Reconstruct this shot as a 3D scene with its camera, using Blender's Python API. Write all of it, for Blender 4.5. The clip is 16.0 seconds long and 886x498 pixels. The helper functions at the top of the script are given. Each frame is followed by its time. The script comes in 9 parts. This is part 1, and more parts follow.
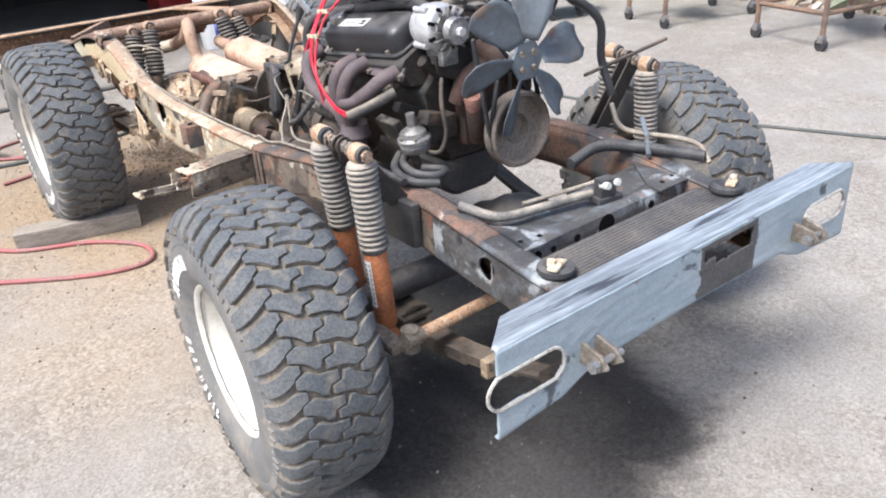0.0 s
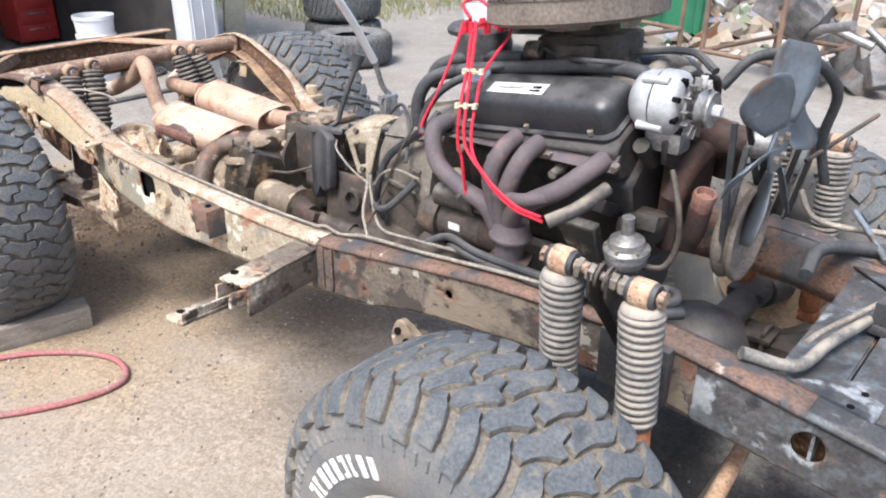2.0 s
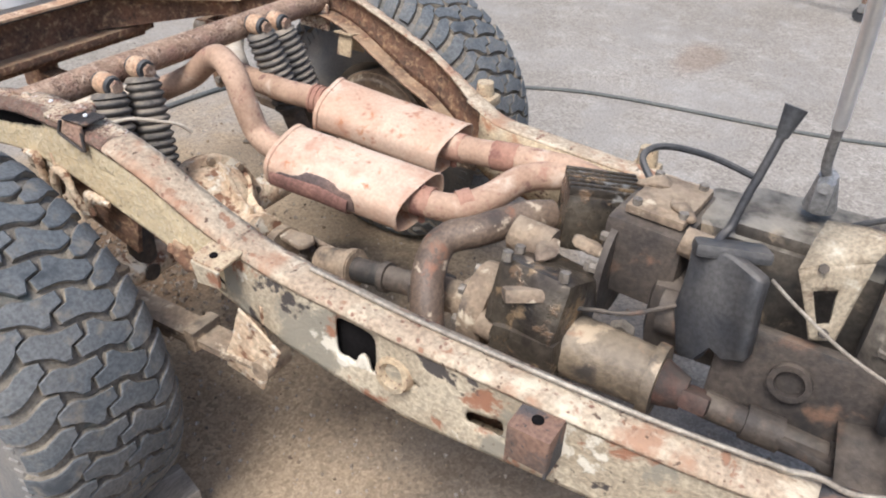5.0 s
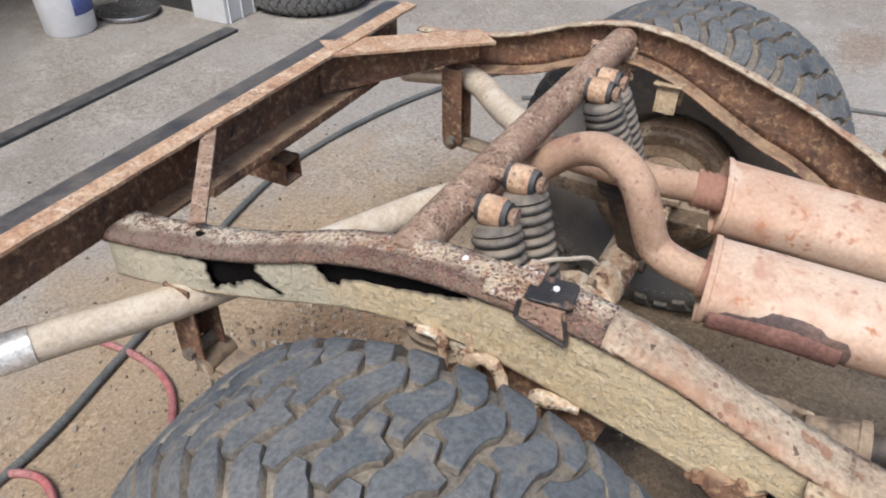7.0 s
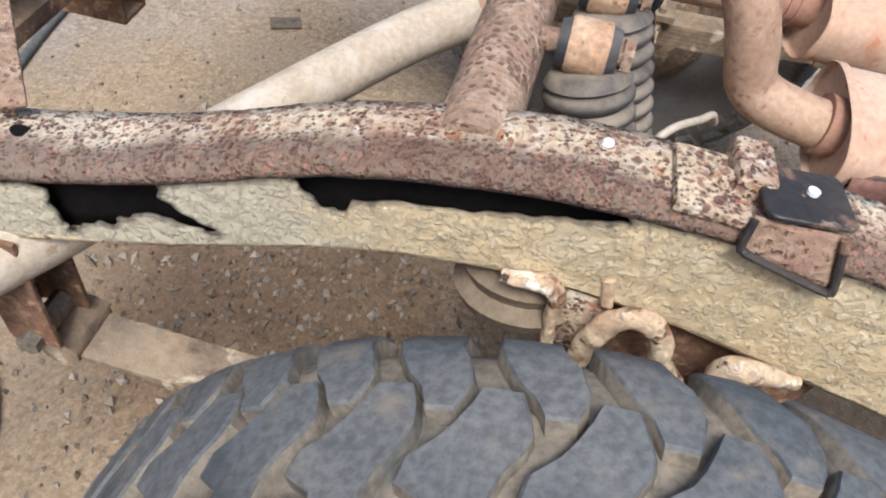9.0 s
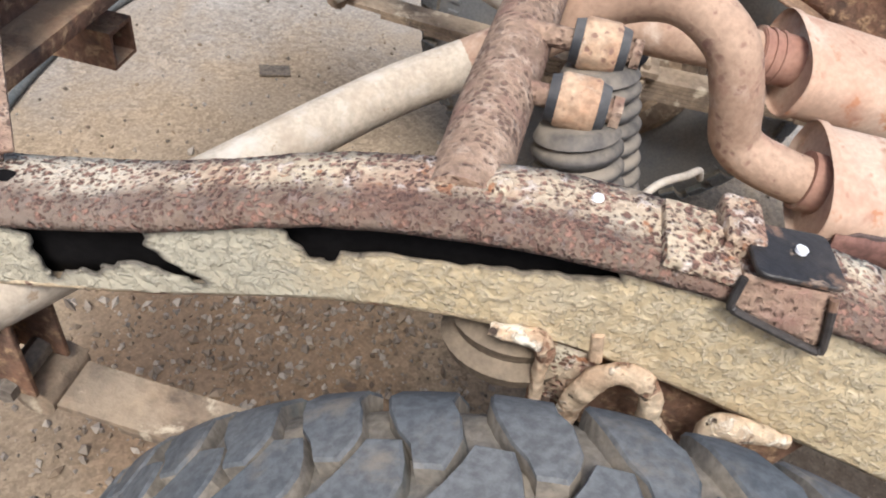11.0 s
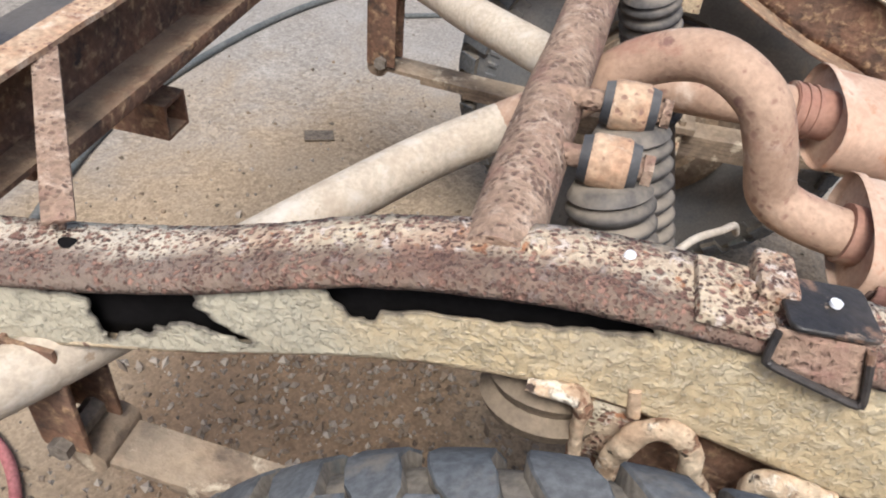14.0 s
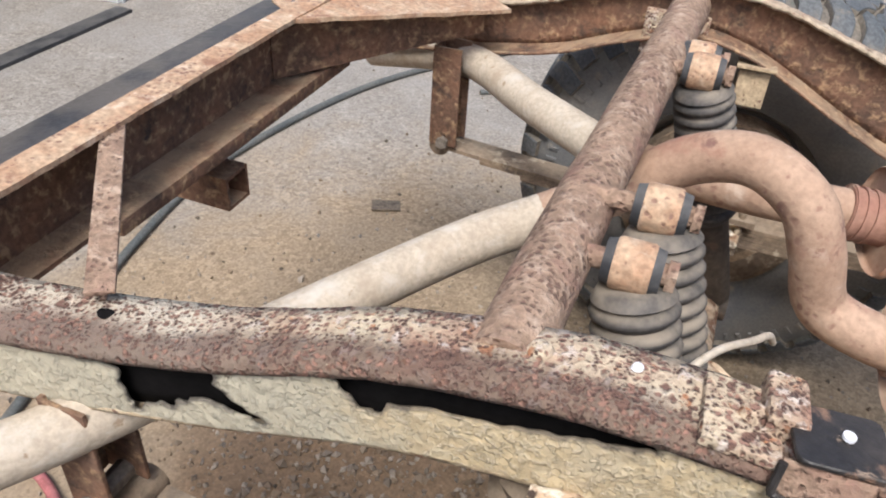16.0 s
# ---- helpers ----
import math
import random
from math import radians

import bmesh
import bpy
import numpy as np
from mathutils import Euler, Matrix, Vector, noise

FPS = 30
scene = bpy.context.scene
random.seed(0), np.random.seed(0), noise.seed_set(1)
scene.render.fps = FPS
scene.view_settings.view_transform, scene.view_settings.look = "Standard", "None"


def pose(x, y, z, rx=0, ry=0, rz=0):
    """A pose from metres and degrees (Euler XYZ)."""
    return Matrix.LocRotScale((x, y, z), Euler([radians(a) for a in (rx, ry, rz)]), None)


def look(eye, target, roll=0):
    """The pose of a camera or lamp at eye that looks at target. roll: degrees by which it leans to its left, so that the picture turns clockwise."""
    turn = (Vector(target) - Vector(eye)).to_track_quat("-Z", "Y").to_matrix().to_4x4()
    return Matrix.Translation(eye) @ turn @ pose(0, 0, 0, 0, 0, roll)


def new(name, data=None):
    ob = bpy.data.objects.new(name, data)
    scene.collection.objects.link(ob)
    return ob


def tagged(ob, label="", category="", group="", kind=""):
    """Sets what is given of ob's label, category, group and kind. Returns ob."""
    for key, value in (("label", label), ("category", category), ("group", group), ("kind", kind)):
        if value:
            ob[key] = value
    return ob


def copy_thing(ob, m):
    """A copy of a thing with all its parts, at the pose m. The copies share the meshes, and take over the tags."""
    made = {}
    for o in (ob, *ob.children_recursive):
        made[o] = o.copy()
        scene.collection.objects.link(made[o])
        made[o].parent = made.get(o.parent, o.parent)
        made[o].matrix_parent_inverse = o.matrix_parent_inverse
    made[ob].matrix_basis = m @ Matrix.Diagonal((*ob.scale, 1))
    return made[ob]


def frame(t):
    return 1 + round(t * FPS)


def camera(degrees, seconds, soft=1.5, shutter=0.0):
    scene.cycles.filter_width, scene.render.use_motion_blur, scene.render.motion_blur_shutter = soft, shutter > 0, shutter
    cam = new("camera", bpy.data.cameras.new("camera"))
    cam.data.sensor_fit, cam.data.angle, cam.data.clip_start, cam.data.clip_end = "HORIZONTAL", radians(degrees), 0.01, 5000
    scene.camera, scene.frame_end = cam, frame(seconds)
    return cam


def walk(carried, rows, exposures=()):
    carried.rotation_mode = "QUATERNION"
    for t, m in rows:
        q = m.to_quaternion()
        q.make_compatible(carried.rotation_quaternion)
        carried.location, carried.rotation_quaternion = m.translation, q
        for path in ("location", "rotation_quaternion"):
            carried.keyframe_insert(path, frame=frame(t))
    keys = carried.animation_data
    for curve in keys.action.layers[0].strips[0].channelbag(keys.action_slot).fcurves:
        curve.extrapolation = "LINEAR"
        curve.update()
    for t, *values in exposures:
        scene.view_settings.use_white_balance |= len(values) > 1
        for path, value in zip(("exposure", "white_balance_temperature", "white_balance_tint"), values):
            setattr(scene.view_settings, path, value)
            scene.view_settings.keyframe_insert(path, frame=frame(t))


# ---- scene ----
cam = camera(60.2, 16.0, soft=2.0)
PATH = [
    (0, (-1.419, -1.626, 1.537), (-0.378, -0.185, 0.621), -4.2),
    (0.5, (-1.495, -1.360, 1.524), (-0.366, 0.017, 0.614), -4.1),
    (1, (-1.487, -1.095, 1.532), (-0.257, 0.208, 0.644), -2.1),
    (1.5, (-1.541, -0.835, 1.518), (-0.293, 0.432, 0.602), 1.1),
    (2, (-1.595, -0.560, 1.520), (-0.231, 0.616, 0.652), 0.3),
    (2.5, (-1.527, -0.248, 1.513), (-0.159, 0.899, 0.612), -1.5),
    (3, (-1.444, 0.036, 1.519), (-0.137, 1.235, 0.595), 0.5),
    (3.2, (-1.431, 0.119, 1.521), (-0.137, 1.306, 0.565), 1.1),
    (5.3, (-1.249, 1.186, 1.536), (0.167, 2.023, 0.397), 2.2),
    (5.5, (-1.260, 1.298, 1.542), (0.127, 2.170, 0.395), 2.6),
    (6, (-1.309, 1.625, 1.557), (0.094, 2.492, 0.425), -2.5),
    (6.5, (-1.296, 1.895, 1.531), (0.140, 2.684, 0.384), 1.7),
    (7, (-1.196, 2.110, 1.506), (0.217, 2.875, 0.315), -0.2),
    (7.5, (-1.125, 2.267, 1.457), (0.237, 3.014, 0.197), -2.5),
    (8, (-0.928, 2.499, 1.265), (0.469, 2.971, -0.087), -0.1),
    (8.5, (-0.881, 2.546, 1.210), (0.451, 2.797, -0.260), 5.3),
    (9, (-0.888, 2.541, 1.213), (0.439, 2.707, -0.274), 8.4),
    (11.5, (-0.883, 2.549, 1.213), (0.552, 2.722, -0.169), 9.5),
    (12, (-0.884, 2.550, 1.214), (0.550, 2.761, -0.164), 8.4),
    (12.5, (-0.886, 2.548, 1.217), (0.554, 2.792, -0.149), 7.3),
    (13, (-0.889, 2.547, 1.220), (0.567, 2.820, -0.124), 6.5),
    (13.5, (-0.893, 2.541, 1.222), (0.578, 2.821, -0.104), 6.0),
    (14, (-0.895, 2.540, 1.227), (0.595, 2.837, -0.074), 5.6),
    (14.5, (-0.892, 2.526, 1.233), (0.632, 2.831, -0.026), 4.8),
    (15, (-0.885, 2.518, 1.238), (0.670, 2.796, 0.011), 5.7),
    (15.5, (-0.878, 2.505, 1.244), (0.691, 2.835, 0.048), 4.8),
    (16, (-0.870, 2.495, 1.257), (0.653, 3.025, 0.074), 4.1),
]
EXPOSURES = [(0.0, 1.36, 6150, 10), (2.0, 1.35, 6100, 10), (3.2, 1.26, 6100, 10), (5.5, 0.88, 6200, 10), (7.0, 0.70, 6250, 10), (8.0, 0.82, 6250, 10), (12.5, 0.96, 6250, 10), (16.0, 0.87, 6300, 10)]
walk(cam, [(t, look(eye, target, roll)) for t, eye, target, roll in PATH], EXPOSURES)
SKY, SUN = 0.110, 1.95
FRONT_X, REAR_X, REAR_Y, STEER = 0.80, 0.745, 2.42, -3.0
GROUND_A, GROUND_B, GROUND_C = (0.285, 0.264, 0.240), (0.235, 0.214, 0.190), (0.335, 0.313, 0.286)
NEAR_TAIL = [(-0.054, 2.175, 0.662), (-0.056, 2.238, 0.670), (-0.045, 2.30, 0.69), (-0.048, 2.328, 0.76), (-0.04, 2.358, 0.815), (-0.02, 2.42, 0.842), (0.0, 2.49, 0.815), (-0.005, 2.56, 0.758), (-0.04, 2.65, 0.708), (-0.12, 2.735, 0.686), (-0.30, 2.856, 0.665), (-0.53, 2.995, 0.648), (-0.72, 3.12, 0.65), (-1.05, 3.32, 0.65)]
FAR_TAIL = [(0.157, 2.21, 0.710), (0.143, 2.285, 0.719), (0.15, 2.40, 0.71), (0.20, 2.60, 0.69), (0.34, 2.77, 0.68), (0.517, 2.96, 0.66), (0.60, 3.20, 0.60)]
LINK_NEAR = [(-0.017, 1.868, 0.638), (0.0, 1.76, 0.640), (0.06, 1.705, 0.655), (0.15, 1.66, 0.68), (0.22, 1.58, 0.682)]
LINK_FAR = [(0.217, 1.93, 0.660), (0.212, 1.80, 0.675), (0.222, 1.64, 0.69), (0.23, 1.52, 0.68), (0.22, 1.20, 0.60)]
MUFF_NEAR = ((-0.014, 1.838, 0.634), (-0.055, 2.205, 0.665))
MUFF_FAR = ((0.221, 1.895, 0.655), (0.151, 2.235, 0.712))
MUFF_W, MUFF_H = 0.082, 0.051
DOWN_PIPE = [(-0.342, 1.585, 0.45), (-0.325, 1.608, 0.54), (-0.293, 1.636, 0.612), (-0.24, 1.664, 0.664), (-0.181, 1.668, 0.690), (-0.128, 1.615, 0.705), (-0.04, 1.565, 0.708), (0.01, 1.53, 0.70)]

# ---- light ----
world = bpy.data.worlds.new("world")
scene.world = world
world.use_nodes = True
_nt = world.node_tree
_sky = _nt.nodes.new("ShaderNodeTexSky")
_sky.sky_type = "NISHITA"
_sky.sun_disc = False
_sky.sun_elevation, _sky.sun_rotation = radians(58), radians(140)
_sky.air_density, _sky.dust_density, _sky.ozone_density = 1.0, 4.0, 1.0
_bg = _nt.nodes["Background"]
_bg.inputs["Strength"].default_value = SKY
_nt.links.new(_sky.outputs["Color"], _bg.inputs["Color"])
_sun = bpy.data.lights.new("sun", "SUN")
_sun.energy, _sun.angle, _sun.color = SUN, radians(22), (1.0, 0.985, 0.955)
sun = new("sun", _sun)
# a veiled sun high on the near side of the truck
_az, _el = radians(188), radians(58)
sun.matrix_world = look((6 * math.cos(_az) * math.cos(_el), 6 * math.sin(_az) * math.cos(_el), 6 * math.sin(_el)), (0, 0, 0))
_sky.sun_rotation = radians(90) - _az


# ---- materials ----
def _ramp(nt, fac, lo, hi, soft=None):
    n = nt.nodes.new("ShaderNodeMapRange")
    n.interpolation_type = "SMOOTHSTEP"
    n.inputs["From Min"].default_value, n.inputs["From Max"].default_value = lo, hi
    nt.links.new(fac, n.inputs["Value"])
    return n.outputs["Result"]


def _mix(nt, fac, a, b, mode="MIX"):
    n = nt.nodes.new("ShaderNodeMix")
    n.data_type, n.blend_type = "RGBA", mode
    for sock, v in ((0, fac), (6, a), (7, b)):
        if hasattr(v, "is_linked"):
            nt.links.new(v, n.inputs[sock])
        elif sock == 0:
            n.inputs[0].default_value = v
        else:
            n.inputs[sock].default_value = (*v, 1)
    return n.outputs[2]


def _noise(nt, co, scale, detail=4, rough=0.55, dist=0.0, seed=0.0):
    n = nt.nodes.new("ShaderNodeTexNoise")
    n.noise_dimensions = "4D"
    n.inputs["W"].default_value = seed
    for k, v in (("Scale", scale), ("Detail", detail), ("Roughness", rough), ("Distortion", dist)):
        n.inputs[k].default_value = v
    nt.links.new(co, n.inputs["Vector"])
    return n.outputs["Fac"]


def surf(name, a, b=None, scale=8.0, rough=0.7, rough2=None, metal=0.0, bump=0.15, grain=120.0, layers=(), dirt=None, spec=0.4, grainmix=0.25, stretch=None, pits=(), zone=None, band=None):
    """A node material: colours a and b mixed by a large noise, a fine grain over them, then layers of (colour, scale, lo, hi, bump)."""
    m = bpy.data.materials.new(name)
    m.use_nodes = True
    nt = m.node_tree
    bsdf = nt.nodes["Principled BSDF"]
    tc = nt.nodes.new("ShaderNodeTexCoord")
    co = tc.outputs["Object"]
    if stretch:
        mp = nt.nodes.new("ShaderNodeMapping")
        mp.inputs["Scale"].default_value = stretch
        nt.links.new(co, mp.inputs["Vector"])
        co = mp.outputs["Vector"]
    b = b or tuple(0.7 * c for c in a)
    big = _noise(nt, co, scale, 5, 0.6, 0.4)
    col = _mix(nt, _ramp(nt, big, 0.35, 0.65), a, b)
    fine = _noise(nt, co, grain, 3, 0.6, 0.0, 3.0)
    dark = _mix(nt, _ramp(nt, fine, 0.3, 0.7), (1 - grainmix,) * 3, (1 + grainmix,) * 3)
    col = _mix(nt, 1.0, col, dark, "MULTIPLY")
    height = fine
    for n, (c, s, lo, hi, hb) in enumerate(layers):
        f = _ramp(nt, _noise(nt, co, s, 6, 0.62, 0.3, 7.0 + n), lo, hi)
        col = _mix(nt, f, col, c)
        if hb:
            mul = nt.nodes.new("ShaderNodeMath")
            mul.operation = "MULTIPLY_ADD"
            nt.links.new(f, mul.inputs[0])
            mul.inputs[1].default_value = hb
            nt.links.new(height, mul.inputs[2])
            height = mul.outputs[0]
    if zone:  # another coat of paint from y = lo to hi, along a ragged edge
        c, lo, hi, s, amount = zone
        sy = nt.nodes.new("ShaderNodeSeparateXYZ")
        nt.links.new(co, sy.inputs[0])
        rag = nt.nodes.new("ShaderNodeMath")
        rag.operation = "MULTIPLY_ADD"
        nt.links.new(_noise(nt, co, s, 6, 0.65, 0.3, 55.0), rag.inputs[0])
        rag.inputs[1].default_value = 2.2 * abs(hi - lo)
        nt.links.new(sy.outputs["Y"], rag.inputs[2])
        f = _ramp(nt, rag.outputs[0], lo + 1.1 * abs(hi - lo), hi + 1.1 * abs(hi - lo))
        m3 = nt.nodes.new("ShaderNodeMath")
        m3.operation = "MULTIPLY"
        nt.links.new(f, m3.inputs[0])
        m3.inputs[1].default_value = amount
        col = _mix(nt, m3.outputs[0], col, c)
    if band:  # a stain along eaten edges and lips, held in the mesh as "rust_band"
        at = nt.nodes.new("ShaderNodeAttribute")
        at.attribute_name = "rust_band"
        wob = nt.nodes.new("ShaderNodeMath")
        wob.operation = "MULTIPLY_ADD"
        nt.links.new(_noise(nt, co, band[1], 6, 0.65, 0.3, 61.0), wob.inputs[0])
        wob.inputs[1].default_value = 1.3
        nt.links.new(at.outputs["Fac"], wob.inputs[2])
        fac = nt.nodes.new("ShaderNodeMath")
        fac.operation = "MULTIPLY"
        nt.links.new(_ramp(nt, wob.outputs[0], band[2], band[2] + 0.5), fac.inputs[0])
        fac.inputs[1].default_value = 0.8
        blot = _mix(nt, _ramp(nt, _noise(nt, co, 55, 5, 0.65, 0.2, 63.0), 0.40, 0.62), band[0], tuple(1.45 * v for v in band[0]))
        col = _mix(nt, fac.outputs[0], col, blot)
    for n, (c, s, size, share) in enumerate(pits):  # round rust pits of uneven size
        warp = nt.nodes.new("ShaderNodeTexNoise")
        warp.inputs["Scale"].default_value = s * 1.3
        nt.links.new(co, warp.inputs["Vector"])
        add = nt.nodes.new("ShaderNodeVectorMath")
        add.operation = "MULTIPLY_ADD"
        nt.links.new(warp.outputs["Color"], add.inputs[0])
        add.inputs[1].default_value = (0.9 / s,) * 3
        nt.links.new(co, add.inputs[2])
        vo = nt.nodes.new("ShaderNodeTexVoronoi")
        vo.inputs["Scale"].default_value = s
        nt.links.new(add.outputs[0], vo.inputs["Vector"])
        sp = nt.nodes.new("ShaderNodeSeparateColor")
        nt.links.new(vo.outputs["Color"], sp.inputs[0])
        drift = nt.nodes.new("ShaderNodeMath")
        drift.operation = "MULTIPLY_ADD"  # pits crowd together in places
        nt.links.new(_noise(nt, co, s * 0.12, 4, 0.6, 0.2, 40.0 + n), drift.inputs[0])
        drift.inputs[1].default_value = 1.6
        drift.inputs[2].default_value = share - 1.3
        rad = nt.nodes.new("ShaderNodeMath")
        rad.operation = "MULTIPLY_ADD"
        nt.links.new(sp.outputs[0], rad.inputs[0])
        rad.inputs[1].default_value = 0.6
        nt.links.new(drift.outputs[0], rad.inputs[2])
        dif = nt.nodes.new("ShaderNodeMath")
        dif.operation = "SUBTRACT"
        nt.links.new(rad.outputs[0], dif.inputs[0])
        nt.links.new(vo.outputs["Distance"], dif.inputs[1])
        f = _ramp(nt, dif.outputs[0], -size, size)
        col = _mix(nt, f, col, c)
        mul = nt.nodes.new("ShaderNodeMath")
        mul.operation = "MULTIPLY_ADD"
        nt.links.new(f, mul.inputs[0])
        mul.inputs[1].default_value = -0.45
        nt.links.new(height, mul.inputs[2])
        height = mul.outputs[0]
    if dirt:
        geo = nt.nodes.new("ShaderNodeNewGeometry")
        sep = nt.nodes.new("ShaderNodeSeparateXYZ")
        nt.links.new(geo.outputs["Normal"], sep.inputs[0])
        up = _ramp(nt, sep.outputs["Z"], 0.2, 0.95)
        patch = _ramp(nt, _noise(nt, co, 14, 5, 0.6, 0.2, 21.0), 0.35, 0.62)
        mm = nt.nodes.new("ShaderNodeMath")
        mm.operation = "MULTIPLY"
        nt.links.new(up, mm.inputs[0])
        nt.links.new(patch, mm.inputs[1])
        m2 = nt.nodes.new("ShaderNodeMath")
        m2.operation = "MULTIPLY"
        nt.links.new(mm.outputs[0], m2.inputs[0])
        m2.inputs[1].default_value = dirt[1]
        col = _mix(nt, m2.outputs[0], col, dirt[0])
    nt.links.new(col, bsdf.inputs["Base Color"])
    r2 = rough2 if rough2 is not None else min(1.0, rough + 0.2)
    mr = nt.nodes.new("ShaderNodeMapRange")
    mr.inputs["To Min"].default_value, mr.inputs["To Max"].default_value = rough, r2
    nt.links.new(big, mr.inputs["Value"])
    nt.links.new(mr.outputs["Result"], bsdf.inputs["Roughness"])
    bsdf.inputs["Metallic"].default_value = metal
    bsdf.inputs["Specular IOR Level"].default_value = spec
    if bump:
        bp = nt.nodes.new("ShaderNodeBump")
        bp.inputs["Strength"].default_value = bump
        bp.inputs["Distance"].default_value = 0.004
        nt.links.new(height, bp.inputs["Height"])
        nt.links.new(bp.outputs["Normal"], bsdf.inputs["Normal"])
    return m


DUST = (0.36, 0.29, 0.21)
M = {}
M["lug"] = surf("tyre_lug_rubber", (0.088, 0.096, 0.103), (0.130, 0.132, 0.132), 9, 0.75, 0.9, bump=0.3, grain=150, layers=[((0.21, 0.18, 0.145), 26, 0.52, 0.74, 0.1), ((0.050, 0.056, 0.063), 12, 0.56, 0.72, 0)], spec=0.3)
M["groove"] = surf("tyre_groove_dust", (0.215, 0.185, 0.145), (0.14, 0.125, 0.108), 12, 0.9, 1.0, bump=0.3, grain=140, layers=[((0.30, 0.255, 0.195), 22, 0.55, 0.70, 0), ((0.08, 0.10, 0.10), 9, 0.56, 0.70, 0)], spec=0.2)
M["sidewall"] = surf("tyre_sidewall_rubber", (0.135, 0.137, 0.138), (0.21, 0.195, 0.175), 7, 0.75, 0.95, bump=0.1, grain=180, grainmix=0.12, layers=[((0.28, 0.235, 0.18), 16, 0.58, 0.74, 0)], spec=0.3)
M["whiteletter"] = surf("white_tyre_lettering", (0.75, 0.75, 0.73), (0.6, 0.58, 0.54), 20, 0.7, 0.8, bump=0.1)
M["rimwhite"] = surf("white_wheel_paint", (0.60, 0.585, 0.53), (0.50, 0.465, 0.40), 8, 0.35, 0.6, bump=0.03, grainmix=0.06, layers=[((0.36, 0.27, 0.18), 22, 0.62, 0.74, 0.1)])
M["frame_tan"] = surf("muddy_tan_frame_paint", (0.36, 0.27, 0.17), (0.45, 0.36, 0.24), 7, 0.8, 0.95, bump=0.5, grain=150, layers=[((0.32, 0.28, 0.215), 9, 0.52, 0.70, -0.2), ((0.25, 0.115, 0.06), 13, 0.50, 0.68, -0.4)], pits=[((0.15, 0.09, 0.065), 120, 0.2, 0.26)], dirt=(DUST, 0.3))
M["frame_mud"] = surf("dried_mud_on_frame", (0.57, 0.45, 0.272), (0.51, 0.40, 0.245), 6, 0.9, 1.0, bump=0.85, grain=95, grainmix=0.14, layers=[((0.58, 0.47, 0.30), 22, 0.46, 0.68, 0.12), ((0.43, 0.375, 0.275), 5, 0.57, 0.70, -0.1), ((0.61, 0.51, 0.345), 75, 0.46, 0.66, 0.3), ((0.63, 0.53, 0.37), 150, 0.50, 0.64, 0.45), ((0.35, 0.265, 0.17), 70, 0.64, 0.72, -0.25), ((0.34, 0.27, 0.18), 8, 0.60, 0.68, -0.1)], zone=((0.42, 0.405, 0.33), 2.60, 2.76, 14, 0.7), band=((0.06, 0.05, 0.045), 16, 1.25))
M["frame_rust"] = surf("pitted_rusty_frame", (0.40, 0.28, 0.195), (0.53, 0.44, 0.31), 9, 0.8, 0.95, bump=1.0, grain=130, grainmix=0.18, layers=[((0.64, 0.56, 0.42), 10, 0.48, 0.62, 0.3), ((0.31, 0.175, 0.12), 7, 0.53, 0.66, -0.2), ((0.62, 0.52, 0.44), 60, 0.52, 0.64, 0.3), ((0.40, 0.19, 0.10), 70, 0.57, 0.66, -0.2)], pits=[((0.27, 0.15, 0.11), 170, 0.2, 0.44), ((0.13, 0.074, 0.056), 260, 0.2, 0.40), ((0.17, 0.095, 0.07), 110, 0.16, 0.26)], zone=((0.58, 0.52, 0.41), 2.78, 2.92, 16, 0.65), band=((0.078, 0.043, 0.034), 16, 0.80))
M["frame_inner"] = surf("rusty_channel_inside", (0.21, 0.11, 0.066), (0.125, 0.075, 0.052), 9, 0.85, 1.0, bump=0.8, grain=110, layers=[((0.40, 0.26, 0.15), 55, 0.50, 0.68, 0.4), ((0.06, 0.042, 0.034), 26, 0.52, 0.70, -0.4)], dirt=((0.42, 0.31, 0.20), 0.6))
M["frame_black"] = surf("grimy_dark_frame_paint", (0.105, 0.085, 0.068), (0.165, 0.135, 0.105), 6, 0.55, 0.85, bump=0.8, grain=110, layers=[((0.21, 0.17, 0.125), 4.5, 0.52, 0.58, 0.1), ((0.060, 0.048, 0.041), 9, 0.53, 0.58, -0.3), ((0.18, 0.092, 0.062), 7, 0.56, 0.60, -0.3), ((0.42, 0.385, 0.32), 5, 0.595, 0.615, 0.4), ((0.045, 0.037, 0.033), 38, 0.60, 0.65, -0.6)], dirt=(DUST, 0.35), band=((0.13, 0.072, 0.05), 14, 1.15))
M["frame_blue"] = surf("black_frame_with_blue_paint", (0.050, 0.048, 0.048), (0.10, 0.095, 0.092), 7, 0.4, 0.7, bump=0.5, grain=130, layers=[((0.31, 0.325, 0.33), 9, 0.55, 0.62, 0.3), ((0.13, 0.145, 0.158), 14, 0.50, 0.66, 0.1), ((0.24, 0.14, 0.10), 16, 0.58, 0.70, -0.3), ((0.04, 0.04, 0.042), 18, 0.54, 0.66, -0.2)])
M["drum"] = surf("rusty_dusty_disc", (0.40, 0.30, 0.20), (0.30, 0.21, 0.14), 8, 0.8, 0.95, bump=0.4, layers=[((0.48, 0.40, 0.30), 14, 0.56, 0.68, 0), ((0.20, 0.12, 0.08), 12, 0.58, 0.70, 0)])
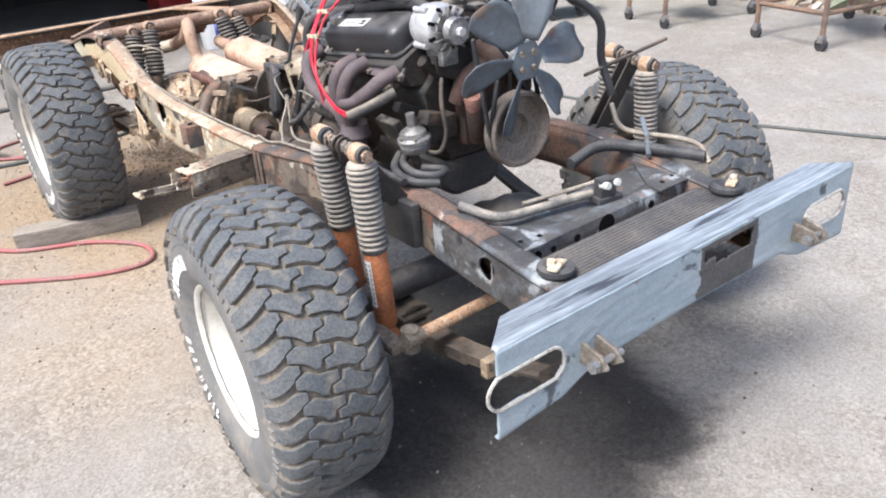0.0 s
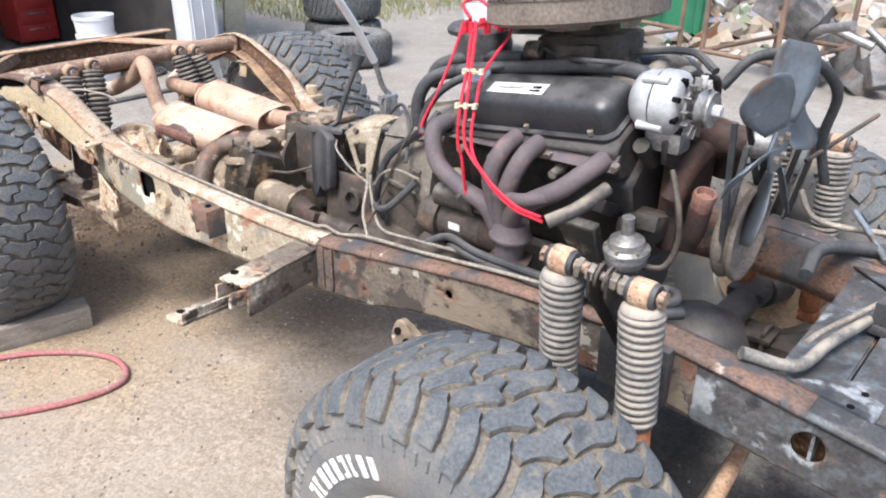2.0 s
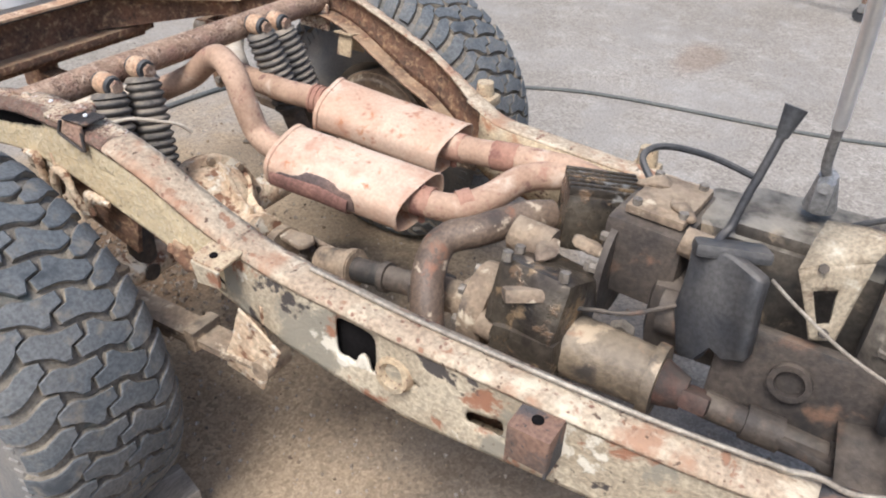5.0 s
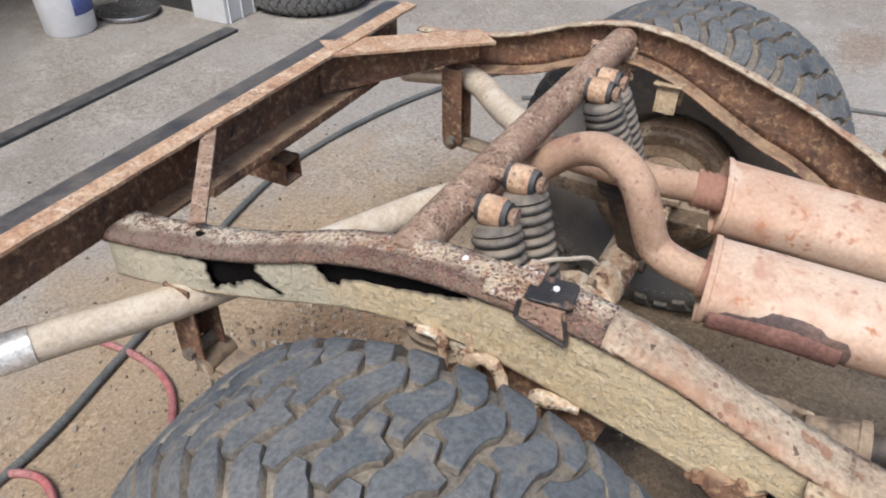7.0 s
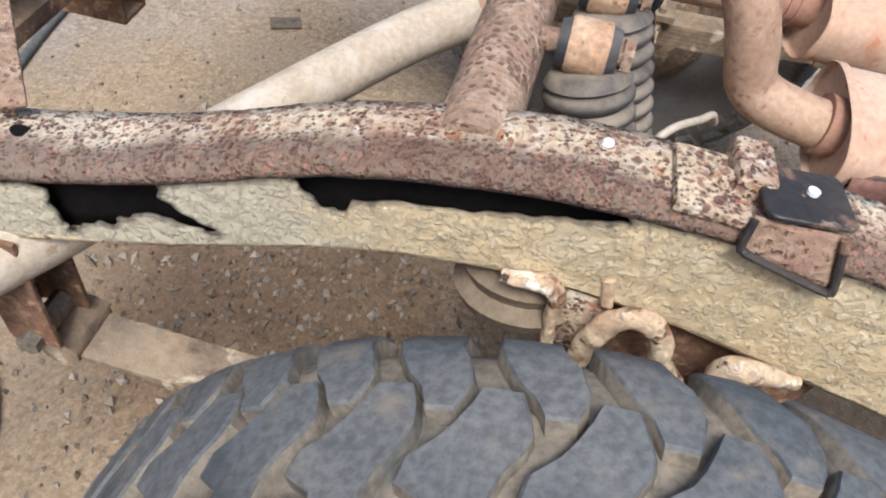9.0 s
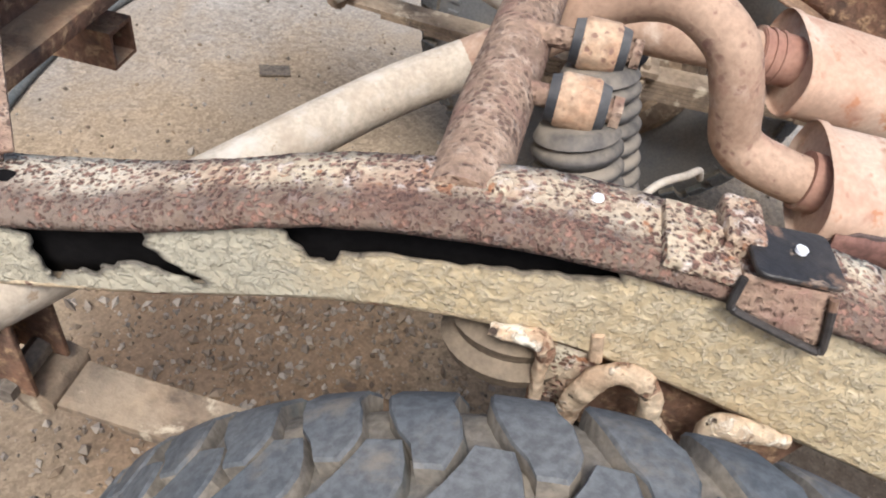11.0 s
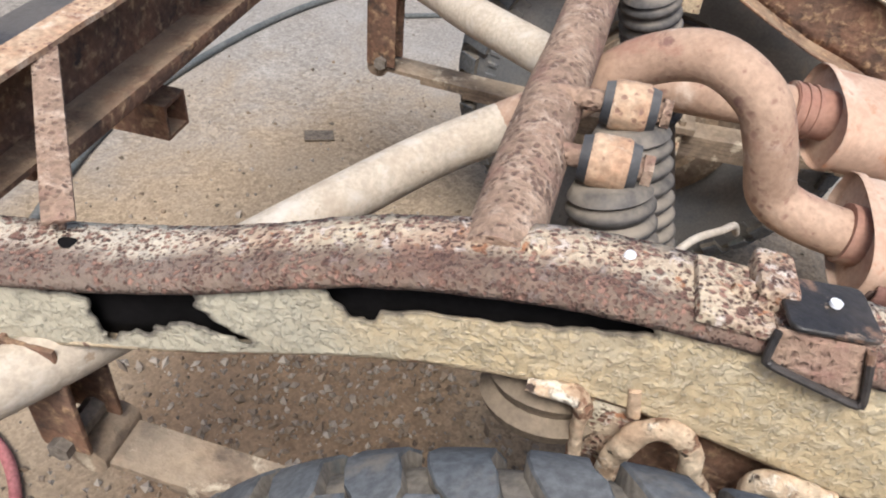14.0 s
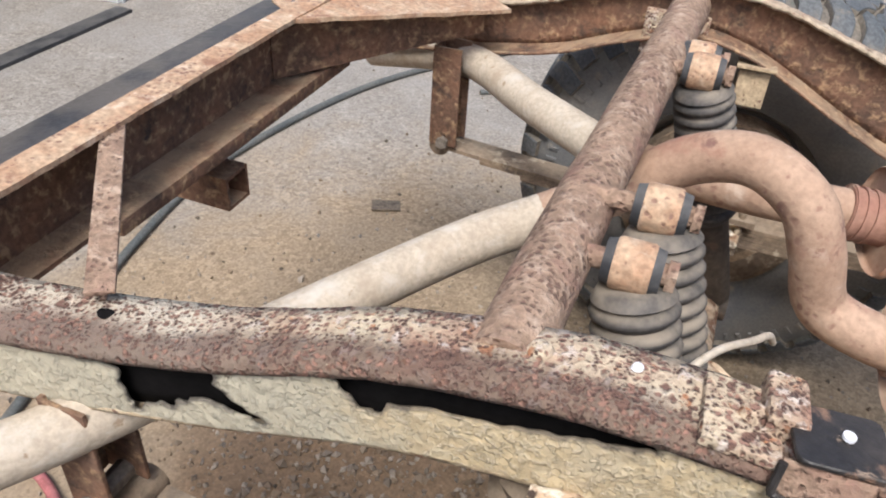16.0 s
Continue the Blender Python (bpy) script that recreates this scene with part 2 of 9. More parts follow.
M["frame_red"] = surf("rust_red_frame_top", (0.185, 0.11, 0.078), (0.11, 0.08, 0.064), 8, 0.6, 0.9, bump=0.6, grain=120, layers=[((0.07, 0.068, 0.07), 9, 0.47, 0.58, 0.2), ((0.40, 0.34, 0.29), 22, 0.62, 0.70, 0.2), ((0.05, 0.042, 0.04), 60, 0.58, 0.66, -0.5)])
M["frame_grey"] = surf("grimy_tan_frame", (0.33, 0.27, 0.19), (0.44, 0.375, 0.275), 6, 0.75, 0.95, bump=0.8, grain=120, layers=[((0.25, 0.225, 0.175), 5, 0.53, 0.60, 0.1), ((0.28, 0.135, 0.08), 9, 0.55, 0.61, -0.3), ((0.065, 0.055, 0.05), 7, 0.575, 0.605, -0.4), ((0.60, 0.55, 0.45), 8, 0.57, 0.62, 0.3), ((0.10, 0.07, 0.055), 45, 0.62, 0.67, -0.5)], dirt=(DUST, 0.35))
M["frame_cream"] = surf("cream_frame_top_with_rust", (0.43, 0.355, 0.26), (0.34, 0.26, 0.185), 7, 0.8, 0.95, bump=0.9, grain=110, layers=[((0.33, 0.20, 0.13), 9, 0.50, 0.64, -0.2), ((0.56, 0.48, 0.365), 10, 0.53, 0.65, 0.3), ((0.27, 0.15, 0.095), 24, 0.57, 0.65, -0.3), ((0.13, 0.085, 0.062), 40, 0.62, 0.67, -0.5)], pits=[((0.22, 0.12, 0.085), 95, 0.2, 0.20)], band=((0.27, 0.155, 0.10), 20, 1.05))
M["char"] = surf("burnt_flaking_steel", (0.44, 0.35, 0.25), (0.54, 0.47, 0.37), 12, 0.8, 0.95, bump=0.9, grain=90, layers=[((0.66, 0.62, 0.56), 16, 0.58, 0.64, 0.3), ((0.34, 0.18, 0.11), 15, 0.52, 0.60, -0.2), ((0.10, 0.075, 0.06), 21, 0.55, 0.60, -0.4)], band=((0.055, 0.043, 0.036), 26, 0.62))
M["bumper"] = surf("worn_pale_blue_bumper_paint", (0.27, 0.33, 0.37), (0.34, 0.39, 0.42), 5, 0.4, 0.65, bump=0.12, grain=150, grainmix=0.1, layers=[((0.08, 0.095, 0.11), 9, 0.60, 0.66, -0.2), ((0.25, 0.18, 0.13), 26, 0.64, 0.72, -0.3)])
M["bumper_top"] = surf("scraped_bumper_top", (0.19, 0.21, 0.23), (0.34, 0.375, 0.405), 60, 0.35, 0.6, metal=0.25, bump=0.2, grain=130, layers=[((0.055, 0.06, 0.07), 30, 0.56, 0.64, -0.2)], stretch=(0.06, 1.0, 1.0))
M["bumper_edge"] = surf("worn_bumper_edge", (0.34, 0.31, 0.26), (0.46, 0.45, 0.42), 30, 0.45, 0.7, bump=0.2, layers=[((0.17, 0.11, 0.075), 40, 0.54, 0.68, -0.2)])
M["stop_plate"] = surf("chipped_black_plate", (0.026, 0.023, 0.022), (0.050, 0.042, 0.037), 14, 0.35, 0.65, bump=0.5, grain=120, layers=[((0.20, 0.12, 0.08), 32, 0.56, 0.66, -0.3), ((0.34, 0.25, 0.18), 45, 0.62, 0.70, 0.2)])
M["stop_rubber"] = surf("dusty_brown_rubber", (0.125, 0.095, 0.068), (0.19, 0.145, 0.10), 14, 0.8, 0.95, bump=0.4, layers=[((0.07, 0.055, 0.043), 16, 0.54, 0.68, 0)], dirt=(DUST, 0.25))
M["tread_plate"] = surf("dusty_ribbed_plate", (0.075, 0.073, 0.074), (0.115, 0.11, 0.108), 9, 0.5, 0.8, metal=0.2, bump=0.2, grain=150, layers=[((0.20, 0.175, 0.15), 14, 0.58, 0.72, 0)], dirt=(DUST, 0.15))
M["black"] = surf("oily_black_metal", (0.035, 0.036, 0.040), (0.065, 0.062, 0.060), 10, 0.35, 0.7, bump=0.25, grain=120, layers=[((0.14, 0.12, 0.10), 16, 0.6, 0.72, 0.1)], dirt=((0.2, 0.17, 0.14), 0.35))
M["cover"] = surf("black_painted_valve_cover", (0.018, 0.018, 0.020), (0.030, 0.030, 0.032), 9, 0.28, 0.5, bump=0.08, grain=160, layers=[((0.16, 0.15, 0.14), 24, 0.66, 0.78, 0)], dirt=((0.24, 0.23, 0.22), 0.35))
M["rubber"] = surf("black_rubber_hose", (0.030, 0.031, 0.034), (0.055, 0.055, 0.056), 14, 0.5, 0.75, bump=0.1, dirt=((0.22, 0.2, 0.18), 0.3))
M["boot"] = surf("dusty_grey_rubber_boot", (0.11, 0.105, 0.10), (0.20, 0.185, 0.165), 12, 0.75, 0.9, bump=0.15, dirt=((0.42, 0.36, 0.29), 0.8))
M["boot_dark"] = surf("dark_rubber_boot", (0.052, 0.049, 0.048), (0.095, 0.085, 0.075), 10, 0.6, 0.85, bump=0.2, grain=130, layers=[((0.17, 0.14, 0.11), 18, 0.54, 0.70, 0)], dirt=((0.33, 0.275, 0.21), 0.75))
M["orange"] = surf("faded_orange_shock_paint", (0.46, 0.17, 0.07), (0.30, 0.12, 0.06), 12, 0.6, 0.8, bump=0.2, layers=[((0.14, 0.09, 0.07), 26, 0.58, 0.7, 0)])
M["copper"] = surf("rusty_orange_steel", (0.38, 0.225, 0.135), (0.46, 0.33, 0.22), 25, 0.6, 0.8, bump=0.4, layers=[((0.26, 0.14, 0.09), 32, 0.52, 0.70, 0), ((0.62, 0.50, 0.38), 30, 0.54, 0.72, 0)], pits=[((0.22, 0.125, 0.09), 150, 0.2, 0.26)])
M["bolt"] = surf("dusty_bolt_steel", (0.25, 0.22, 0.185), (0.16, 0.135, 0.11), 40, 0.55, 0.8, metal=0.4, bump=0.2)
M["muffler"] = surf("heat_faded_rusty_muffler", (0.46, 0.30, 0.21), (0.53, 0.40, 0.305), 5, 0.7, 0.9, bump=0.25, grain=120, grainmix=0.10, layers=[((0.40, 0.225, 0.155), 11, 0.52, 0.74, -0.05), ((0.58, 0.47, 0.37), 8, 0.52, 0.72, 0.05), ((0.40, 0.185, 0.10), 26, 0.58, 0.68, -0.1)], pits=[((0.36, 0.19, 0.13), 60, 0.22, 0.17)])
M["muffler_rust"] = surf("dark_red_rust", (0.155, 0.078, 0.062), (0.24, 0.125, 0.095), 9, 0.8, 0.95, bump=0.5, grain=120)
M["pipe"] = surf("rusty_exhaust_pipe", (0.42, 0.285, 0.20), (0.32, 0.205, 0.14), 8, 0.7, 0.9, bump=0.35, grain=120, grainmix=0.12, layers=[((0.27, 0.125, 0.09), 10, 0.52, 0.70, -0.1), ((0.52, 0.40, 0.31), 15, 0.54, 0.70, 0.1), ((0.20, 0.11, 0.085), 30, 0.58, 0.68, -0.2)], pits=[((0.26, 0.15, 0.11), 80, 0.25, 0.20)])
M["muffler_edge"] = surf("scorched_muffler_edge", (0.10, 0.072, 0.066), (0.16, 0.105, 0.085), 14, 0.8, 0.95, bump=0.3)
M["pipe_red"] = surf("red_rusted_sleeve", (0.27, 0.135, 0.095), (0.36, 0.21, 0.15), 10, 0.75, 0.9, bump=0.4, grain=110, grainmix=0.12, layers=[((0.17, 0.08, 0.062), 14, 0.54, 0.66, -0.2), ((0.46, 0.33, 0.24), 18, 0.58, 0.68, 0.1)])
M["pipe_brown"] = surf("brown_heat_stained_pipe", (0.115, 0.080, 0.058), (0.18, 0.13, 0.092), 8, 0.45, 0.75, bump=0.5, grain=120, layers=[((0.055, 0.042, 0.035), 7, 0.50, 0.66, -0.1), ((0.21, 0.10, 0.06), 16, 0.56, 0.66, 0), ((0.42, 0.34, 0.25), 24, 0.59, 0.67, 0.1)])
M["pipe_pale"] = surf("pale_dusty_pipe", (0.49, 0.42, 0.33), (0.42, 0.35, 0.27), 12, 0.7, 0.85, bump=0.3, grain=140, grainmix=0.14, layers=[((0.55, 0.50, 0.43), 28, 0.48, 0.74, 0), ((0.35, 0.27, 0.19), 7, 0.54, 0.74, 0), ((0.30, 0.22, 0.15), 45, 0.64, 0.70, -0.2)])
M["crust"] = surf("cream_crusted_casting", (0.60, 0.48, 0.34), (0.46, 0.32, 0.21), 18, 0.85, 1.0, bump=1.0, grain=90, layers=[((0.22, 0.115, 0.07), 20, 0.53, 0.60, -0.6), ((0.72, 0.65, 0.53), 22, 0.55, 0.63, 0.5), ((0.07, 0.048, 0.038), 34, 0.60, 0.65, -0.8)])
M["bracket_tan"] = surf("dusty_tan_bracket", (0.35, 0.295, 0.215), (0.25, 0.20, 0.14), 14, 0.7, 0.9, bump=0.5, grain=150, layers=[((0.50, 0.45, 0.36), 20, 0.55, 0.68, 0.1), ((0.13, 0.085, 0.06), 22, 0.57, 0.66, -0.2)])
M["bell"] = surf("dusty_bell_housing", (0.165, 0.142, 0.115), (0.115, 0.098, 0.080), 6, 0.6, 0.9, metal=0.1, bump=0.5, grain=90, layers=[((0.06, 0.05, 0.042), 8, 0.55, 0.68, -0.1), ((0.25, 0.15, 0.085), 6, 0.58, 0.70, 0), ((0.30, 0.265, 0.215), 14, 0.56, 0.70, 0.1)], dirt=((0.33, 0.30, 0.25), 0.5))
M["pipe_silver"] = surf("aluminised_pipe", (0.62, 0.58, 0.52), (0.70, 0.69, 0.67), 6, 0.3, 0.5, metal=0.5, bump=0.1, layers=[((0.50, 0.42, 0.32), 12, 0.58, 0.72, 0)])
M["tube_rust"] = surf("pitted_brown_tube", (0.315, 0.215, 0.15), (0.235, 0.155, 0.108), 10, 0.8, 0.95, bump=1.0, grain=120, layers=[((0.48, 0.36, 0.27), 45, 0.48, 0.70, 0.3), ((0.24, 0.13, 0.10), 14, 0.50, 0.70, 0)], pits=[((0.165, 0.10, 0.072), 150, 0.22, 0.40)])
M["header"] = surf("heat_stained_header_tube", (0.135, 0.100, 0.100), (0.095, 0.080, 0.085), 9, 0.6, 0.8, bump=0.1, grainmix=0.1, layers=[((0.22, 0.14, 0.11), 12, 0.60, 0.72, 0.1)])
M["castiron"] = surf("greasy_cast_iron", (0.045, 0.037, 0.032), (0.082, 0.064, 0.050), 9, 0.5, 0.9, bump=0.6, grain=90, layers=[((0.17, 0.10, 0.065), 13, 0.54, 0.70, 0), ((0.022, 0.021, 0.02), 10, 0.52, 0.68, 0)], dirt=((0.22, 0.18, 0.14), 0.35))
M["redoxide"] = surf("rusty_red_engine_block", (0.085, 0.042, 0.031), (0.042, 0.030, 0.026), 10, 0.7, 0.9, bump=0.4, layers=[((0.04, 0.034, 0.03), 12, 0.55, 0.67, 0)], dirt=((0.18, 0.135, 0.105), 0.3))
M["grime"] = surf("black_greasy_engine_side", (0.024, 0.021, 0.019), (0.040, 0.033, 0.028), 11, 0.4, 0.8, bump=0.7, grain=80, layers=[((0.085, 0.052, 0.036), 16, 0.57, 0.70, 0), ((0.012, 0.012, 0.012), 9, 0.52, 0.66, 0)], dirt=((0.11, 0.09, 0.07), 0.3))
M["dull_alu"] = surf("dull_grey_die_casting", (0.36, 0.345, 0.33), (0.22, 0.21, 0.20), 16, 0.3, 0.55, metal=0.6, bump=0.25, grain=110, layers=[((0.09, 0.075, 0.06), 22, 0.57, 0.68, -0.2)])
M["casegrey"] = surf("oily_aluminium_case", (0.105, 0.088, 0.070), (0.055, 0.047, 0.040), 8, 0.5, 0.85, metal=0.2, bump=0.5, grain=90, layers=[((0.04, 0.037, 0.034), 9, 0.50, 0.68, -0.1), ((0.26, 0.205, 0.145), 17, 0.56, 0.68, 0.2)], dirt=((0.33, 0.30, 0.25), 0.7))
# the pale grey layer paints the sky's sheen on wet oil
M["oily"] = surf("wet_oily_case", (0.095, 0.078, 0.058), (0.045, 0.036, 0.029), 10, 0.14, 0.45, metal=0.4, bump=0.7, grain=60, layers=[((0.022, 0.02, 0.019), 8, 0.54, 0.64, 0), ((0.26, 0.18, 0.105), 14, 0.56, 0.64, 0.3), ((0.30, 0.29, 0.27), 9, 0.62, 0.66, 0.1), ((0.16, 0.105, 0.065), 32, 0.57, 0.65, 0.3)], dirt=((0.20, 0.155, 0.11), 0.25))
M["casetan"] = surf("dust_caked_case", (0.27, 0.20, 0.135), (0.15, 0.11, 0.08), 9, 0.8, 1.0, bump=0.8, grain=80, layers=[((0.085, 0.065, 0.05), 13, 0.53, 0.66, -0.2), ((0.50, 0.42, 0.31), 20, 0.57, 0.66, 0.2)], dirt=(DUST, 0.5))
M["case_drum"] = surf("oil_stained_drum", (0.20, 0.155, 0.105), (0.11, 0.085, 0.06), 8, 0.35, 0.8, bump=0.6, grain=80, layers=[((0.05, 0.042, 0.036), 9, 0.50, 0.62, -0.1), ((0.40, 0.31, 0.21), 14, 0.57, 0.66, 0.2), ((0.24, 0.13, 0.075), 11, 0.58, 0.66, 0)], dirt=(DUST, 0.3))
M["alu"] = surf("cast_aluminium_housing", (0.56, 0.56, 0.56), (0.38, 0.38, 0.38), 14, 0.4, 0.6, metal=0.4, bump=0.08, grain=130, grainmix=0.08, layers=[((0.25, 0.24, 0.23), 30, 0.62, 0.72, 0)])
M["steel"] = surf("bare_grey_steel", (0.34, 0.33, 0.32), (0.24, 0.235, 0.23), 14, 0.4, 0.65, metal=0.6, bump=0.2, layers=[((0.26, 0.18, 0.13), 26, 0.6, 0.7, 0)])
M["fan"] = surf("blue_grey_fan_blade", (0.165, 0.19, 0.215), (0.095, 0.105, 0.115), 7, 0.4, 0.65, metal=0.2, bump=0.03, grainmix=0.08, layers=[((0.12, 0.085, 0.066), 9, 0.55, 0.66, 0), ((0.28, 0.30, 0.31), 16, 0.62, 0.72, 0)])
M["pulley"] = surf("dusty_brown_pulley", (0.17, 0.14, 0.115), (0.24, 0.20, 0.165), 9, 0.6, 0.85, metal=0.2, bump=0.2)
M["chrome"] = surf("dull_chrome", (0.66, 0.66, 0.66), (0.52, 0.51, 0.50), 20, 0.18, 0.4, metal=0.95, bump=0.08)
M["bright_chrome"] = surf("bright_chrome_plating", (0.88, 0.89, 0.90), (0.82, 0.82, 0.83), 20, 0.25, 0.38, metal=0.55, bump=0.02, grainmix=0.03)
M["redwire"] = surf("red_ignition_wire", (0.62, 0.025, 0.05), (0.52, 0.02, 0.04), 20, 0.4, 0.55, bump=0.03)
M["cream"] = surf("cream_clip_plastic", (0.62, 0.55, 0.40), (0.55, 0.48, 0.34), 30, 0.5, 0.7)
M["line"] = surf("dull_brake_line", (0.34, 0.30, 0.245), (0.24, 0.205, 0.165), 18, 0.5, 0.75, metal=0.3, bump=0.1)
M["label"] = surf("silver_paper_label", (0.62, 0.62, 0.60), (0.55, 0.54, 0.50), 20, 0.4, 0.6)
# print, and the painted shade of bolt holes, slots and the rail's inside
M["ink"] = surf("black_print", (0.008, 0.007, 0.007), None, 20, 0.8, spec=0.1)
M["wood"] = surf("weathered_grey_timber", (0.32, 0.28, 0.235), (0.22, 0.19, 0.16), 5, 0.85, 0.95, bump=0.6, grain=60, layers=[((0.42, 0.37, 0.30), 7, 0.56, 0.7, 0.2)], stretch=(1.0, 9.0, 9.0))
M["hose_red"] = surf("dusty_red_air_hose", (0.36, 0.115, 0.115), (0.30, 0.15, 0.14), 6, 0.6, 0.8, bump=0.1, layers=[((0.36, 0.27, 0.24), 12, 0.57, 0.7, 0)])
M["hose_dark"] = surf("dark_grey_hose", (0.085, 0.092, 0.09), (0.12, 0.12, 0.112), 7, 0.6, 0.8, bump=0.1)
M["bucket"] = surf("white_plastic_bucket", (0.75, 0.76, 0.78), (0.66, 0.66, 0.67), 6, 0.4, 0.6, bump=0.03, grainmix=0.04)
M["blueprint"] = surf("blue_bucket_print", (0.12, 0.16, 0.42), None, 9, 0.5)
M["wallwhite"] = surf("chalky_white_wall_paint", (0.66, 0.67, 0.68), (0.54, 0.54, 0.54), 2, 0.7, 0.9, grainmix=0.06, layers=[((0.36, 0.32, 0.28), 5, 0.62, 0.75, 0)])
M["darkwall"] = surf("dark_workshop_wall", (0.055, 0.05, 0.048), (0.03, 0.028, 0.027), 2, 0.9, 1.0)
M["redpaint"] = surf("red_tool_box_paint", (0.42, 0.035, 0.03), (0.30, 0.03, 0.028), 3, 0.35, 0.55)
M["green"] = surf("green_bin_paint", (0.030, 0.17, 0.085), (0.022, 0.12, 0.065), 2, 0.5, 0.7, layers=[((0.18, 0.12, 0.08), 8, 0.64, 0.74, 0)])
M["rackrust"] = surf("rusty_rack_steel", (0.22, 0.14, 0.095), (0.14, 0.10, 0.08), 6, 0.75, 0.9, bump=0.3)
M["junk"] = surf("scrap_metal", (0.26, 0.25, 0.245), (0.10, 0.095, 0.09), 5, 0.5, 0.8, metal=0.4, bump=0.3, layers=[((0.28, 0.16, 0.1), 9, 0.55, 0.68, 0)])
M["grass"] = surf("dry_grass_blades", (0.16, 0.20, 0.06), (0.28, 0.25, 0.11), 3, 0.8, 0.95, bump=0)
M["soil"] = surf("pale_brown_soil", (0.34, 0.27, 0.19), (0.24, 0.19, 0.135), 3, 0.9, 1.0, bump=0.6, grain=40, layers=[((0.45, 0.39, 0.30), 12, 0.52, 0.7, 0.2)])
M["stone"] = surf("loose_gravel", (0.36, 0.31, 0.26), (0.20, 0.17, 0.14), 40, 0.9, 1.0, bump=0.2)
M["soot"] = surf("dark_dirt_crumbs", (0.17, 0.135, 0.10), (0.10, 0.08, 0.062), 40, 0.9, 1.0, bump=0.2)


def ground_material():
    m = bpy.data.materials.new("worn_concrete_yard")
    m.use_nodes = True
    nt = m.node_tree
    bsdf = nt.nodes["Principled BSDF"]
    co = nt.nodes.new("ShaderNodeTexCoord").outputs["Object"]
    col = _mix(nt, _ramp(nt, _noise(nt, co, 0.9, 6, 0.6, 0.3), 0.35, 0.68), GROUND_A, GROUND_B)
    col = _mix(nt, _ramp(nt, _noise(nt, co, 4.5, 6, 0.65, 0.2, 2), 0.45, 0.75), col, GROUND_C)
    # aggregate and grit
    vor = nt.nodes.new("ShaderNodeTexVoronoi")
    vor.inputs["Scale"].default_value = 170
    nt.links.new(co, vor.inputs["Vector"])
    hsv = nt.nodes.new("ShaderNodeSeparateColor")
    nt.links.new(vor.outputs["Color"], hsv.inputs[0])
    grit = _ramp(nt, hsv.outputs[0], 0.0, 1.0)
    # pebbly dirt, in drifts
    peb = nt.nodes.new("ShaderNodeTexVoronoi")
    peb.inputs["Scale"].default_value = 75
    nt.links.new(co, peb.inputs["Vector"])
    psep = nt.nodes.new("ShaderNodeSeparateColor")
    nt.links.new(peb.outputs["Color"], psep.inputs[0])
    fine = _noise(nt, co, 90, 4, 0.65, 0, 5)
    # tan dirt that lies round and under the rear half, oil with painted-in shade under the engine and the front end
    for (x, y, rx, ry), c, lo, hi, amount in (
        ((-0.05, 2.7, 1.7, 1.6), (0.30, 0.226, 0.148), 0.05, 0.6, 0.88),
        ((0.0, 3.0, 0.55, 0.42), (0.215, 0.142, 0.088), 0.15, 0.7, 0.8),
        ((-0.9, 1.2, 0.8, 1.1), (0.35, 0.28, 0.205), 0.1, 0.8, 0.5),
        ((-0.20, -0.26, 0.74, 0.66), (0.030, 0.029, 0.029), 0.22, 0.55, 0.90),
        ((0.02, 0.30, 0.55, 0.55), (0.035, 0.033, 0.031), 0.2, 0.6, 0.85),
        # darker brown ground below the gearbox and mufflers
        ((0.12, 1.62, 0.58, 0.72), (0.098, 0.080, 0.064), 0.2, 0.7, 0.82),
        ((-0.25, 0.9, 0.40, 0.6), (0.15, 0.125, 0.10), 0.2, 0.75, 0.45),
        # oil and shade below the rear axle, both put into the ground colour
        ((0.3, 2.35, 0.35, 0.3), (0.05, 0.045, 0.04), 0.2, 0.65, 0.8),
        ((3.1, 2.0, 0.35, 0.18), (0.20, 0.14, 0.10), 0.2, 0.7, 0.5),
    ):
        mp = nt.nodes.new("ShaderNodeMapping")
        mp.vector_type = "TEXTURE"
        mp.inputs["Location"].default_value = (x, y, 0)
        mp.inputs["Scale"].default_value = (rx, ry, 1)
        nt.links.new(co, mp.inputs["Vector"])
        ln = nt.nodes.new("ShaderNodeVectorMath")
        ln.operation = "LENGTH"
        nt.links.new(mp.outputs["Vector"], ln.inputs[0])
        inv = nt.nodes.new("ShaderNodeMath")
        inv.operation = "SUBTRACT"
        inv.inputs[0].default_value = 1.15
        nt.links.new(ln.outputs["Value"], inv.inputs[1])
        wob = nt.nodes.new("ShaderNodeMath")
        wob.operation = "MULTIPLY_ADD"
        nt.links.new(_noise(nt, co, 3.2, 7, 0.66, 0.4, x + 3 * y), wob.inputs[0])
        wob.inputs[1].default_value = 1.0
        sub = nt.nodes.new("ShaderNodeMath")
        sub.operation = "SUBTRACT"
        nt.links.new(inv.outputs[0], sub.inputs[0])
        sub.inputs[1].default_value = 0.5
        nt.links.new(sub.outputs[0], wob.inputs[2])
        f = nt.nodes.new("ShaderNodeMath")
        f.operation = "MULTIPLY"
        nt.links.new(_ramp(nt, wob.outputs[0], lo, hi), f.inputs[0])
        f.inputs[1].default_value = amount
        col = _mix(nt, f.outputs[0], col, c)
    col = _mix(nt, 1.0, col, _mix(nt, grit, (0.87, 0.865, 0.86), (1.12, 1.12, 1.12)), "MULTIPLY")
    drift = _ramp(nt, _noise(nt, co, 2.2, 6, 0.7, 0.3, 31), 0.38, 0.56)
    tone = _mix(nt, psep.outputs[1], (0.80, 0.78, 0.75), (1.20, 1.18, 1.15))
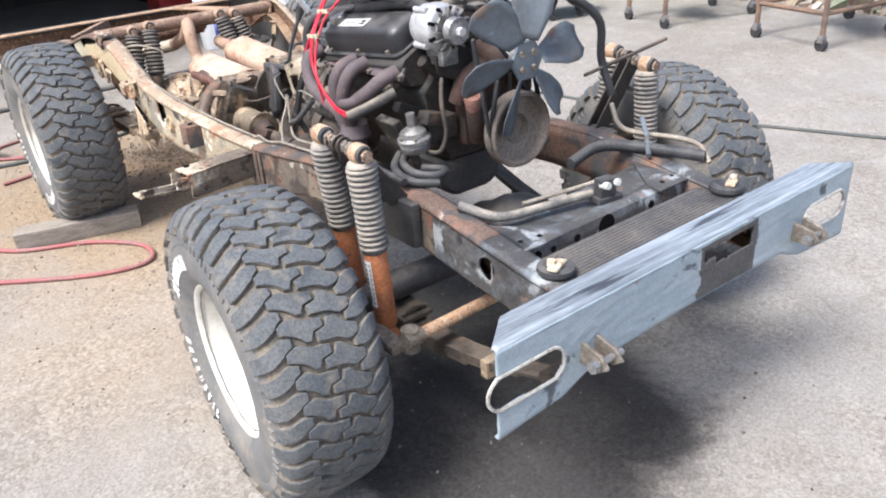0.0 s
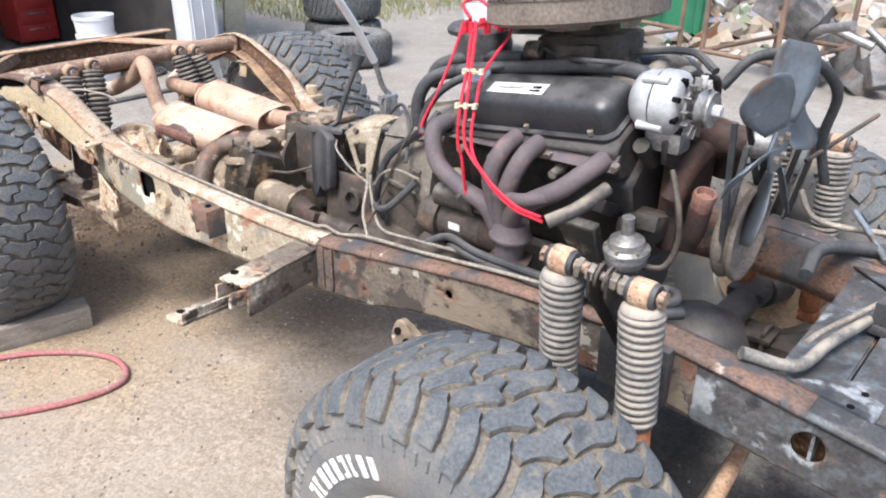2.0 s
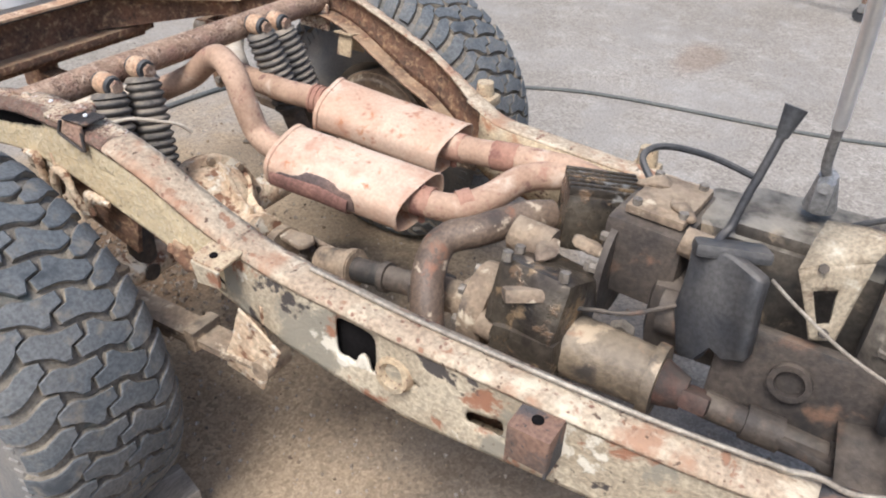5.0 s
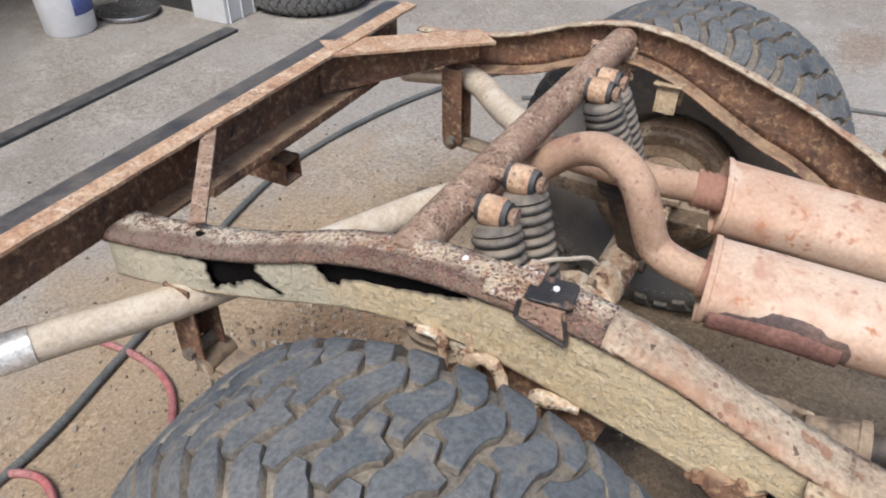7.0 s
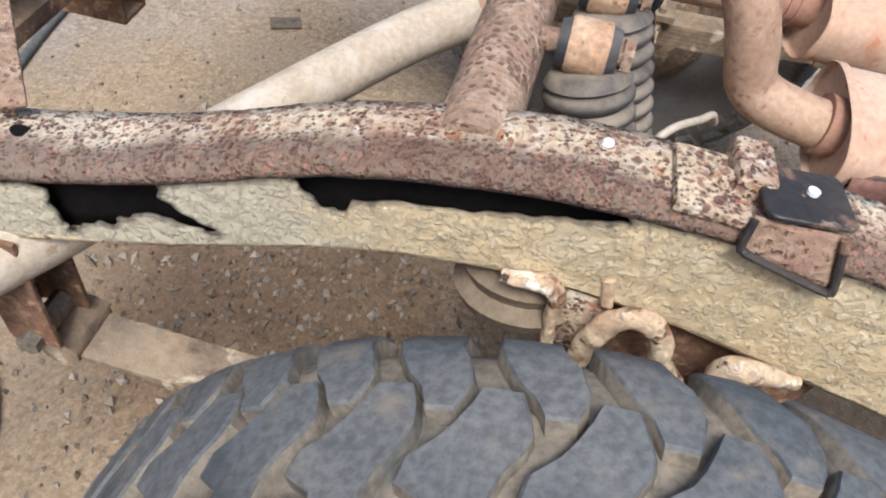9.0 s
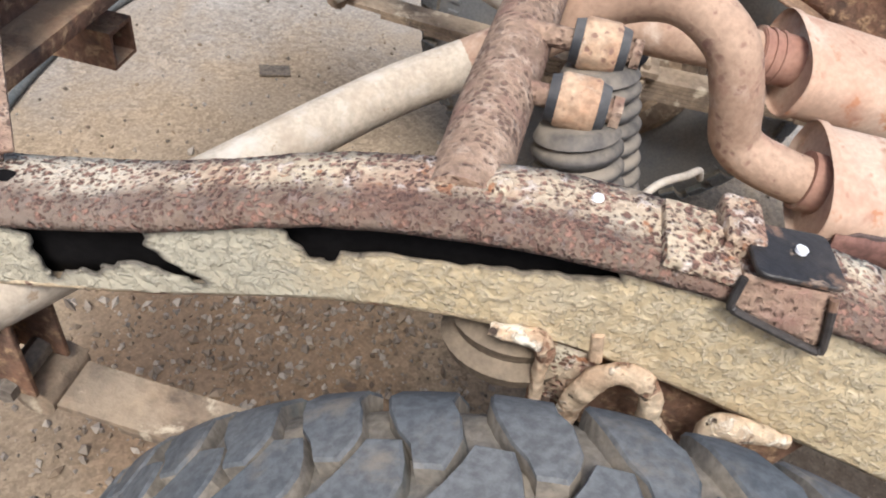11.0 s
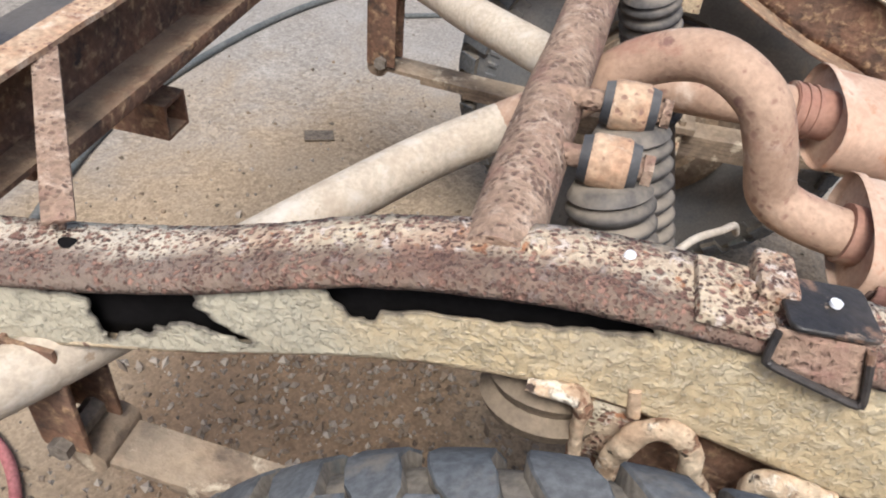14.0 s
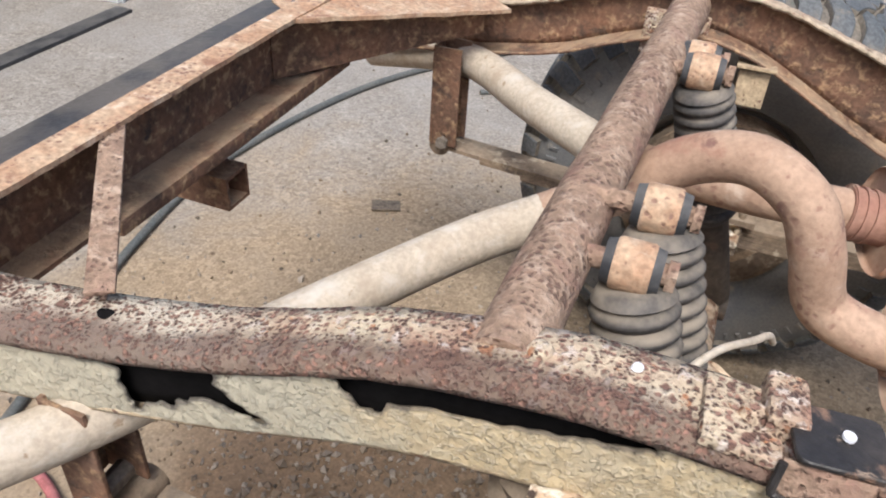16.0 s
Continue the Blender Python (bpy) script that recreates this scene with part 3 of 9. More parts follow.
    col = _mix(nt, drift, col, _mix(nt, 1.0, col, tone, "MULTIPLY"))
    col = _mix(nt, 1.0, col, _mix(nt, _ramp(nt, fine, 0.3, 0.7), (0.86, 0.855, 0.85), (1.12, 1.12, 1.12)), "MULTIPLY")
    col = _mix(nt, _ramp(nt, _noise(nt, co, 34, 5, 0.6, 0, 9), 0.64, 0.71), col, (0.15, 0.125, 0.10))
    nt.links.new(col, bsdf.inputs["Base Color"])
    bsdf.inputs["Roughness"].default_value = 0.88
    bsdf.inputs["Specular IOR Level"].default_value = 0.25
    bp = nt.nodes.new("ShaderNodeBump")
    bp.inputs["Strength"].default_value, bp.inputs["Distance"].default_value = 0.4, 0.005
    add = nt.nodes.new("ShaderNodeMath")
    add.operation = "ADD"
    nt.links.new(fine, add.inputs[0])
    nt.links.new(grit, add.inputs[1])
    nt.links.new(add.outputs[0], bp.inputs["Height"])
    nt.links.new(bp.outputs["Normal"], bsdf.inputs["Normal"])
    return m


# ---- building blocks ----
V = Vector


def thing(name, label, category, at=(0, 0, 0), group="", kind=""):
    e = new(name)
    e.empty_display_size = 0.05
    e.location = at
    return tagged(e, label, category, group, kind)


def part(name, bm, material, parent=None, label="", smooth=40, kind="", solid=0.0):
    """Links a bmesh, made in world coordinates, as one mesh object under a thing or a part."""
    me = bpy.data.meshes.new(name)
    bmesh.ops.recalc_face_normals(bm, faces=bm.faces)
    bm.to_mesh(me)
    bm.free()
    for m in material if isinstance(material, (list, tuple)) else [material]:
        me.materials.append(M[m] if isinstance(m, str) else m)
    if smooth:
        me.shade_smooth()
        me.set_sharp_from_angle(angle=radians(smooth))
    ob = new(name, me)
    if solid:
        md = ob.modifiers.new("thickness", "SOLIDIFY")
        md.thickness, md.offset = solid, 0
    if parent:
        ob.parent = parent
        if not parent.parent:  # parts of parts share their part's origin
            ob.matrix_parent_inverse = Matrix.Translation(parent.location).inverted()
    if label:
        ob["label"] = label
    if kind:
        ob["kind"] = kind
    return ob


def B():
    return bmesh.new()


def axis_matrix(a, b):
    a, b = V(a), V(b)
    d = b - a
    return Matrix.Translation((a + b) / 2) @ d.to_track_quat("Z", "Y").to_matrix().to_4x4(), d.length


def rod(bm, a, b, r, r2=None, seg=14):
    m, l = axis_matrix(a, b)
    bmesh.ops.create_cone(bm, cap_ends=True, segments=seg, radius1=r, radius2=r if r2 is None else r2, depth=l, matrix=m)
    return bm


def hexnut(bm, a, b, r):
    return rod(bm, a, b, r, seg=6)


def box(bm, c, s, rot=(0, 0, 0), bevel=0.0):
    m = pose(*c, *rot) @ Matrix.Diagonal((*s, 1))
    vs = bmesh.ops.create_cube(bm, size=1, matrix=m)["verts"]
    if bevel:
        es = list({e for v in vs for e in v.link_edges})
        bmesh.ops.bevel(bm, geom=es, offset=bevel, segments=2, affect="EDGES", profile=0.6)
    return bm


def smooth_path(pts, n=6):
    pts = [V(p) for p in pts]
    if len(pts) < 3:
        return pts
    out = []
    ext = [2 * pts[0] - pts[1]] + pts + [2 * pts[-1] - pts[-2]]
    for i in range(1, len(ext) - 2):
        p0, p1, p2, p3 = ext[i - 1 : i + 3]
        for k in range(n):
            t = k / n
            out.append(0.5 * (2 * p1 + (p2 - p0) * t + (2 * p0 - 5 * p1 + 4 * p2 - p3) * t * t + (3 * p1 - p0 - 3 * p2 + p3) * t**3))
    out.append(pts[-1])
    return out


def tube(bm, pts, r, seg=12, n=6, flat=1.0, up=None):
    """A tube of radius r (a number, or one for each point) along a smooth path."""
    path = smooth_path(pts, n)
    if isinstance(r, (list, tuple)):
        steps = len(path) - 1
        rs = [float(np.interp(i * (len(r) - 1) / steps, range(len(r)), r)) for i in range(len(path))]
    else:
        rs = [r] * len(path)
    tan = [(path[min(i + 1, len(path) - 1)] - path[max(i - 1, 0)]).normalized() for i in range(len(path))]
    u = (V(up) if up else (V((0, 0, 1)) if abs(tan[0].z) < 0.9 else V((1, 0, 0))))
    rings = []
    for p, t, rr in zip(path, tan, rs):
        u = (u - t * u.dot(t)).normalized()
        w = t.cross(u)
        rings.append([bm.verts.new(p + rr * (math.cos(a) * w + flat * math.sin(a) * u)) for a in (2 * math.pi * k / seg for k in range(seg))])
    for a, b in zip(rings, rings[1:]):
        for k in range(seg):
            bm.faces.new((a[k], a[(k + 1) % seg], b[(k + 1) % seg], b[k]))
    bm.faces.new(rings[0][::-1])
    bm.faces.new(rings[-1])
    return bm


def lathe(bm, profile, m, seg=32, mats=None, closed=False):
    """Turns a profile of (radius, height) round the z axis of the pose m."""
    rings = []
    for r, h in profile:
        rings.append([bm.verts.new(m @ V((r * math.cos(a), r * math.sin(a), h))) for a in (2 * math.pi * k / seg for k in range(seg))])
    pairs = list(zip(rings, rings[1:])) + ([(rings[-1], rings[0])] if closed else [])
    for i, (a, b) in enumerate(pairs):
        for k in range(seg):
            f = bm.faces.new((a[k], a[(k + 1) % seg], b[(k + 1) % seg], b[k]))
            if mats:
                f.material_index = mats[i]
    if not closed:
        for ring, (r, _) in ((rings[0], profile[0]), (rings[-1], profile[-1])):
            if r > 1e-4:
                bm.faces.new(ring)
    return bm


def prism(bm, poly, thick, m, bevel=0.0):
    """A flat plate with the outline poly (x, y), thick in z, at the pose m."""
    lo = [bm.verts.new(m @ V((x, y, -thick / 2))) for x, y in poly]
    hi = [bm.verts.new(m @ V((x, y, thick / 2))) for x, y in poly]
    fs = [bm.faces.new(lo[::-1]), bm.faces.new(hi)]
    for k in range(len(poly)):
        n = (k + 1) % len(poly)
        fs.append(bm.faces.new((lo[k], lo[n], hi[n], hi[k])))
    if bevel:
        es = list({e for f in fs for e in f.edges})
        bmesh.ops.bevel(bm, geom=es, offset=bevel, segments=1, affect="EDGES")
    return bm


def framed(o, x, y):
    """A pose at o whose x axis goes along x and whose y axis lies towards y."""
    x = V(x).normalized()
    z = x.cross(V(y)).normalized()
    y = z.cross(x)
    m = Matrix((x, y, z)).transposed().to_4x4()
    return Matrix.Translation(o) @ m


def strip(bm, stations, thick):
    """A plate swept through stations of (edge point, edge point, normal)."""
    rings = []
    for a, b, n in stations:
        a, b, n = V(a), V(b), V(n).normalized() * thick
        rings.append([bm.verts.new(p) for p in (a, b, b - n, a - n)])
    for r, s in zip(rings, rings[1:]):
        for k in range(4):
            bm.faces.new((r[k], r[(k + 1) % 4], s[(k + 1) % 4], s[k]))
    bm.faces.new(rings[0][::-1])
    bm.faces.new(rings[-1])
    return bm


def rough_up(bm, amount, scale=30.0):
    for v in bm.verts:
        v.co += amount * noise.noise_vector(v.co * scale)
    return bm


def jitter(p, k=1.0):
    return noise.noise(V(p) * k)


def lerp_table(table, y):
    ys = [r[0] for r in table]
    return [float(np.interp(y, ys, [r[c] for r in table])) for c in range(1, len(table[0]))]

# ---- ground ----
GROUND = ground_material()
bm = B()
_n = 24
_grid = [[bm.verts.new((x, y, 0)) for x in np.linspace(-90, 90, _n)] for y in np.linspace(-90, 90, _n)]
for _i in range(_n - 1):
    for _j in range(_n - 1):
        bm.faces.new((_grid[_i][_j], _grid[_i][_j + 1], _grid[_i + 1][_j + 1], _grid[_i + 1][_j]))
tagged(part("ground", bm, GROUND, smooth=0), "pale worn concrete yard with oil stains, tan dirt and painted shade", "ground", kind="structure")

# ---- the ladder frame: y, outer face, top, bottom ----
RAIL = [
    (-0.68, 0.37, 0.662, 0.535), (-0.53, 0.37, 0.666, 0.540), (-0.42, 0.37, 0.680, 0.550), (-0.22, 0.37, 0.708, 0.570), (-0.07, 0.37, 0.725, 0.590),
    (0.13, 0.372, 0.718, 0.592), (0.36, 0.375, 0.705, 0.570), (0.58, 0.378, 0.676, 0.545), (0.75, 0.382, 0.652, 0.500), (0.92, 0.395, 0.636, 0.485),
    (1.05, 0.42, 0.645, 0.498), (1.25, 0.445, 0.663, 0.505), (1.58, 0.465, 0.684, 0.500), (1.85, 0.47, 0.702, 0.545), (2.0, 0.472, 0.738, 0.600),
    (2.1, 0.475, 0.780, 0.652), (2.18, 0.475, 0.815, 0.675), (2.29, 0.475, 0.842, 0.702), (2.40, 0.475, 0.848, 0.733), (2.53, 0.477, 0.851, 0.752),
    (2.68, 0.484, 0.832, 0.736), (2.83, 0.500, 0.785, 0.700), (3.0, 0.517, 0.757, 0.672), (3.13, 0.53, 0.747, 0.660),
]


def rail_at(y):
    """Outer face, top and bottom of a side rail, smoothed."""
    a, b, c = (lerp_table(RAIL, y + d) for d in (-0.05, 0.0, 0.05))
    return [(p + 2 * q + r) / 4 for p, q, r in zip(a, b, c)]


FAR_SHIFT = [(1.0, 0.0), (1.25, -0.035), (1.6, -0.06), (1.85, -0.065), (1.94, -0.045), (2.13, 0.01), (2.36, 0.04), (2.56, 0.06), (3.13, 0.05)]  # the far rail bows out to the rear


FAR_DROP = [(0.9, 0.0), (1.2, 0.02), (1.85, 0.022), (2.0, 0.008), (2.1, 0.014), (2.2, 0.020), (2.3, 0.010), (2.42, -0.016), (2.53, -0.026), (2.62, -0.022), (2.8, -0.006), (3.0, 0.0)]  # and climbs in a straight line
FAR_LIFT = [(1.95, 0.0), (2.15, 0.016), (2.3, 0.030), (2.5, 0.032), (2.75, 0.0)]  # it is shallower over the axle


def rail_x(side, y):
    x = rail_at(y)[0]
    return x + (lerp_table(FAR_SHIFT, y)[0] if side > 0 else 0.0)


def rail_web(side, y0, y1, inset=0.0, holes=None, step=0.008, rows=18, rough=0.0012):
    bm = B()
    layer = bm.verts.layers.float.new("rust_band")
    n = int((y1 - y0) / step)
    grid = []
    for i in range(n + 1):
        y = y0 + (y1 - y0) * i / n
        _, zt, zb = rail_at(y)
        xo = rail_x(side, y)
        if side > 0:
            zt, zb = zt - lerp_table(FAR_DROP, y)[0], zb - lerp_table(FAR_DROP, y)[0] + lerp_table(FAR_LIFT, y)[0]
        col = []
        for k in range(rows + 1):
            z = zb + (zt - zb) * k / rows
            d = rough * (noise.noise(V((y * 60, z * 60, side))) + 1.5 * noise.noise(V((y * 14, z * 14, side))))
            col.append(bm.verts.new((side * (xo - inset + d), y, z)))
        grid.append(col)
    for i in range(n):
        for k in range(rows):
            v = (grid[i][k].co + grid[i + 1][k + 1].co) / 2
            if holes and holes(v.y, (k + 0.5) / rows, v):
                continue
            bm.faces.new((grid[i][k], grid[i + 1][k], grid[i + 1][k + 1], grid[i][k + 1]))
    bmesh.ops.delete(bm, geom=[v for v in bm.verts if not v.link_faces], context="VERTS")
    if holes:  # eaten edges are wavy, not stepped
        border = {v: [e.other_vert(v) for e in v.link_edges if e.is_boundary] for v in bm.verts if v.is_boundary}
        outer = {v for v in grid[0] + grid[-1] + [c[0] for c in grid] + [c[-1] for c in grid] if v.is_valid}
        for _ in range(4):
            moved = {v: (v.co + sum((o.co for o in near), V())) / (1 + len(near)) for v, near in border.items() if v not in outer}
            for v, c in moved.items():
                v.co = c
        ring, level = [v for v in border if v not in outer], 1.0
        while level > 0.1 and ring:
            for v in ring:
                v[layer] = level
            ring, level = [o for v in ring for o in (e.other_vert(v) for e in v.link_edges) if o[layer] == 0], level - 0.16
    return bm


def rail_flange(side, y0, y1, top, width, thick=0.006, step=0.02, lips=False, rough=0.0):
    bm = B()
    layer = bm.verts.layers.float.new("rust_band")
    n = max(2, int((y1 - y0) / step))
    rings = []
    for i in range(n + 1):
        y = y0 + (y1 - y0) * i / n
        _, zt, zb = rail_at(y)
        xo = rail_x(side, y)
        if side > 0:
            zt, zb = zt - lerp_table(FAR_DROP, y)[0], zb - lerp_table(FAR_DROP, y)[0] + lerp_table(FAR_LIFT, y)[0]
        z = zt if top else zb
        sg = 1 if top else -1
        w = width(y) if callable(width) else width
        ring = []
        prof = ((0.0045, -0.011), (0.0045, -0.005), (0.001, 0.0), (-0.007, 0.003), (-0.018, 0.004))  # rolled outer edge
        if not top:
            prof = ((0.001, 0.0), (-0.004, 0.001), (-0.018, 0.003))
        prof += tuple((-0.018 - f * max(0.004, w - 0.018), 0.004 - 0.002 * (f == 1.0)) for f in (0.33, 0.66, 1.0))
        for dx, dz in prof:
            x = xo + dx
            d = rough * noise.noise(V((x * 50, y * 50, 2.0)))
            ring.append(bm.verts.new((side * (x + 0.5 * d), y, z + sg * dz + d)))
        rings.append(ring)
    for a, b in zip(rings, rings[1:]):
        for k in range(len(a) - 1):
            bm.faces.new((a[k], b[k], b[k + 1], a[k + 1]))
    if lips:  # the rolled outer edge has lost its paint
        for ring in rings:
            for v, level in zip(ring, (0.9, 0.9, 0.85, 0.8, 0.55, 0.2)):
                v[layer] = level * (1.0 if ring[0].co.y > 2.5 else 0.75)
    return bm


SLOT = [(2.712, 0.97), (2.712, 0.78), (2.70, 0.62), (2.693, 0.48), (2.672, 0.42), (2.668, 0.56), (2.63, 0.57), (2.585, 0.58), (2.55, 0.61), (2.48, 0.70), (2.462, 0.80), (2.47, 0.97), (2.55, 0.97), (2.63, 0.97)]
TEAR = [(2.995, 0.97), (2.99, 0.84), (2.925, 0.72), (2.918, 0.13), (2.908, 0.07), (2.903, 0.20), (2.889, 0.26), (2.872, 0.18), (2.868, 0.34), (2.83, 0.40), (2.806, 0.28), (2.789, 0.12), (2.781, 0.10), (2.777, 0.16), (2.798, 0.38), (2.822, 0.62), (2.828, 0.97)]


def inside(x, y, poly):
    hit, n = False, len(poly)
    for i in range(n):
        (x1, y1), (x2, y2) = poly[i - 1], poly[i]
        if (y1 > y) != (y2 > y) and x < (x2 - x1) * (y - y1) / (y2 - y1) + x1:
            hit = not hit
    return hit


def near_holes(y, f, v):
    """Slots and rust holes in the outer web of the near rail; f runs from 0 at the bottom to 1 at the top."""
    w = 0.14 * noise.noise(V((y * 30, f * 3, 1.0))) + 0.06 * noise.noise(V((y * 70, f * 8, 4.0)))
    if 2.44 < y < 3.02:
        yj = y + 0.006 * noise.noise(V((y * 60, f * 9, 2.0))) + 0.002 * noise.noise(V((y * 110, f * 16, 6.0)))
        fj = f + 0.05 * noise.noise(V((y * 60, f * 9, 8.0))) + 0.018 * noise.noise(V((y * 110, f * 16, 3.0)))
        return inside(yj, fj, SLOT) or inside(yj, fj, TEAR)
    if 1.985 < y < 2.04:  # crumbled lower edge beside the box mount
        return 0.05 < f < 0.36 + 1.2 * w + 3 * (y - 2.02)
    if 1.625 < y < 1.715:  # rust hole
        return 0.36 + 0.22 * (y < 1.665) * (y > 1.64) + 0.6 * w < f < 0.90
    if 1.38 < y < 1.45:
        return 0.30 + w < f < 0.55 + 0.4 * w
    for cy, cf, r in ((-0.355, 0.52, 0.031), (0.758, 0.28, 0.011), (1.55, 0.52, 0.010), (0.47, 0.55, 0.014), (0.50, 0.62, 0.010), (2.96, 0.45, 0.010), (3.0, 0.6, 0.007)):
        xo, zt, zb = rail_at(cy)
        if (y - cy) ** 2 + (v.z - zb - cf * (zt - zb)) ** 2 < r * r:
            return True
    return False


def frame_rails():
    fr = thing("truck_frame", "stripped rusty ladder frame of an old off-road truck", "truck frame", (0, 1.2, 0.5))
    w_far = lambda y: float(np.interp(y, [1.9, 2.05, 3.1], [0.060, 0.030, 0.034]))  # noqa: E731
    w_hump = lambda y: float(np.interp(y, [1.9, 2.3, 2.5, 2.75, 3.1], [0.062, 0.066, 0.072, 0.066, 0.070]))  # noqa: E731
    for side in (-1, 1):
        holes = near_holes if side < 0 else None
        part("side_rail_horn", rail_web(side, -0.68, -0.14, holes=holes, step=0.004, rows=36), "frame_blue", fr, "black rail horn with pale blue paint patches", solid=0.006)
        part("side_rail_front", rail_web(side, -0.14, 0.95, holes=holes), "frame_black" if side < 0 else "frame_red", fr, "grimy dark front side rail", solid=0.006)
        mid = part("side_rail_middle", rail_web(side, 0.95, 1.98, holes=holes), "frame_grey" if side < 0 else "frame_tan", fr, "grimy tan side rail with rust holes", solid=0.006)
        part("side_rail_rear", rail_web(side, 1.98, 3.13, holes=holes, step=0.0025 if side < 0 else 0.01, rows=60 if side < 0 else 16), "frame_mud" if side < 0 else "frame_tan", fr, "tan mud-covered rear side rail with a long slot", solid=0.0035)
        part("top_flange_horn", rail_flange(side, -0.68, -0.34, True, 0.062, rough=0.001), "frame_blue", fr, "black and blue top flange of the horn", solid=0.006)
        part("top_flange_front", rail_flange(side, -0.34, 0.92, True, 0.062, rough=0.002), "frame_red", fr, "rust-red front top flange", solid=0.006)
        part("top_flange_middle", rail_flange(side, 0.92, 1.95, True, 0.060, rough=0.002), "frame_cream", fr, solid=0.006)
        part("top_flange_rear", rail_flange(side, 2.27, 3.13, True, w_hump if side < 0 else w_far, step=0.012, lips=True, rough=0.003), "frame_rust" if side < 0 else "frame_cream", fr, "pitted rusty rear top flange", solid=0.006)
        part("top_flange_kickup", rail_flange(side, 1.95, 2.27, True, w_hump if side < 0 else w_far, step=0.012, lips=True, rough=0.003), "frame_cream", fr, "cream top flange with rust patches", solid=0.006)
        part("bottom_flange", rail_flange(side, -0.68, 3.13, False, 0.060), "frame_tan" if side < 0 else "frame_inner", fr, solid=0.005)
        if side < 0:
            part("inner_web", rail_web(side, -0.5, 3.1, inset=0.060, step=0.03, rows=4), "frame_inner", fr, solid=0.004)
            # near-black sheet: the shade behind tear and slot, put in as colour
            part("inner_coating", rail_web(side, 1.58, 3.08, inset=0.016, step=0.02, rows=4), "ink", fr, "near-black sheet painting the shade inside the rail", solid=0.003)
        else:
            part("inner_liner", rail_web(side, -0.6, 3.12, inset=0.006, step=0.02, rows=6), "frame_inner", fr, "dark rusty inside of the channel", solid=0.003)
            part("inner_web", rail_web(side, -0.5, 0.62, inset=0.060, step=0.03, rows=4), "frame_red", fr, solid=0.004)
            part("inner_web_rear", rail_web(side, 0.62, 1.90, inset=0.060, step=0.03, rows=4), "frame_tan", fr, solid=0.004)
    # cross members: rear tube, front tube, middle pressing, rear channel
    bm = B()
    tube(bm, [(-0.445, 2.588, 0.826), (-0.2, 2.583, 0.830), (0.2, 2.568, 0.834), (0.515, 2.556, 0.836)], 0.033, seg=20)
    rough_up(bm, 0.0015, 40)
    part("rear_tube_crossmember", bm, "tube_rust", fr, "pitted brown round tube crossmember")
    for x in (-0.398, 0.50):
        part("tube_gusset", box(B(), (x, 2.572, 0.79), (0.012, 0.11, 0.08), bevel=0.004), "frame_rust", fr)
    # rear channel, open towards the front
    zt, zb, y = 0.825, 0.700, 3.135
    ends = ((-0.86, 0.53),)
    for x0, x1 in ends:
        bm = B()
        n = 60
        st = [((x0 + (x1 - x0) * i / n, y + 0.055, zb), (x0 + (x1 - x0) * i / n, y + 0.055, zt - 0.026), (0, 1, 0)) for i in range(n + 1)]
        strip(bm, st, 0.006)
        part("rear_crossmember_web", bm, "frame_inner", fr, "dark rusty web of the rear channel")
        bm = B()
        st = [((x0 + (x1 - x0) * i / n, y - 0.012 + 0.002 * jitter((i * 0.6, 0, 1)), zt + 0.002 * jitter((i * 0.4, 0, 0))), (x0 + (x1 - x0) * i / n, y + 0.026, zt + 0.003), (0, 0, 1)) for i in range(n + 1)]
        strip(bm, st, 0.007)
        part("rear_crossmember_top", bm, "copper", fr, "bright rusty top lip of the rear channel")
        bm = B()
        st = [((-0.50 + 1.0 * i / n, y + 0.005, zb - 0.002), (-0.50 + 1.0 * i / n, y + 0.055, zb), (0, 0, 1)) for i in range(n + 1)]
        strip(bm, st, 0.007)
        part("rear_crossmember_bottom", bm, "frame_inner", fr)
        bm = B()
        box(bm, (0.5 * (x0 + x1), y + 0.052, 0.812), (x1 - x0, 0.052, 0.026), bevel=0.005)
        part("rear_body_rail", bm, "black", fr, "black painted rear edge")
    for dy, dz, h in ((0.0, 0.0, 0.024), (0.028, -0.016, 0.02), (0.050, -0.034, 0.02)):  # ribbed stiffener under the channel
        part("rear_stiffener", box(B(), (0.03, y + dy, 0.690 + dz), (0.62, 0.022, h), bevel=0.004), "frame_inner", fr, "ribbed rusty bar under the rear channel")
    bm = B()  # hitch receiver: open square tube
    lathe(bm, [(0.041, -0.07), (0.041, 0.07), (0.033, 0.07), (0.033, -0.07)], pose(-0.012, 3.215, 0.598, 90, 0, 0) @ pose(0, 0, 0, 0, 0, 45), 4, closed=True)
    part("hitch_receiver", bm, "frame_inner", fr, "square rusty hitch tube under the rear channel", smooth=30)
    bm = B()
    box(bm, (-0.012, 3.215, 0.652), (0.065, 0.05, 0.06), bevel=0.004)
    part("receiver_bracket", bm, "frame_inner", fr)
    bm = B()  # upright brace between the near rail and the rear channel
    box(bm, (-0.347, 3.06, 0.803), (0.028, 0.31, 0.006), (6, 0, -53), bevel=0.002)
    box(bm, (-0.338, 3.067, 0.780), (0.006, 0.31, 0.05), (6, 0, -53), bevel=0.002)
    rough_up(bm, 0.001, 40)
    part("corner_brace", bm, "tube_rust", fr, "rusty corner brace")
    bm = B()  # far corner gusset, a channel that joins the rear member and the far rail
    strip(bm, [((0.17 + 0.33 * i / 12, 3.185 - 0.26 * i / 12, 0.705 + 0.002 * i), (0.17 + 0.33 * i / 12, 3.185 - 0.26 * i / 12, 0.822 - 0.003 * i), (0.6, 0.8, 0)) for i in range(13)], 0.006)
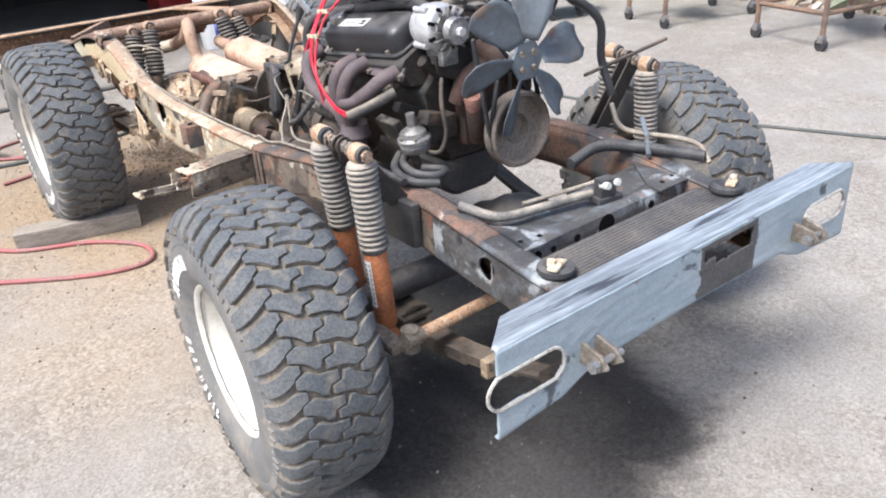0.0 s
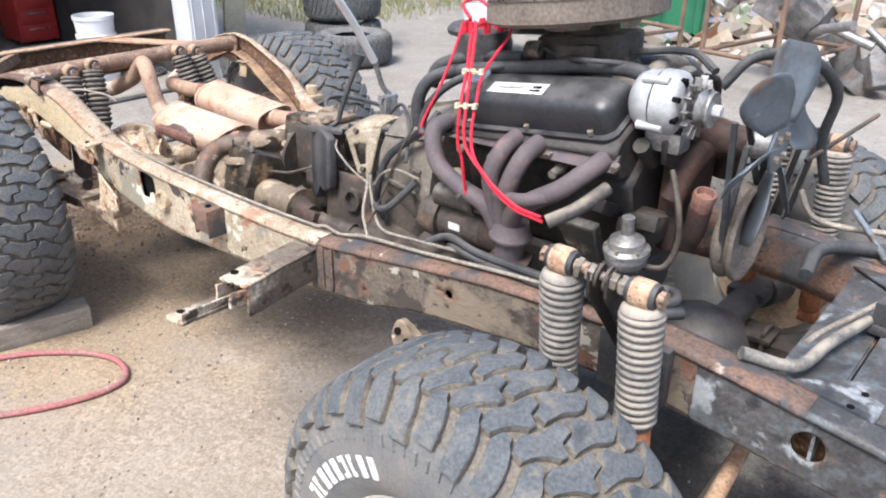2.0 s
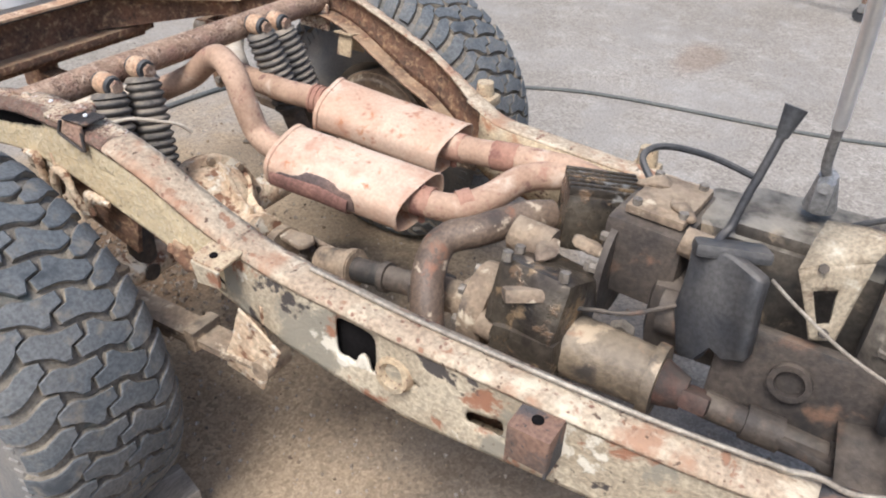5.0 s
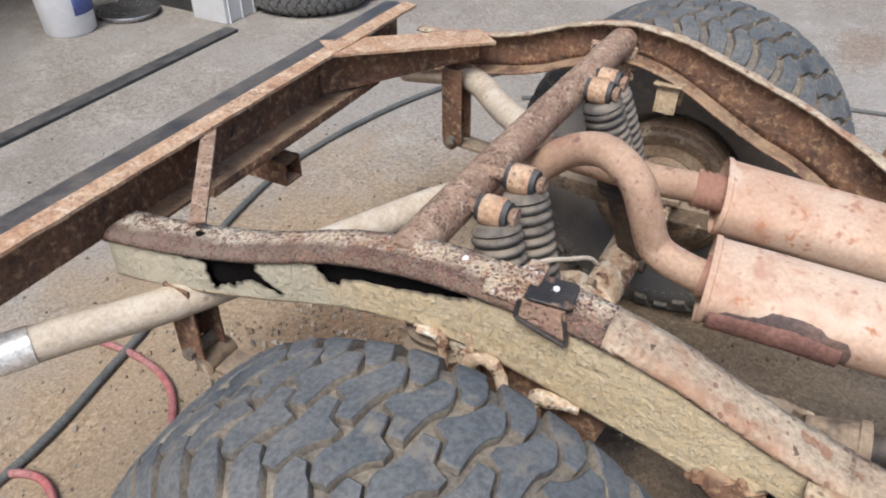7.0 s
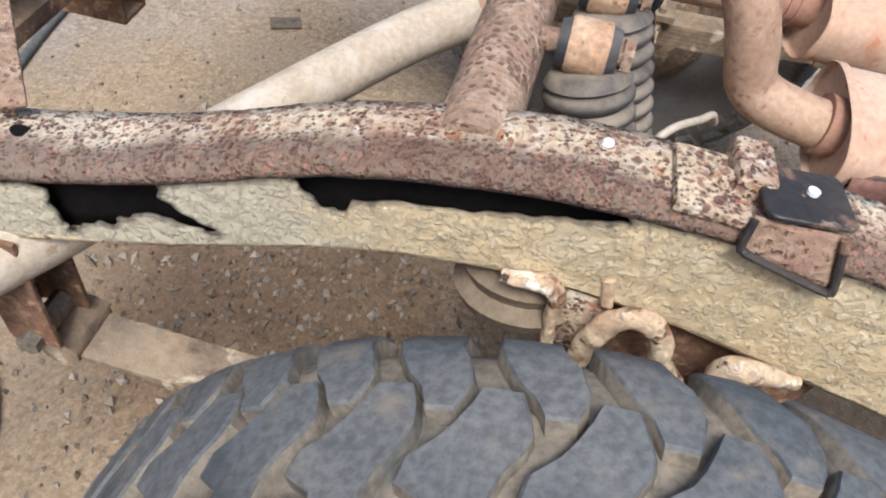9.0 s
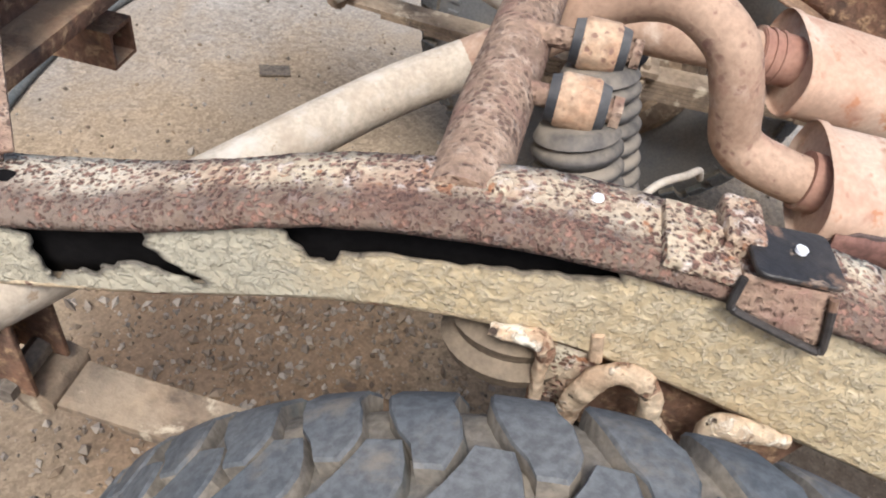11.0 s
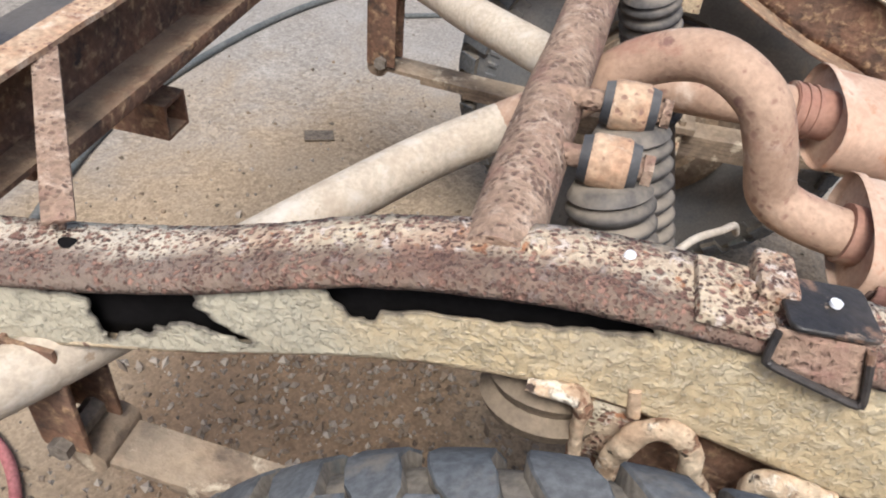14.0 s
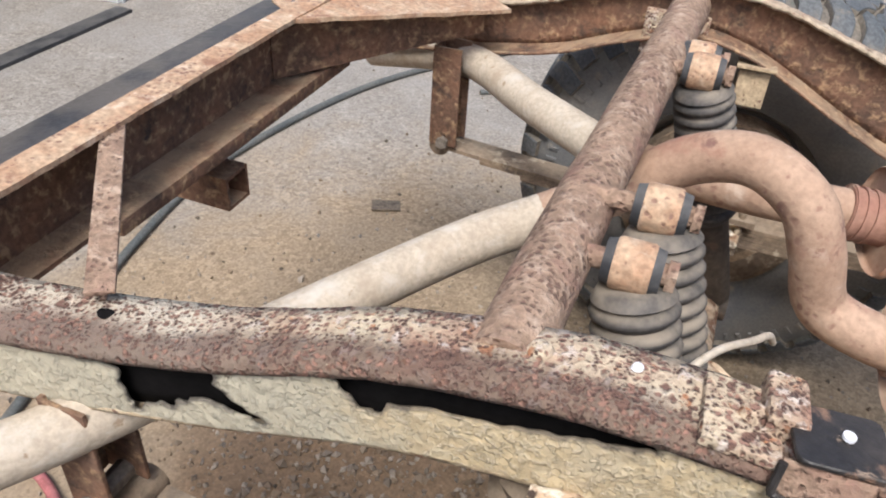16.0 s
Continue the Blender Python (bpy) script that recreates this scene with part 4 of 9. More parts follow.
    part("corner_gusset", bm, "frame_inner", fr, "dark rusty corner gusset web")
    bm = B()
    strip(bm, [((0.15 + 0.33 * i / 12, 3.125 - 0.26 * i / 12, 0.824 - 0.003 * i + 0.002 * jitter((i * 0.7, 0, 4))), (0.20 + 0.33 * i / 12, 3.195 - 0.26 * i / 12, 0.828 - 0.003 * i), (0, 0, 1)) for i in range(13)], 0.007)
    part("gusset_lip", bm, "copper", fr, "bright rusty lip of the corner gusset")
    for hx, hy, hh in ((0.475, 2.97, 0.21), (-0.50, 2.99, 0.16)):  # rear spring hangers, a back and two cheeks
        hg = part("spring_hanger", rough_up(box(B(), (hx, hy + 0.029, 0.60), (0.055, 0.006, hh), bevel=0.002), 0.001), "frame_inner", fr, "rusty rear spring hanger")
        for dx in (-0.027, 0.027):
            part("hanger_cheek", rough_up(box(B(), (hx + dx, hy, 0.60), (0.006, 0.055, hh), bevel=0.002), 0.001), "frame_inner", hg)
        part("hanger_bolt", hexnut(B(), (hx - 0.042, hy, 0.61 - hh / 2), (hx + 0.042, hy, 0.61 - hh / 2), 0.013), "bolt", hg)
    # middle crossmember and front tube
    bm = B()
    tube(bm, [(-0.36, 0.72, 0.55), (-0.2, 0.74, 0.48), (0.2, 0.74, 0.48), (0.36, 0.72, 0.55)], 0.03, seg=14)
    part("transmission_crossmember", bm, "frame_black", fr)
    bm = B()
    m = framed((0, -0.30, 0.645), (1, 0, 0), (0, 1, 0))
    n = 24
    st = []
    for i in range(n + 1):
        x = -0.36 + 0.72 * i / n
        sag = -0.012 * math.cos(math.pi * x / 0.72)
        st.append((x, sag))
    for dy, h in ((-0.055, 0.09), (0.055, 0.05)):
        part("crossmember_wall", strip(B(), [((x, -0.30 + dy, 0.672 + s), (x, -0.30 + dy, 0.672 + s - h), (0, 1, 0)) for x, s in st], 0.006), "frame_blue", fr)
    strip(bm, [((x, -0.357, 0.677 + s), (x, -0.243, 0.677 + s), (0, 0, 1)) for x, s in st], 0.006)
    part("front_crossmember", bm, "frame_blue", fr, "dark oily pressed front crossmember")
    bm = box(B(), (0.0, -0.395, 0.652), (0.66, 0.062, 0.058), bevel=0.022)
    part("front_tube_crossmember", rough_up(bm, 0.0015, 14), "frame_blue", fr, "dark blue-grey rounded front channel")
    for side in (-1, 1):  # corner gussets between channel and horn, black discs painting the shade of holes
        gs = part("corner_gusset", prism(B(), [(0.0, 0.0), (0.0, 0.225), (0.045, 0.20), (0.155, 0.055), (0.165, 0.0)], 0.006, framed((side * 0.352, -0.435, 0.682), (-side, 0, 0), (0, 1, 0)), 0.001), "frame_blue", fr)
        for gx, gy in ((0.06, 0.045), (0.035, 0.12), (0.115, 0.035)):
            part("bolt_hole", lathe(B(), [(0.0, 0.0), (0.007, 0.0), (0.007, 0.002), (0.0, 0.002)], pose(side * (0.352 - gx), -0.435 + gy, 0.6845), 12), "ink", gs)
    # black discs on the channel face paint the shade of its holes
    for x, r in ((-0.27, 0.014), (-0.215, 0.009), (-0.13, 0.011), (-0.02, 0.03), (0.16, 0.012)):
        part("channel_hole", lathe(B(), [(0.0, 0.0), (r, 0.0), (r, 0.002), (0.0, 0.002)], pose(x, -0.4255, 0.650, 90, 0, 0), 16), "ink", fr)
    # splash plate with raised ribs behind the bumper
    bm = B()
    box(bm, (0.01, -0.545, 0.664), (0.67, 0.16, 0.008), bevel=0.002)
    rp = part("ribbed_plate", bm, "tread_plate", fr, "dusty grey ribbed plate between the frame horns")
    for k in range(13):
        part("rib", box(B(), (0.01, -0.615 + 0.0112 * k, 0.6682), (0.61, 0.0055, 0.0032), bevel=0.001), "tread_plate", rp)
    for side in (-1, 1):  # body mounts on the horns: dished rubber washer and bolt
        bm = B()
        m = pose(side * 0.325, -0.545, 0.672)
        lathe(bm, [(0.0, 0.0), (0.040, 0.0), (0.046, 0.010), (0.044, 0.020), (0.032, 0.026), (0.018, 0.020), (0.0, 0.020)], m, 24)
        part("mount_cushion", bm, "rubber", fr, "black rubber body mount cushion")
        bm = B()
        box(bm, (side * 0.332, -0.555, 0.700), (0.07, 0.026, 0.010), (0, 8, 25), bevel=0.004)
        hexnut(bm, (side * 0.345, -0.55, 0.703), (side * 0.345, -0.55, 0.716), 0.011)
        part("mount_bolt", bm, "crust", fr, "pale rusty mount bolt and strap")
        bm = B()  # gusset to the bumper
        prism(bm, [(0, 0), (0.16, 0.0), (0.16, 0.08)], 0.006, framed((side * 0.376, -0.53, 0.585), (0, -1, 0), (0, 0, 1)))
        part("bumper_gusset", bm, "bumper", fr, "pale blue bumper gusset")
    # near body-mount outrigger: an open folded channel, burnt black towards the rail
    def burnt(bm, amount=0.0035, scale=24):
        layer = bm.verts.layers.float.new("rust_band")
        bmesh.ops.subdivide_edges(bm, edges=bm.edges, cuts=4, use_grid_fill=True)
        rough_up(bm, amount, scale)
        for v in bm.verts:
            v[layer] = max(0.0, min(1.0, (v.co.x + 0.66) / 0.24)) * (1.0 if v.co.z < 0.60 else 0.72) + (0.35 if v.co.z < 0.565 else 0.0)
        return bm

    out = part("body_mount_outrigger", burnt(box(B(), (-0.525, 0.955, 0.612), (0.285, 0.092, 0.007), (0, 0, 8), bevel=0.002)), "char", fr, "burnt flaking body-mount arm reaching out from the rail")
    for dy in (-0.041, 0.041):
        part("arm_side", burnt(box(B(), (-0.525 - 0.14 * dy, 0.955 + dy, 0.566), (0.275, 0.007, 0.082), (0, 0, 8), bevel=0.002)), "char", out)
    for dy in (-0.036, 0.030):  # torn ears at the open end
        part("torn_ear", burnt(box(B(), (-0.672, 0.936 + dy, 0.585), (0.055, 0.010, 0.042), (8, 12, 8 + 100 * dy), bevel=0.003), 0.006, 30), "char", out)
    part("outrigger_foot", burnt(box(B(), (-0.738, 0.966, 0.556), (0.18, 0.058, 0.011), (4, 8, 10), bevel=0.003), 0.003), "char", out, "pale scraped foot plate")
    part("foot_lip", burnt(box(B(), (-0.738, 0.944, 0.566), (0.17, 0.007, 0.030), (4, 8, 10), bevel=0.002), 0.003), "char", out)
    for x, y2, z in ((-0.632, 0.972, 0.6165), (-0.792, 0.976, 0.5685)):
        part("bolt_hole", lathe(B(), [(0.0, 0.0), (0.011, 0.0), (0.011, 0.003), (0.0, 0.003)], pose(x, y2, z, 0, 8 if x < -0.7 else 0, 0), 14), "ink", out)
    bm = B()
    for dy in (-0.038, 0.0, 0.03):
        box(bm, (-0.398, 0.905 + dy * 0.9, 0.565), (0.012, 0.012, 0.13), (0, 0, 20), bevel=0.004)
    rough_up(bm, 0.002, 30)
    part("torn_bracket", bm, "frame_red", fr, "torn rusty bracket edge")
    # box-shaped mount, ring ear, bent tab and hanging bracket along the near rail
    bm = B()
    for c, s in (((-0.475, 1.312, 0.655), (0.068, 0.07, 0.005)), ((-0.508, 1.312, 0.622), (0.005, 0.07, 0.07)), ((-0.475, 1.278, 0.615), (0.068, 0.005, 0.085)), ((-0.475, 1.346, 0.615), (0.068, 0.005, 0.085))):
        box(bm, c, s, bevel=0.0015)
    rough_up(bm, 0.001, 40)
    bx = part("box_mount", bm, "frame_red", fr, "small open rusty box bracket")
    bm = B()
    lathe(bm, [(0.0, 0), (0.010, 0), (0.010, 0.004), (0.0, 0.004)], pose(-0.478, 1.312, 0.6565), 14)
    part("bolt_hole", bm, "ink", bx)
    bm = B()
    lathe(bm, [(0.020, 0.0), (0.038, 0.0), (0.034, 0.016), (0.024, 0.018), (0.020, 0.012)], pose(-0.462, 1.587, 0.598, 0, -80, 0), 20, closed=True)
    rough_up(bm, 0.003, 30)
    part("ring_ear", bm, "frame_tan", fr, "crusted round ear on the rail")
    bm = B()
    prism(bm, [(-0.036, 0), (0.040, 0), (0.038, 0.056), (0.030, 0.064), (-0.030, 0.062), (-0.036, 0.054)], 0.007, framed((-0.470, 1.957, 0.722), (0, 1, 0), (-1, 0, -0.10)), 0.0015)
    bmesh.ops.subdivide_edges(bm, edges=bm.edges, cuts=2, use_grid_fill=True)
    tb = part("bent_tab", rough_up(bm, 0.002, 30), "frame_tan", fr, "bent steel tab with a bolt hole")
    bm = prism(B(), [(-0.034, 0), (0.036, 0), (0.030, 0.050), (-0.026, 0.044)], 0.007, framed((-0.533, 1.957, 0.714), (0, 1, 0), (0.12, 0, -1)), 0.0015)
    bmesh.ops.subdivide_edges(bm, edges=bm.edges, cuts=2, use_grid_fill=True)
    part("tab_face", rough_up(bm, 0.002, 30), "frame_grey", tb)
    part("bolt_hole", lathe(B(), [(0, 0), (0.008, 0), (0.008, 0.003), (0, 0.003)], pose(-0.508, 1.960, 0.7215, 0, -6, 0), 12), "ink", tb)
    bm = B()  # folded sheet hanging from the rail in front of the rear spring
    for o, xx, yy, poly in (((-0.50, 1.90, 0.50), (0, 1, 0), (-0.10, 0, 1), [(-0.085, 0.06), (0.01, 0.125), (0.090, -0.065), (0.0, -0.10)]), ((-0.45, 1.93, 0.53), (0.5, 1, 0), (0, 0, 1), [(-0.05, 0.08), (0.06, 0.10), (0.06, -0.10), (-0.04, -0.12)])):
        prism(bm, poly, 0.006, framed(o, xx, yy), 0.001)
    bmesh.ops.subdivide_edges(bm, edges=bm.edges, cuts=3, use_grid_fill=True)
    rough_up(bm, 0.010, 12)
    part("spring_bracket", bm, "crust", fr, "pale crumpled sheet bracket below the rail")
    # crusted castings and a rubber disc that show under the hump
    CLIPS = (
        ([(-0.487, 2.542, 0.752), (-0.488, 2.519, 0.752), (-0.488, 2.504, 0.752), (-0.488, 2.495, 0.742), (-0.487, 2.494, 0.720), (-0.487, 2.492, 0.680), (-0.485, 2.490, 0.655)], [0.005, 0.0075, 0.0085, 0.0085, 0.0065, 0.0065, 0.007]),
        ([(-0.486, 2.462, 0.655), (-0.487, 2.458, 0.690), (-0.488, 2.450, 0.720), (-0.488, 2.436, 0.737), (-0.488, 2.414, 0.734), (-0.488, 2.402, 0.715), (-0.487, 2.396, 0.690), (-0.486, 2.376, 0.660), (-0.485, 2.372, 0.640)], [0.008, 0.0085, 0.0095, 0.009, 0.009, 0.008, 0.008, 0.008, 0.008]),
        ([(-0.487, 2.344, 0.660), (-0.488, 2.348, 0.690), (-0.488, 2.343, 0.705), (-0.488, 2.328, 0.706), (-0.487, 2.305, 0.706), (-0.484, 2.285, 0.702)], [0.006, 0.008, 0.011, 0.011, 0.008, 0.005]),
        ([(-0.478, 2.460, 0.765), (-0.478, 2.454, 0.735)], [0.004, 0.004]),
    )
    CLIP_PLATE = [(2.496, 0.742), (2.450, 0.736), (2.440, 0.690), (2.468, 0.660), (2.496, 0.665)]
    for pts, rr in CLIPS:
        bm = B()
        tube(bm, pts, [1.25 * q for q in rr], seg=16, n=12, flat=0.75)
        rough_up(bm, 0.0022, 55)
        rough_up(bm, 0.0008, 160)
        part("spring_clip", bm, "crust", fr, "cream crusted spring clip under the rail")
    bm = prism(B(), CLIP_PLATE, 0.008, framed((-0.470, 0.0, 0.0), (0, 1, 0), (0, 0, 1)), 0.002)
    bmesh.ops.subdivide_edges(bm, edges=bm.edges, cuts=7, use_grid_fill=True)
    rough_up(bm, 0.004, 60)
    part("spring_plate", bm, "frame_rust", fr, "rust-crusted plate under the rail")
    part("clip_backing", rough_up(box(B(), (-0.445, 2.36, 0.640), (0.012, 0.20, 0.10), (14, 0, 0), bevel=0.003), 0.002, 30), "frame_inner", fr, "dark rusty spring seat")
    bm = B()
    lathe(bm, [(0.0, 0.02), (0.045, 0.02), (0.056, 0.012), (0.050, 0.0), (0.060, -0.012), (0.054, -0.024), (0.0, -0.024)], pose(-0.435, 2.525, 0.700, 0, 12, 0), 28)
    part("bump_stop", bm, "stop_rubber", fr, "dusty round rubber bump stop")
    m = framed((-0.425, 0.555, 0.485), (0.05, -1, -0.12), (0.35, -0.1, 1))
    bm = B()  # cast spring hanger with three holes
    prism(bm, [(-0.058, 0.030), (-0.040, 0.046), (-0.015, 0.036), (0.008, 0.022), (0.034, 0.024), (0.052, 0.016), (0.056, -0.018), (0.030, -0.034), (-0.010, -0.026), (-0.036, -0.030), (-0.056, -0.004)], 0.030, m, 0.005)
    bmesh.ops.subdivide_edges(bm, edges=bm.edges, cuts=2, use_grid_fill=True)
    rough_up(bm, 0.004, 26)
    lm = part("lower_mount", bm, "casetan", fr, "dirt-caked spring hanger with three holes")
    for x, y2, r in ((-0.034, 0.016, 0.010), (0.000, 0.000, 0.011), (0.034, -0.004, 0.009)):
        part("bolt_hole", lathe(B(), [(0.0, 0.0), (r, 0.0), (r, 0.004), (0.0, 0.004)], m @ pose(x, y2, 0.0150), 14), "ink", lm)
    part("shackle_arm", rough_up(box(B(), (-0.435, 0.49, 0.44), (0.022, 0.11, 0.034), (38, 0, -6), bevel=0.006), 0.003, 24), "pipe_brown", lm)
    # bump stop bracket on the hump, black plate and strap
    bm = B()
    prism(bm, [(0.029 + 0.008 * (math.cos(a) - 1), 0.032 + 0.008 * (math.sin(a) - 1)) if q == 0 else (-0.029 - 0.008 * (math.sin(a) - 1), 0.032 + 0.008 * (math.cos(a) - 1)) if q == 1 else (-0.029 - 0.008 * (math.cos(a) - 1), -0.032 - 0.008 * (math.sin(a) - 1)) if q == 2 else (0.029 + 0.008 * (math.sin(a) - 1), -0.032 - 0.008 * (math.cos(a) - 1)) for q in range(4) for a in (0.0, 0.52, 1.05, 1.57)], 0.0045, pose(-0.452, 2.350, 0.866, 2, 3, 7), 0.001)
    bs = part("stop_bracket", bm, "stop_plate", fr, "black bump-stop plate on the rail hump")
    bm = B()  # open loop of strap down the outer face
    corner = [V((-0.482, 2.323, 0.862)), V((-0.490, 2.312, 0.816)), V((-0.490, 2.386, 0.838)), V((-0.482, 2.384, 0.862))]
    loop = [corner[0]]
    for a, b, c in zip(corner, corner[1:], corner[2:]):
        loop += [b + 0.12 * (a - b), b + 0.05 * (a - b) + 0.05 * (c - b), b + 0.12 * (c - b)]
    tube(bm, loop + [corner[-1]], 0.0033, seg=8, n=3)
    part("strap", bm, "stop_plate", bs, "thin black strap loop")
    bm = B()
    face = [c + V((0.0045, 0, 0)) for c in (corner[0], corner[1], corner[2], corner[3])]
    bm.faces.new([bm.verts.new(c) for c in face])
    bmesh.ops.subdivide_edges(bm, edges=bm.edges, cuts=5, use_grid_fill=True)
    rough_up(bm, 0.0008, 60)
    part("bracket_face", bm, "tube_rust", bs, "rusty brown face of the bracket", solid=0.003)
    bm = B()  # crumbling rust at the eaten lower edge of the rail
    for y2, z2, s2 in ((2.045, 0.632, 0.032), (2.070, 0.648, 0.038), (2.100, 0.658, 0.030), (2.058, 0.662, 0.026)):
        bmesh.ops.create_icosphere(bm, subdivisions=3, radius=s2, matrix=Matrix.Translation((-0.472, y2, z2)) @ Matrix.Diagonal((0.45, 1.0, 0.75, 1)))
    rough_up(bm, 0.012, 50)
    part("rust_crust", bm, "frame_inner", fr, "crumbling brown rust on the rail")
    bm = B()
    lathe(bm, [(0, 0), (0.0045, 0), (0.0045, 0.003), (0, 0.003)], pose(-0.450, 2.346, 0.8695, 4, 0, 0), 14)
    part("bright_bolt", bm, "bucket", bs, "bright bolt head")
    bm = B()
    box(bm, (-0.448, 2.412, 0.856), (0.068, 0.055, 0.010), (5, 0, 3), bevel=0.003)
    box(bm, (-0.430, 2.385, 0.862), (0.05, 0.03, 0.025), (5, 0, 3), bevel=0.006)
    rough_up(bm, 0.002, 40)
    part("crusted_pad", bm, "frame_rust", fr, "crusted rusty pad")
    bm = B()
    lathe(bm, [(0, 0), (0.0052, 0), (0.004, 0.003), (0, 0.004)], pose(-0.43, 2.488, 0.8565), 12)
    part("bright_rivet", bm, "bucket", fr, "bright white rivet on the hump")
    for x, y2, z in ((-0.445, 2.405, 0.862), (-0.44, 2.56, 0.856)):
        bm = B()
        lathe(bm, [(0, 0), (0.011, 0), (0.008, 0.006), (0, 0.008)], pose(x, y2, z - 0.002), 12)
        part("rivet_head", bm, "frame_rust", fr)
    # oval black disc that paints the shade of a flange hole
    _z = rail_at(2.955)[1] + 0.0065
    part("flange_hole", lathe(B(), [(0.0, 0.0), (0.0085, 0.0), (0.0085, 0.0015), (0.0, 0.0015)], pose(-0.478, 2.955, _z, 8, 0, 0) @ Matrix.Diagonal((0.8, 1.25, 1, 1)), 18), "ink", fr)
    # far rail: body-mount stubs on the flange
    for y2, h in ((1.945, 0.03), (1.47, 0.04)):
        zt2 = rail_at(y2)[1] - lerp_table(FAR_DROP, y2)[0]
        xo = rail_x(1, y2)
        bm = B()
        rod(bm, (xo + 0.03, y2, zt2 - 0.01), (xo + 0.03, y2, zt2 + h), 0.026, 0.022, seg=18)
        box(bm, (xo + 0.03, y2, zt2 - 0.02), (0.06, 0.07, 0.03), bevel=0.008)
        rough_up(bm, 0.002, 30)
        part("mount_stub", bm, "frame_tan", fr, "tan body-mount stub on the rail")
    # far jounce bracket by the drum
    jo = part("jounce_bracket", rough_up(box(B(), (0.492, 2.425, 0.768), (0.085, 0.065, 0.006), (0, 10, 0), bevel=0.002), 0.001), "frame_tan", fr)
    for dx, dz in ((-0.032, -0.032), (0.032, -0.036)):
        part("bracket_leg", box(B(), (0.492 + dx, 2.425, 0.768 + dz), (0.006, 0.05, 0.06), (0, 12, 0), bevel=0.002), "frame_tan", jo)
    return fr


frame_rails()


# ---- front bumper ----
def bumper():
    bp = thing("front_bumper", "pale blue chipped steel channel front bumper", "bumper", (0, -0.69, 0.5))
    x0, x1, yf, zt = -0.645, 0.695, -0.700, 0.686

    def low(x):
        return float(np.interp(abs(x), [0, 0.36, 0.46, 0.7], [0.535, 0.528, 0.488, 0.470]))

    def hole(x, z):
        for s in (-1, 1):  # lamp slots with round ends
            dx = max(0.0, abs(x - s * 0.565) - 0.065)
            if dx * dx + (z - 0.585) ** 2 < 0.040**2:
                return True
        w = 0.006 * noise.noise(V((x * 60, z * 60, 0)))
        return 0.015 < x < 0.215 and 0.608 + w + 0.02 * (x < 0.06) < z < 0.660 + w

    bm = B()
    nx, nz = 220, 30
    g = [[bm.verts.new((x0 + (x1 - x0) * i / nx, yf + 0.0015 * jitter((i * 0.11, k * 0.3, 0)), low(x0 + (x1 - x0) * i / nx) + (zt - low(x0 + (x1 - x0) * i / nx)) * k / nz)) for k in range(nz + 1)] for i in range(nx + 1)]
    for i in range(nx):
        for k in range(nz):
            c = (g[i][k].co + g[i + 1][k + 1].co) / 2
            if hole(c.x, c.z):
                continue
            f = bm.faces.new((g[i][k], g[i + 1][k], g[i + 1][k + 1], g[i][k + 1]))
            f.material_index = 1 if 0.0 + 0.02 * jitter((0, c.z * 30, 0)) < c.x < 0.235 and c.z < 0.676 else 0
    bmesh.ops.delete(bm, geom=[v for v in bm.verts if not v.link_faces], context="VERTS")
    part("face_plate", bm, ["bumper", "tread_plate"], bp, solid=0.005)
    bm = B()
    n = 90
    rings = []
    for i in range(n + 1):
        x = x0 + (x1 - x0) * i / n
        row = []
        deep = float(np.interp(min(x - x0, x1 - x), [0.0, 0.09], [0.12, 1.0]))  # cut back at the ends
        for k, (dy, dz) in enumerate(((-0.001, -0.006), (0.003, 0.001), (0.012, 0.0035), (0.03, 0.003), (0.05, 0.0035), (0.07, 0.003), (0.085, 0.0025), (0.088, -0.002))):
            row.append(bm.verts.new((x, yf + dy * deep, zt + dz + 0.0012 * jitter((x * 30, dy * 60, 3)))))
        rings.append(row)
    for a, b in zip(rings, rings[1:]):
        for k in range(len(a) - 1):
            bm.faces.new((a[k], b[k], b[k + 1], a[k + 1]))
    part("top_flange", bm, "bumper_top", bp, "scraped bare-metal top flange with worn stripes", solid=0.004)
    bm = B()
    strip(bm, [((x0 + (x1 - x0) * i / n, yf, low(x0 + (x1 - x0) * i / n)), (x0 + (x1 - x0) * i / n, yf + 0.012, low(x0 + (x1 - x0) * i / n)), (0, 0, 1)) for i in range(n + 1)], 0.005)
    part("bottom_flange", bm, "bumper", bp)
    for s in (-1, 1):  # rolled lips round the slots
        bm = B()
        pts = []
        for k in range(33):
            a = 2 * math.pi * k / 32
            cx = s * 0.565 + (0.065 if math.cos(a) > 0 else -0.065)
            pts.append((cx + 0.041 * math.cos(a), yf - 0.003, 0.585 + 0.041 * math.sin(a)))
        tube(bm, pts, 0.0042, seg=8, n=2)
        part("slot_lip", bm, "bumper_edge", bp, "worn rolled lip of the lamp slot")
    for x in (-0.385, 0.435):
        bm = B()
        for dx in (-0.022, 0.022):
            prism(bm, [(0, -0.028), (0.055, -0.022), (0.078, 0.0), (0.055, 0.022), (0, 0.028)], 0.010, framed((x + dx, yf - 0.002, 0.575), (0, -1, -0.1), (0, 0, 1)), 0.002)
        sh = part("shackle_mount", bm, "bolt", bp, "bright steel shackle tabs")
        bm = B()
        rod(bm, (x - 0.045, yf - 0.055, 0.572), (x + 0.045, yf - 0.055, 0.572), 0.008)
        hexnut(bm, (x - 0.05, yf - 0.055, 0.572), (x - 0.034, yf - 0.055, 0.572), 0.014)
        part("shackle_pin", bm, "steel", sh)
    return bp


bumper()


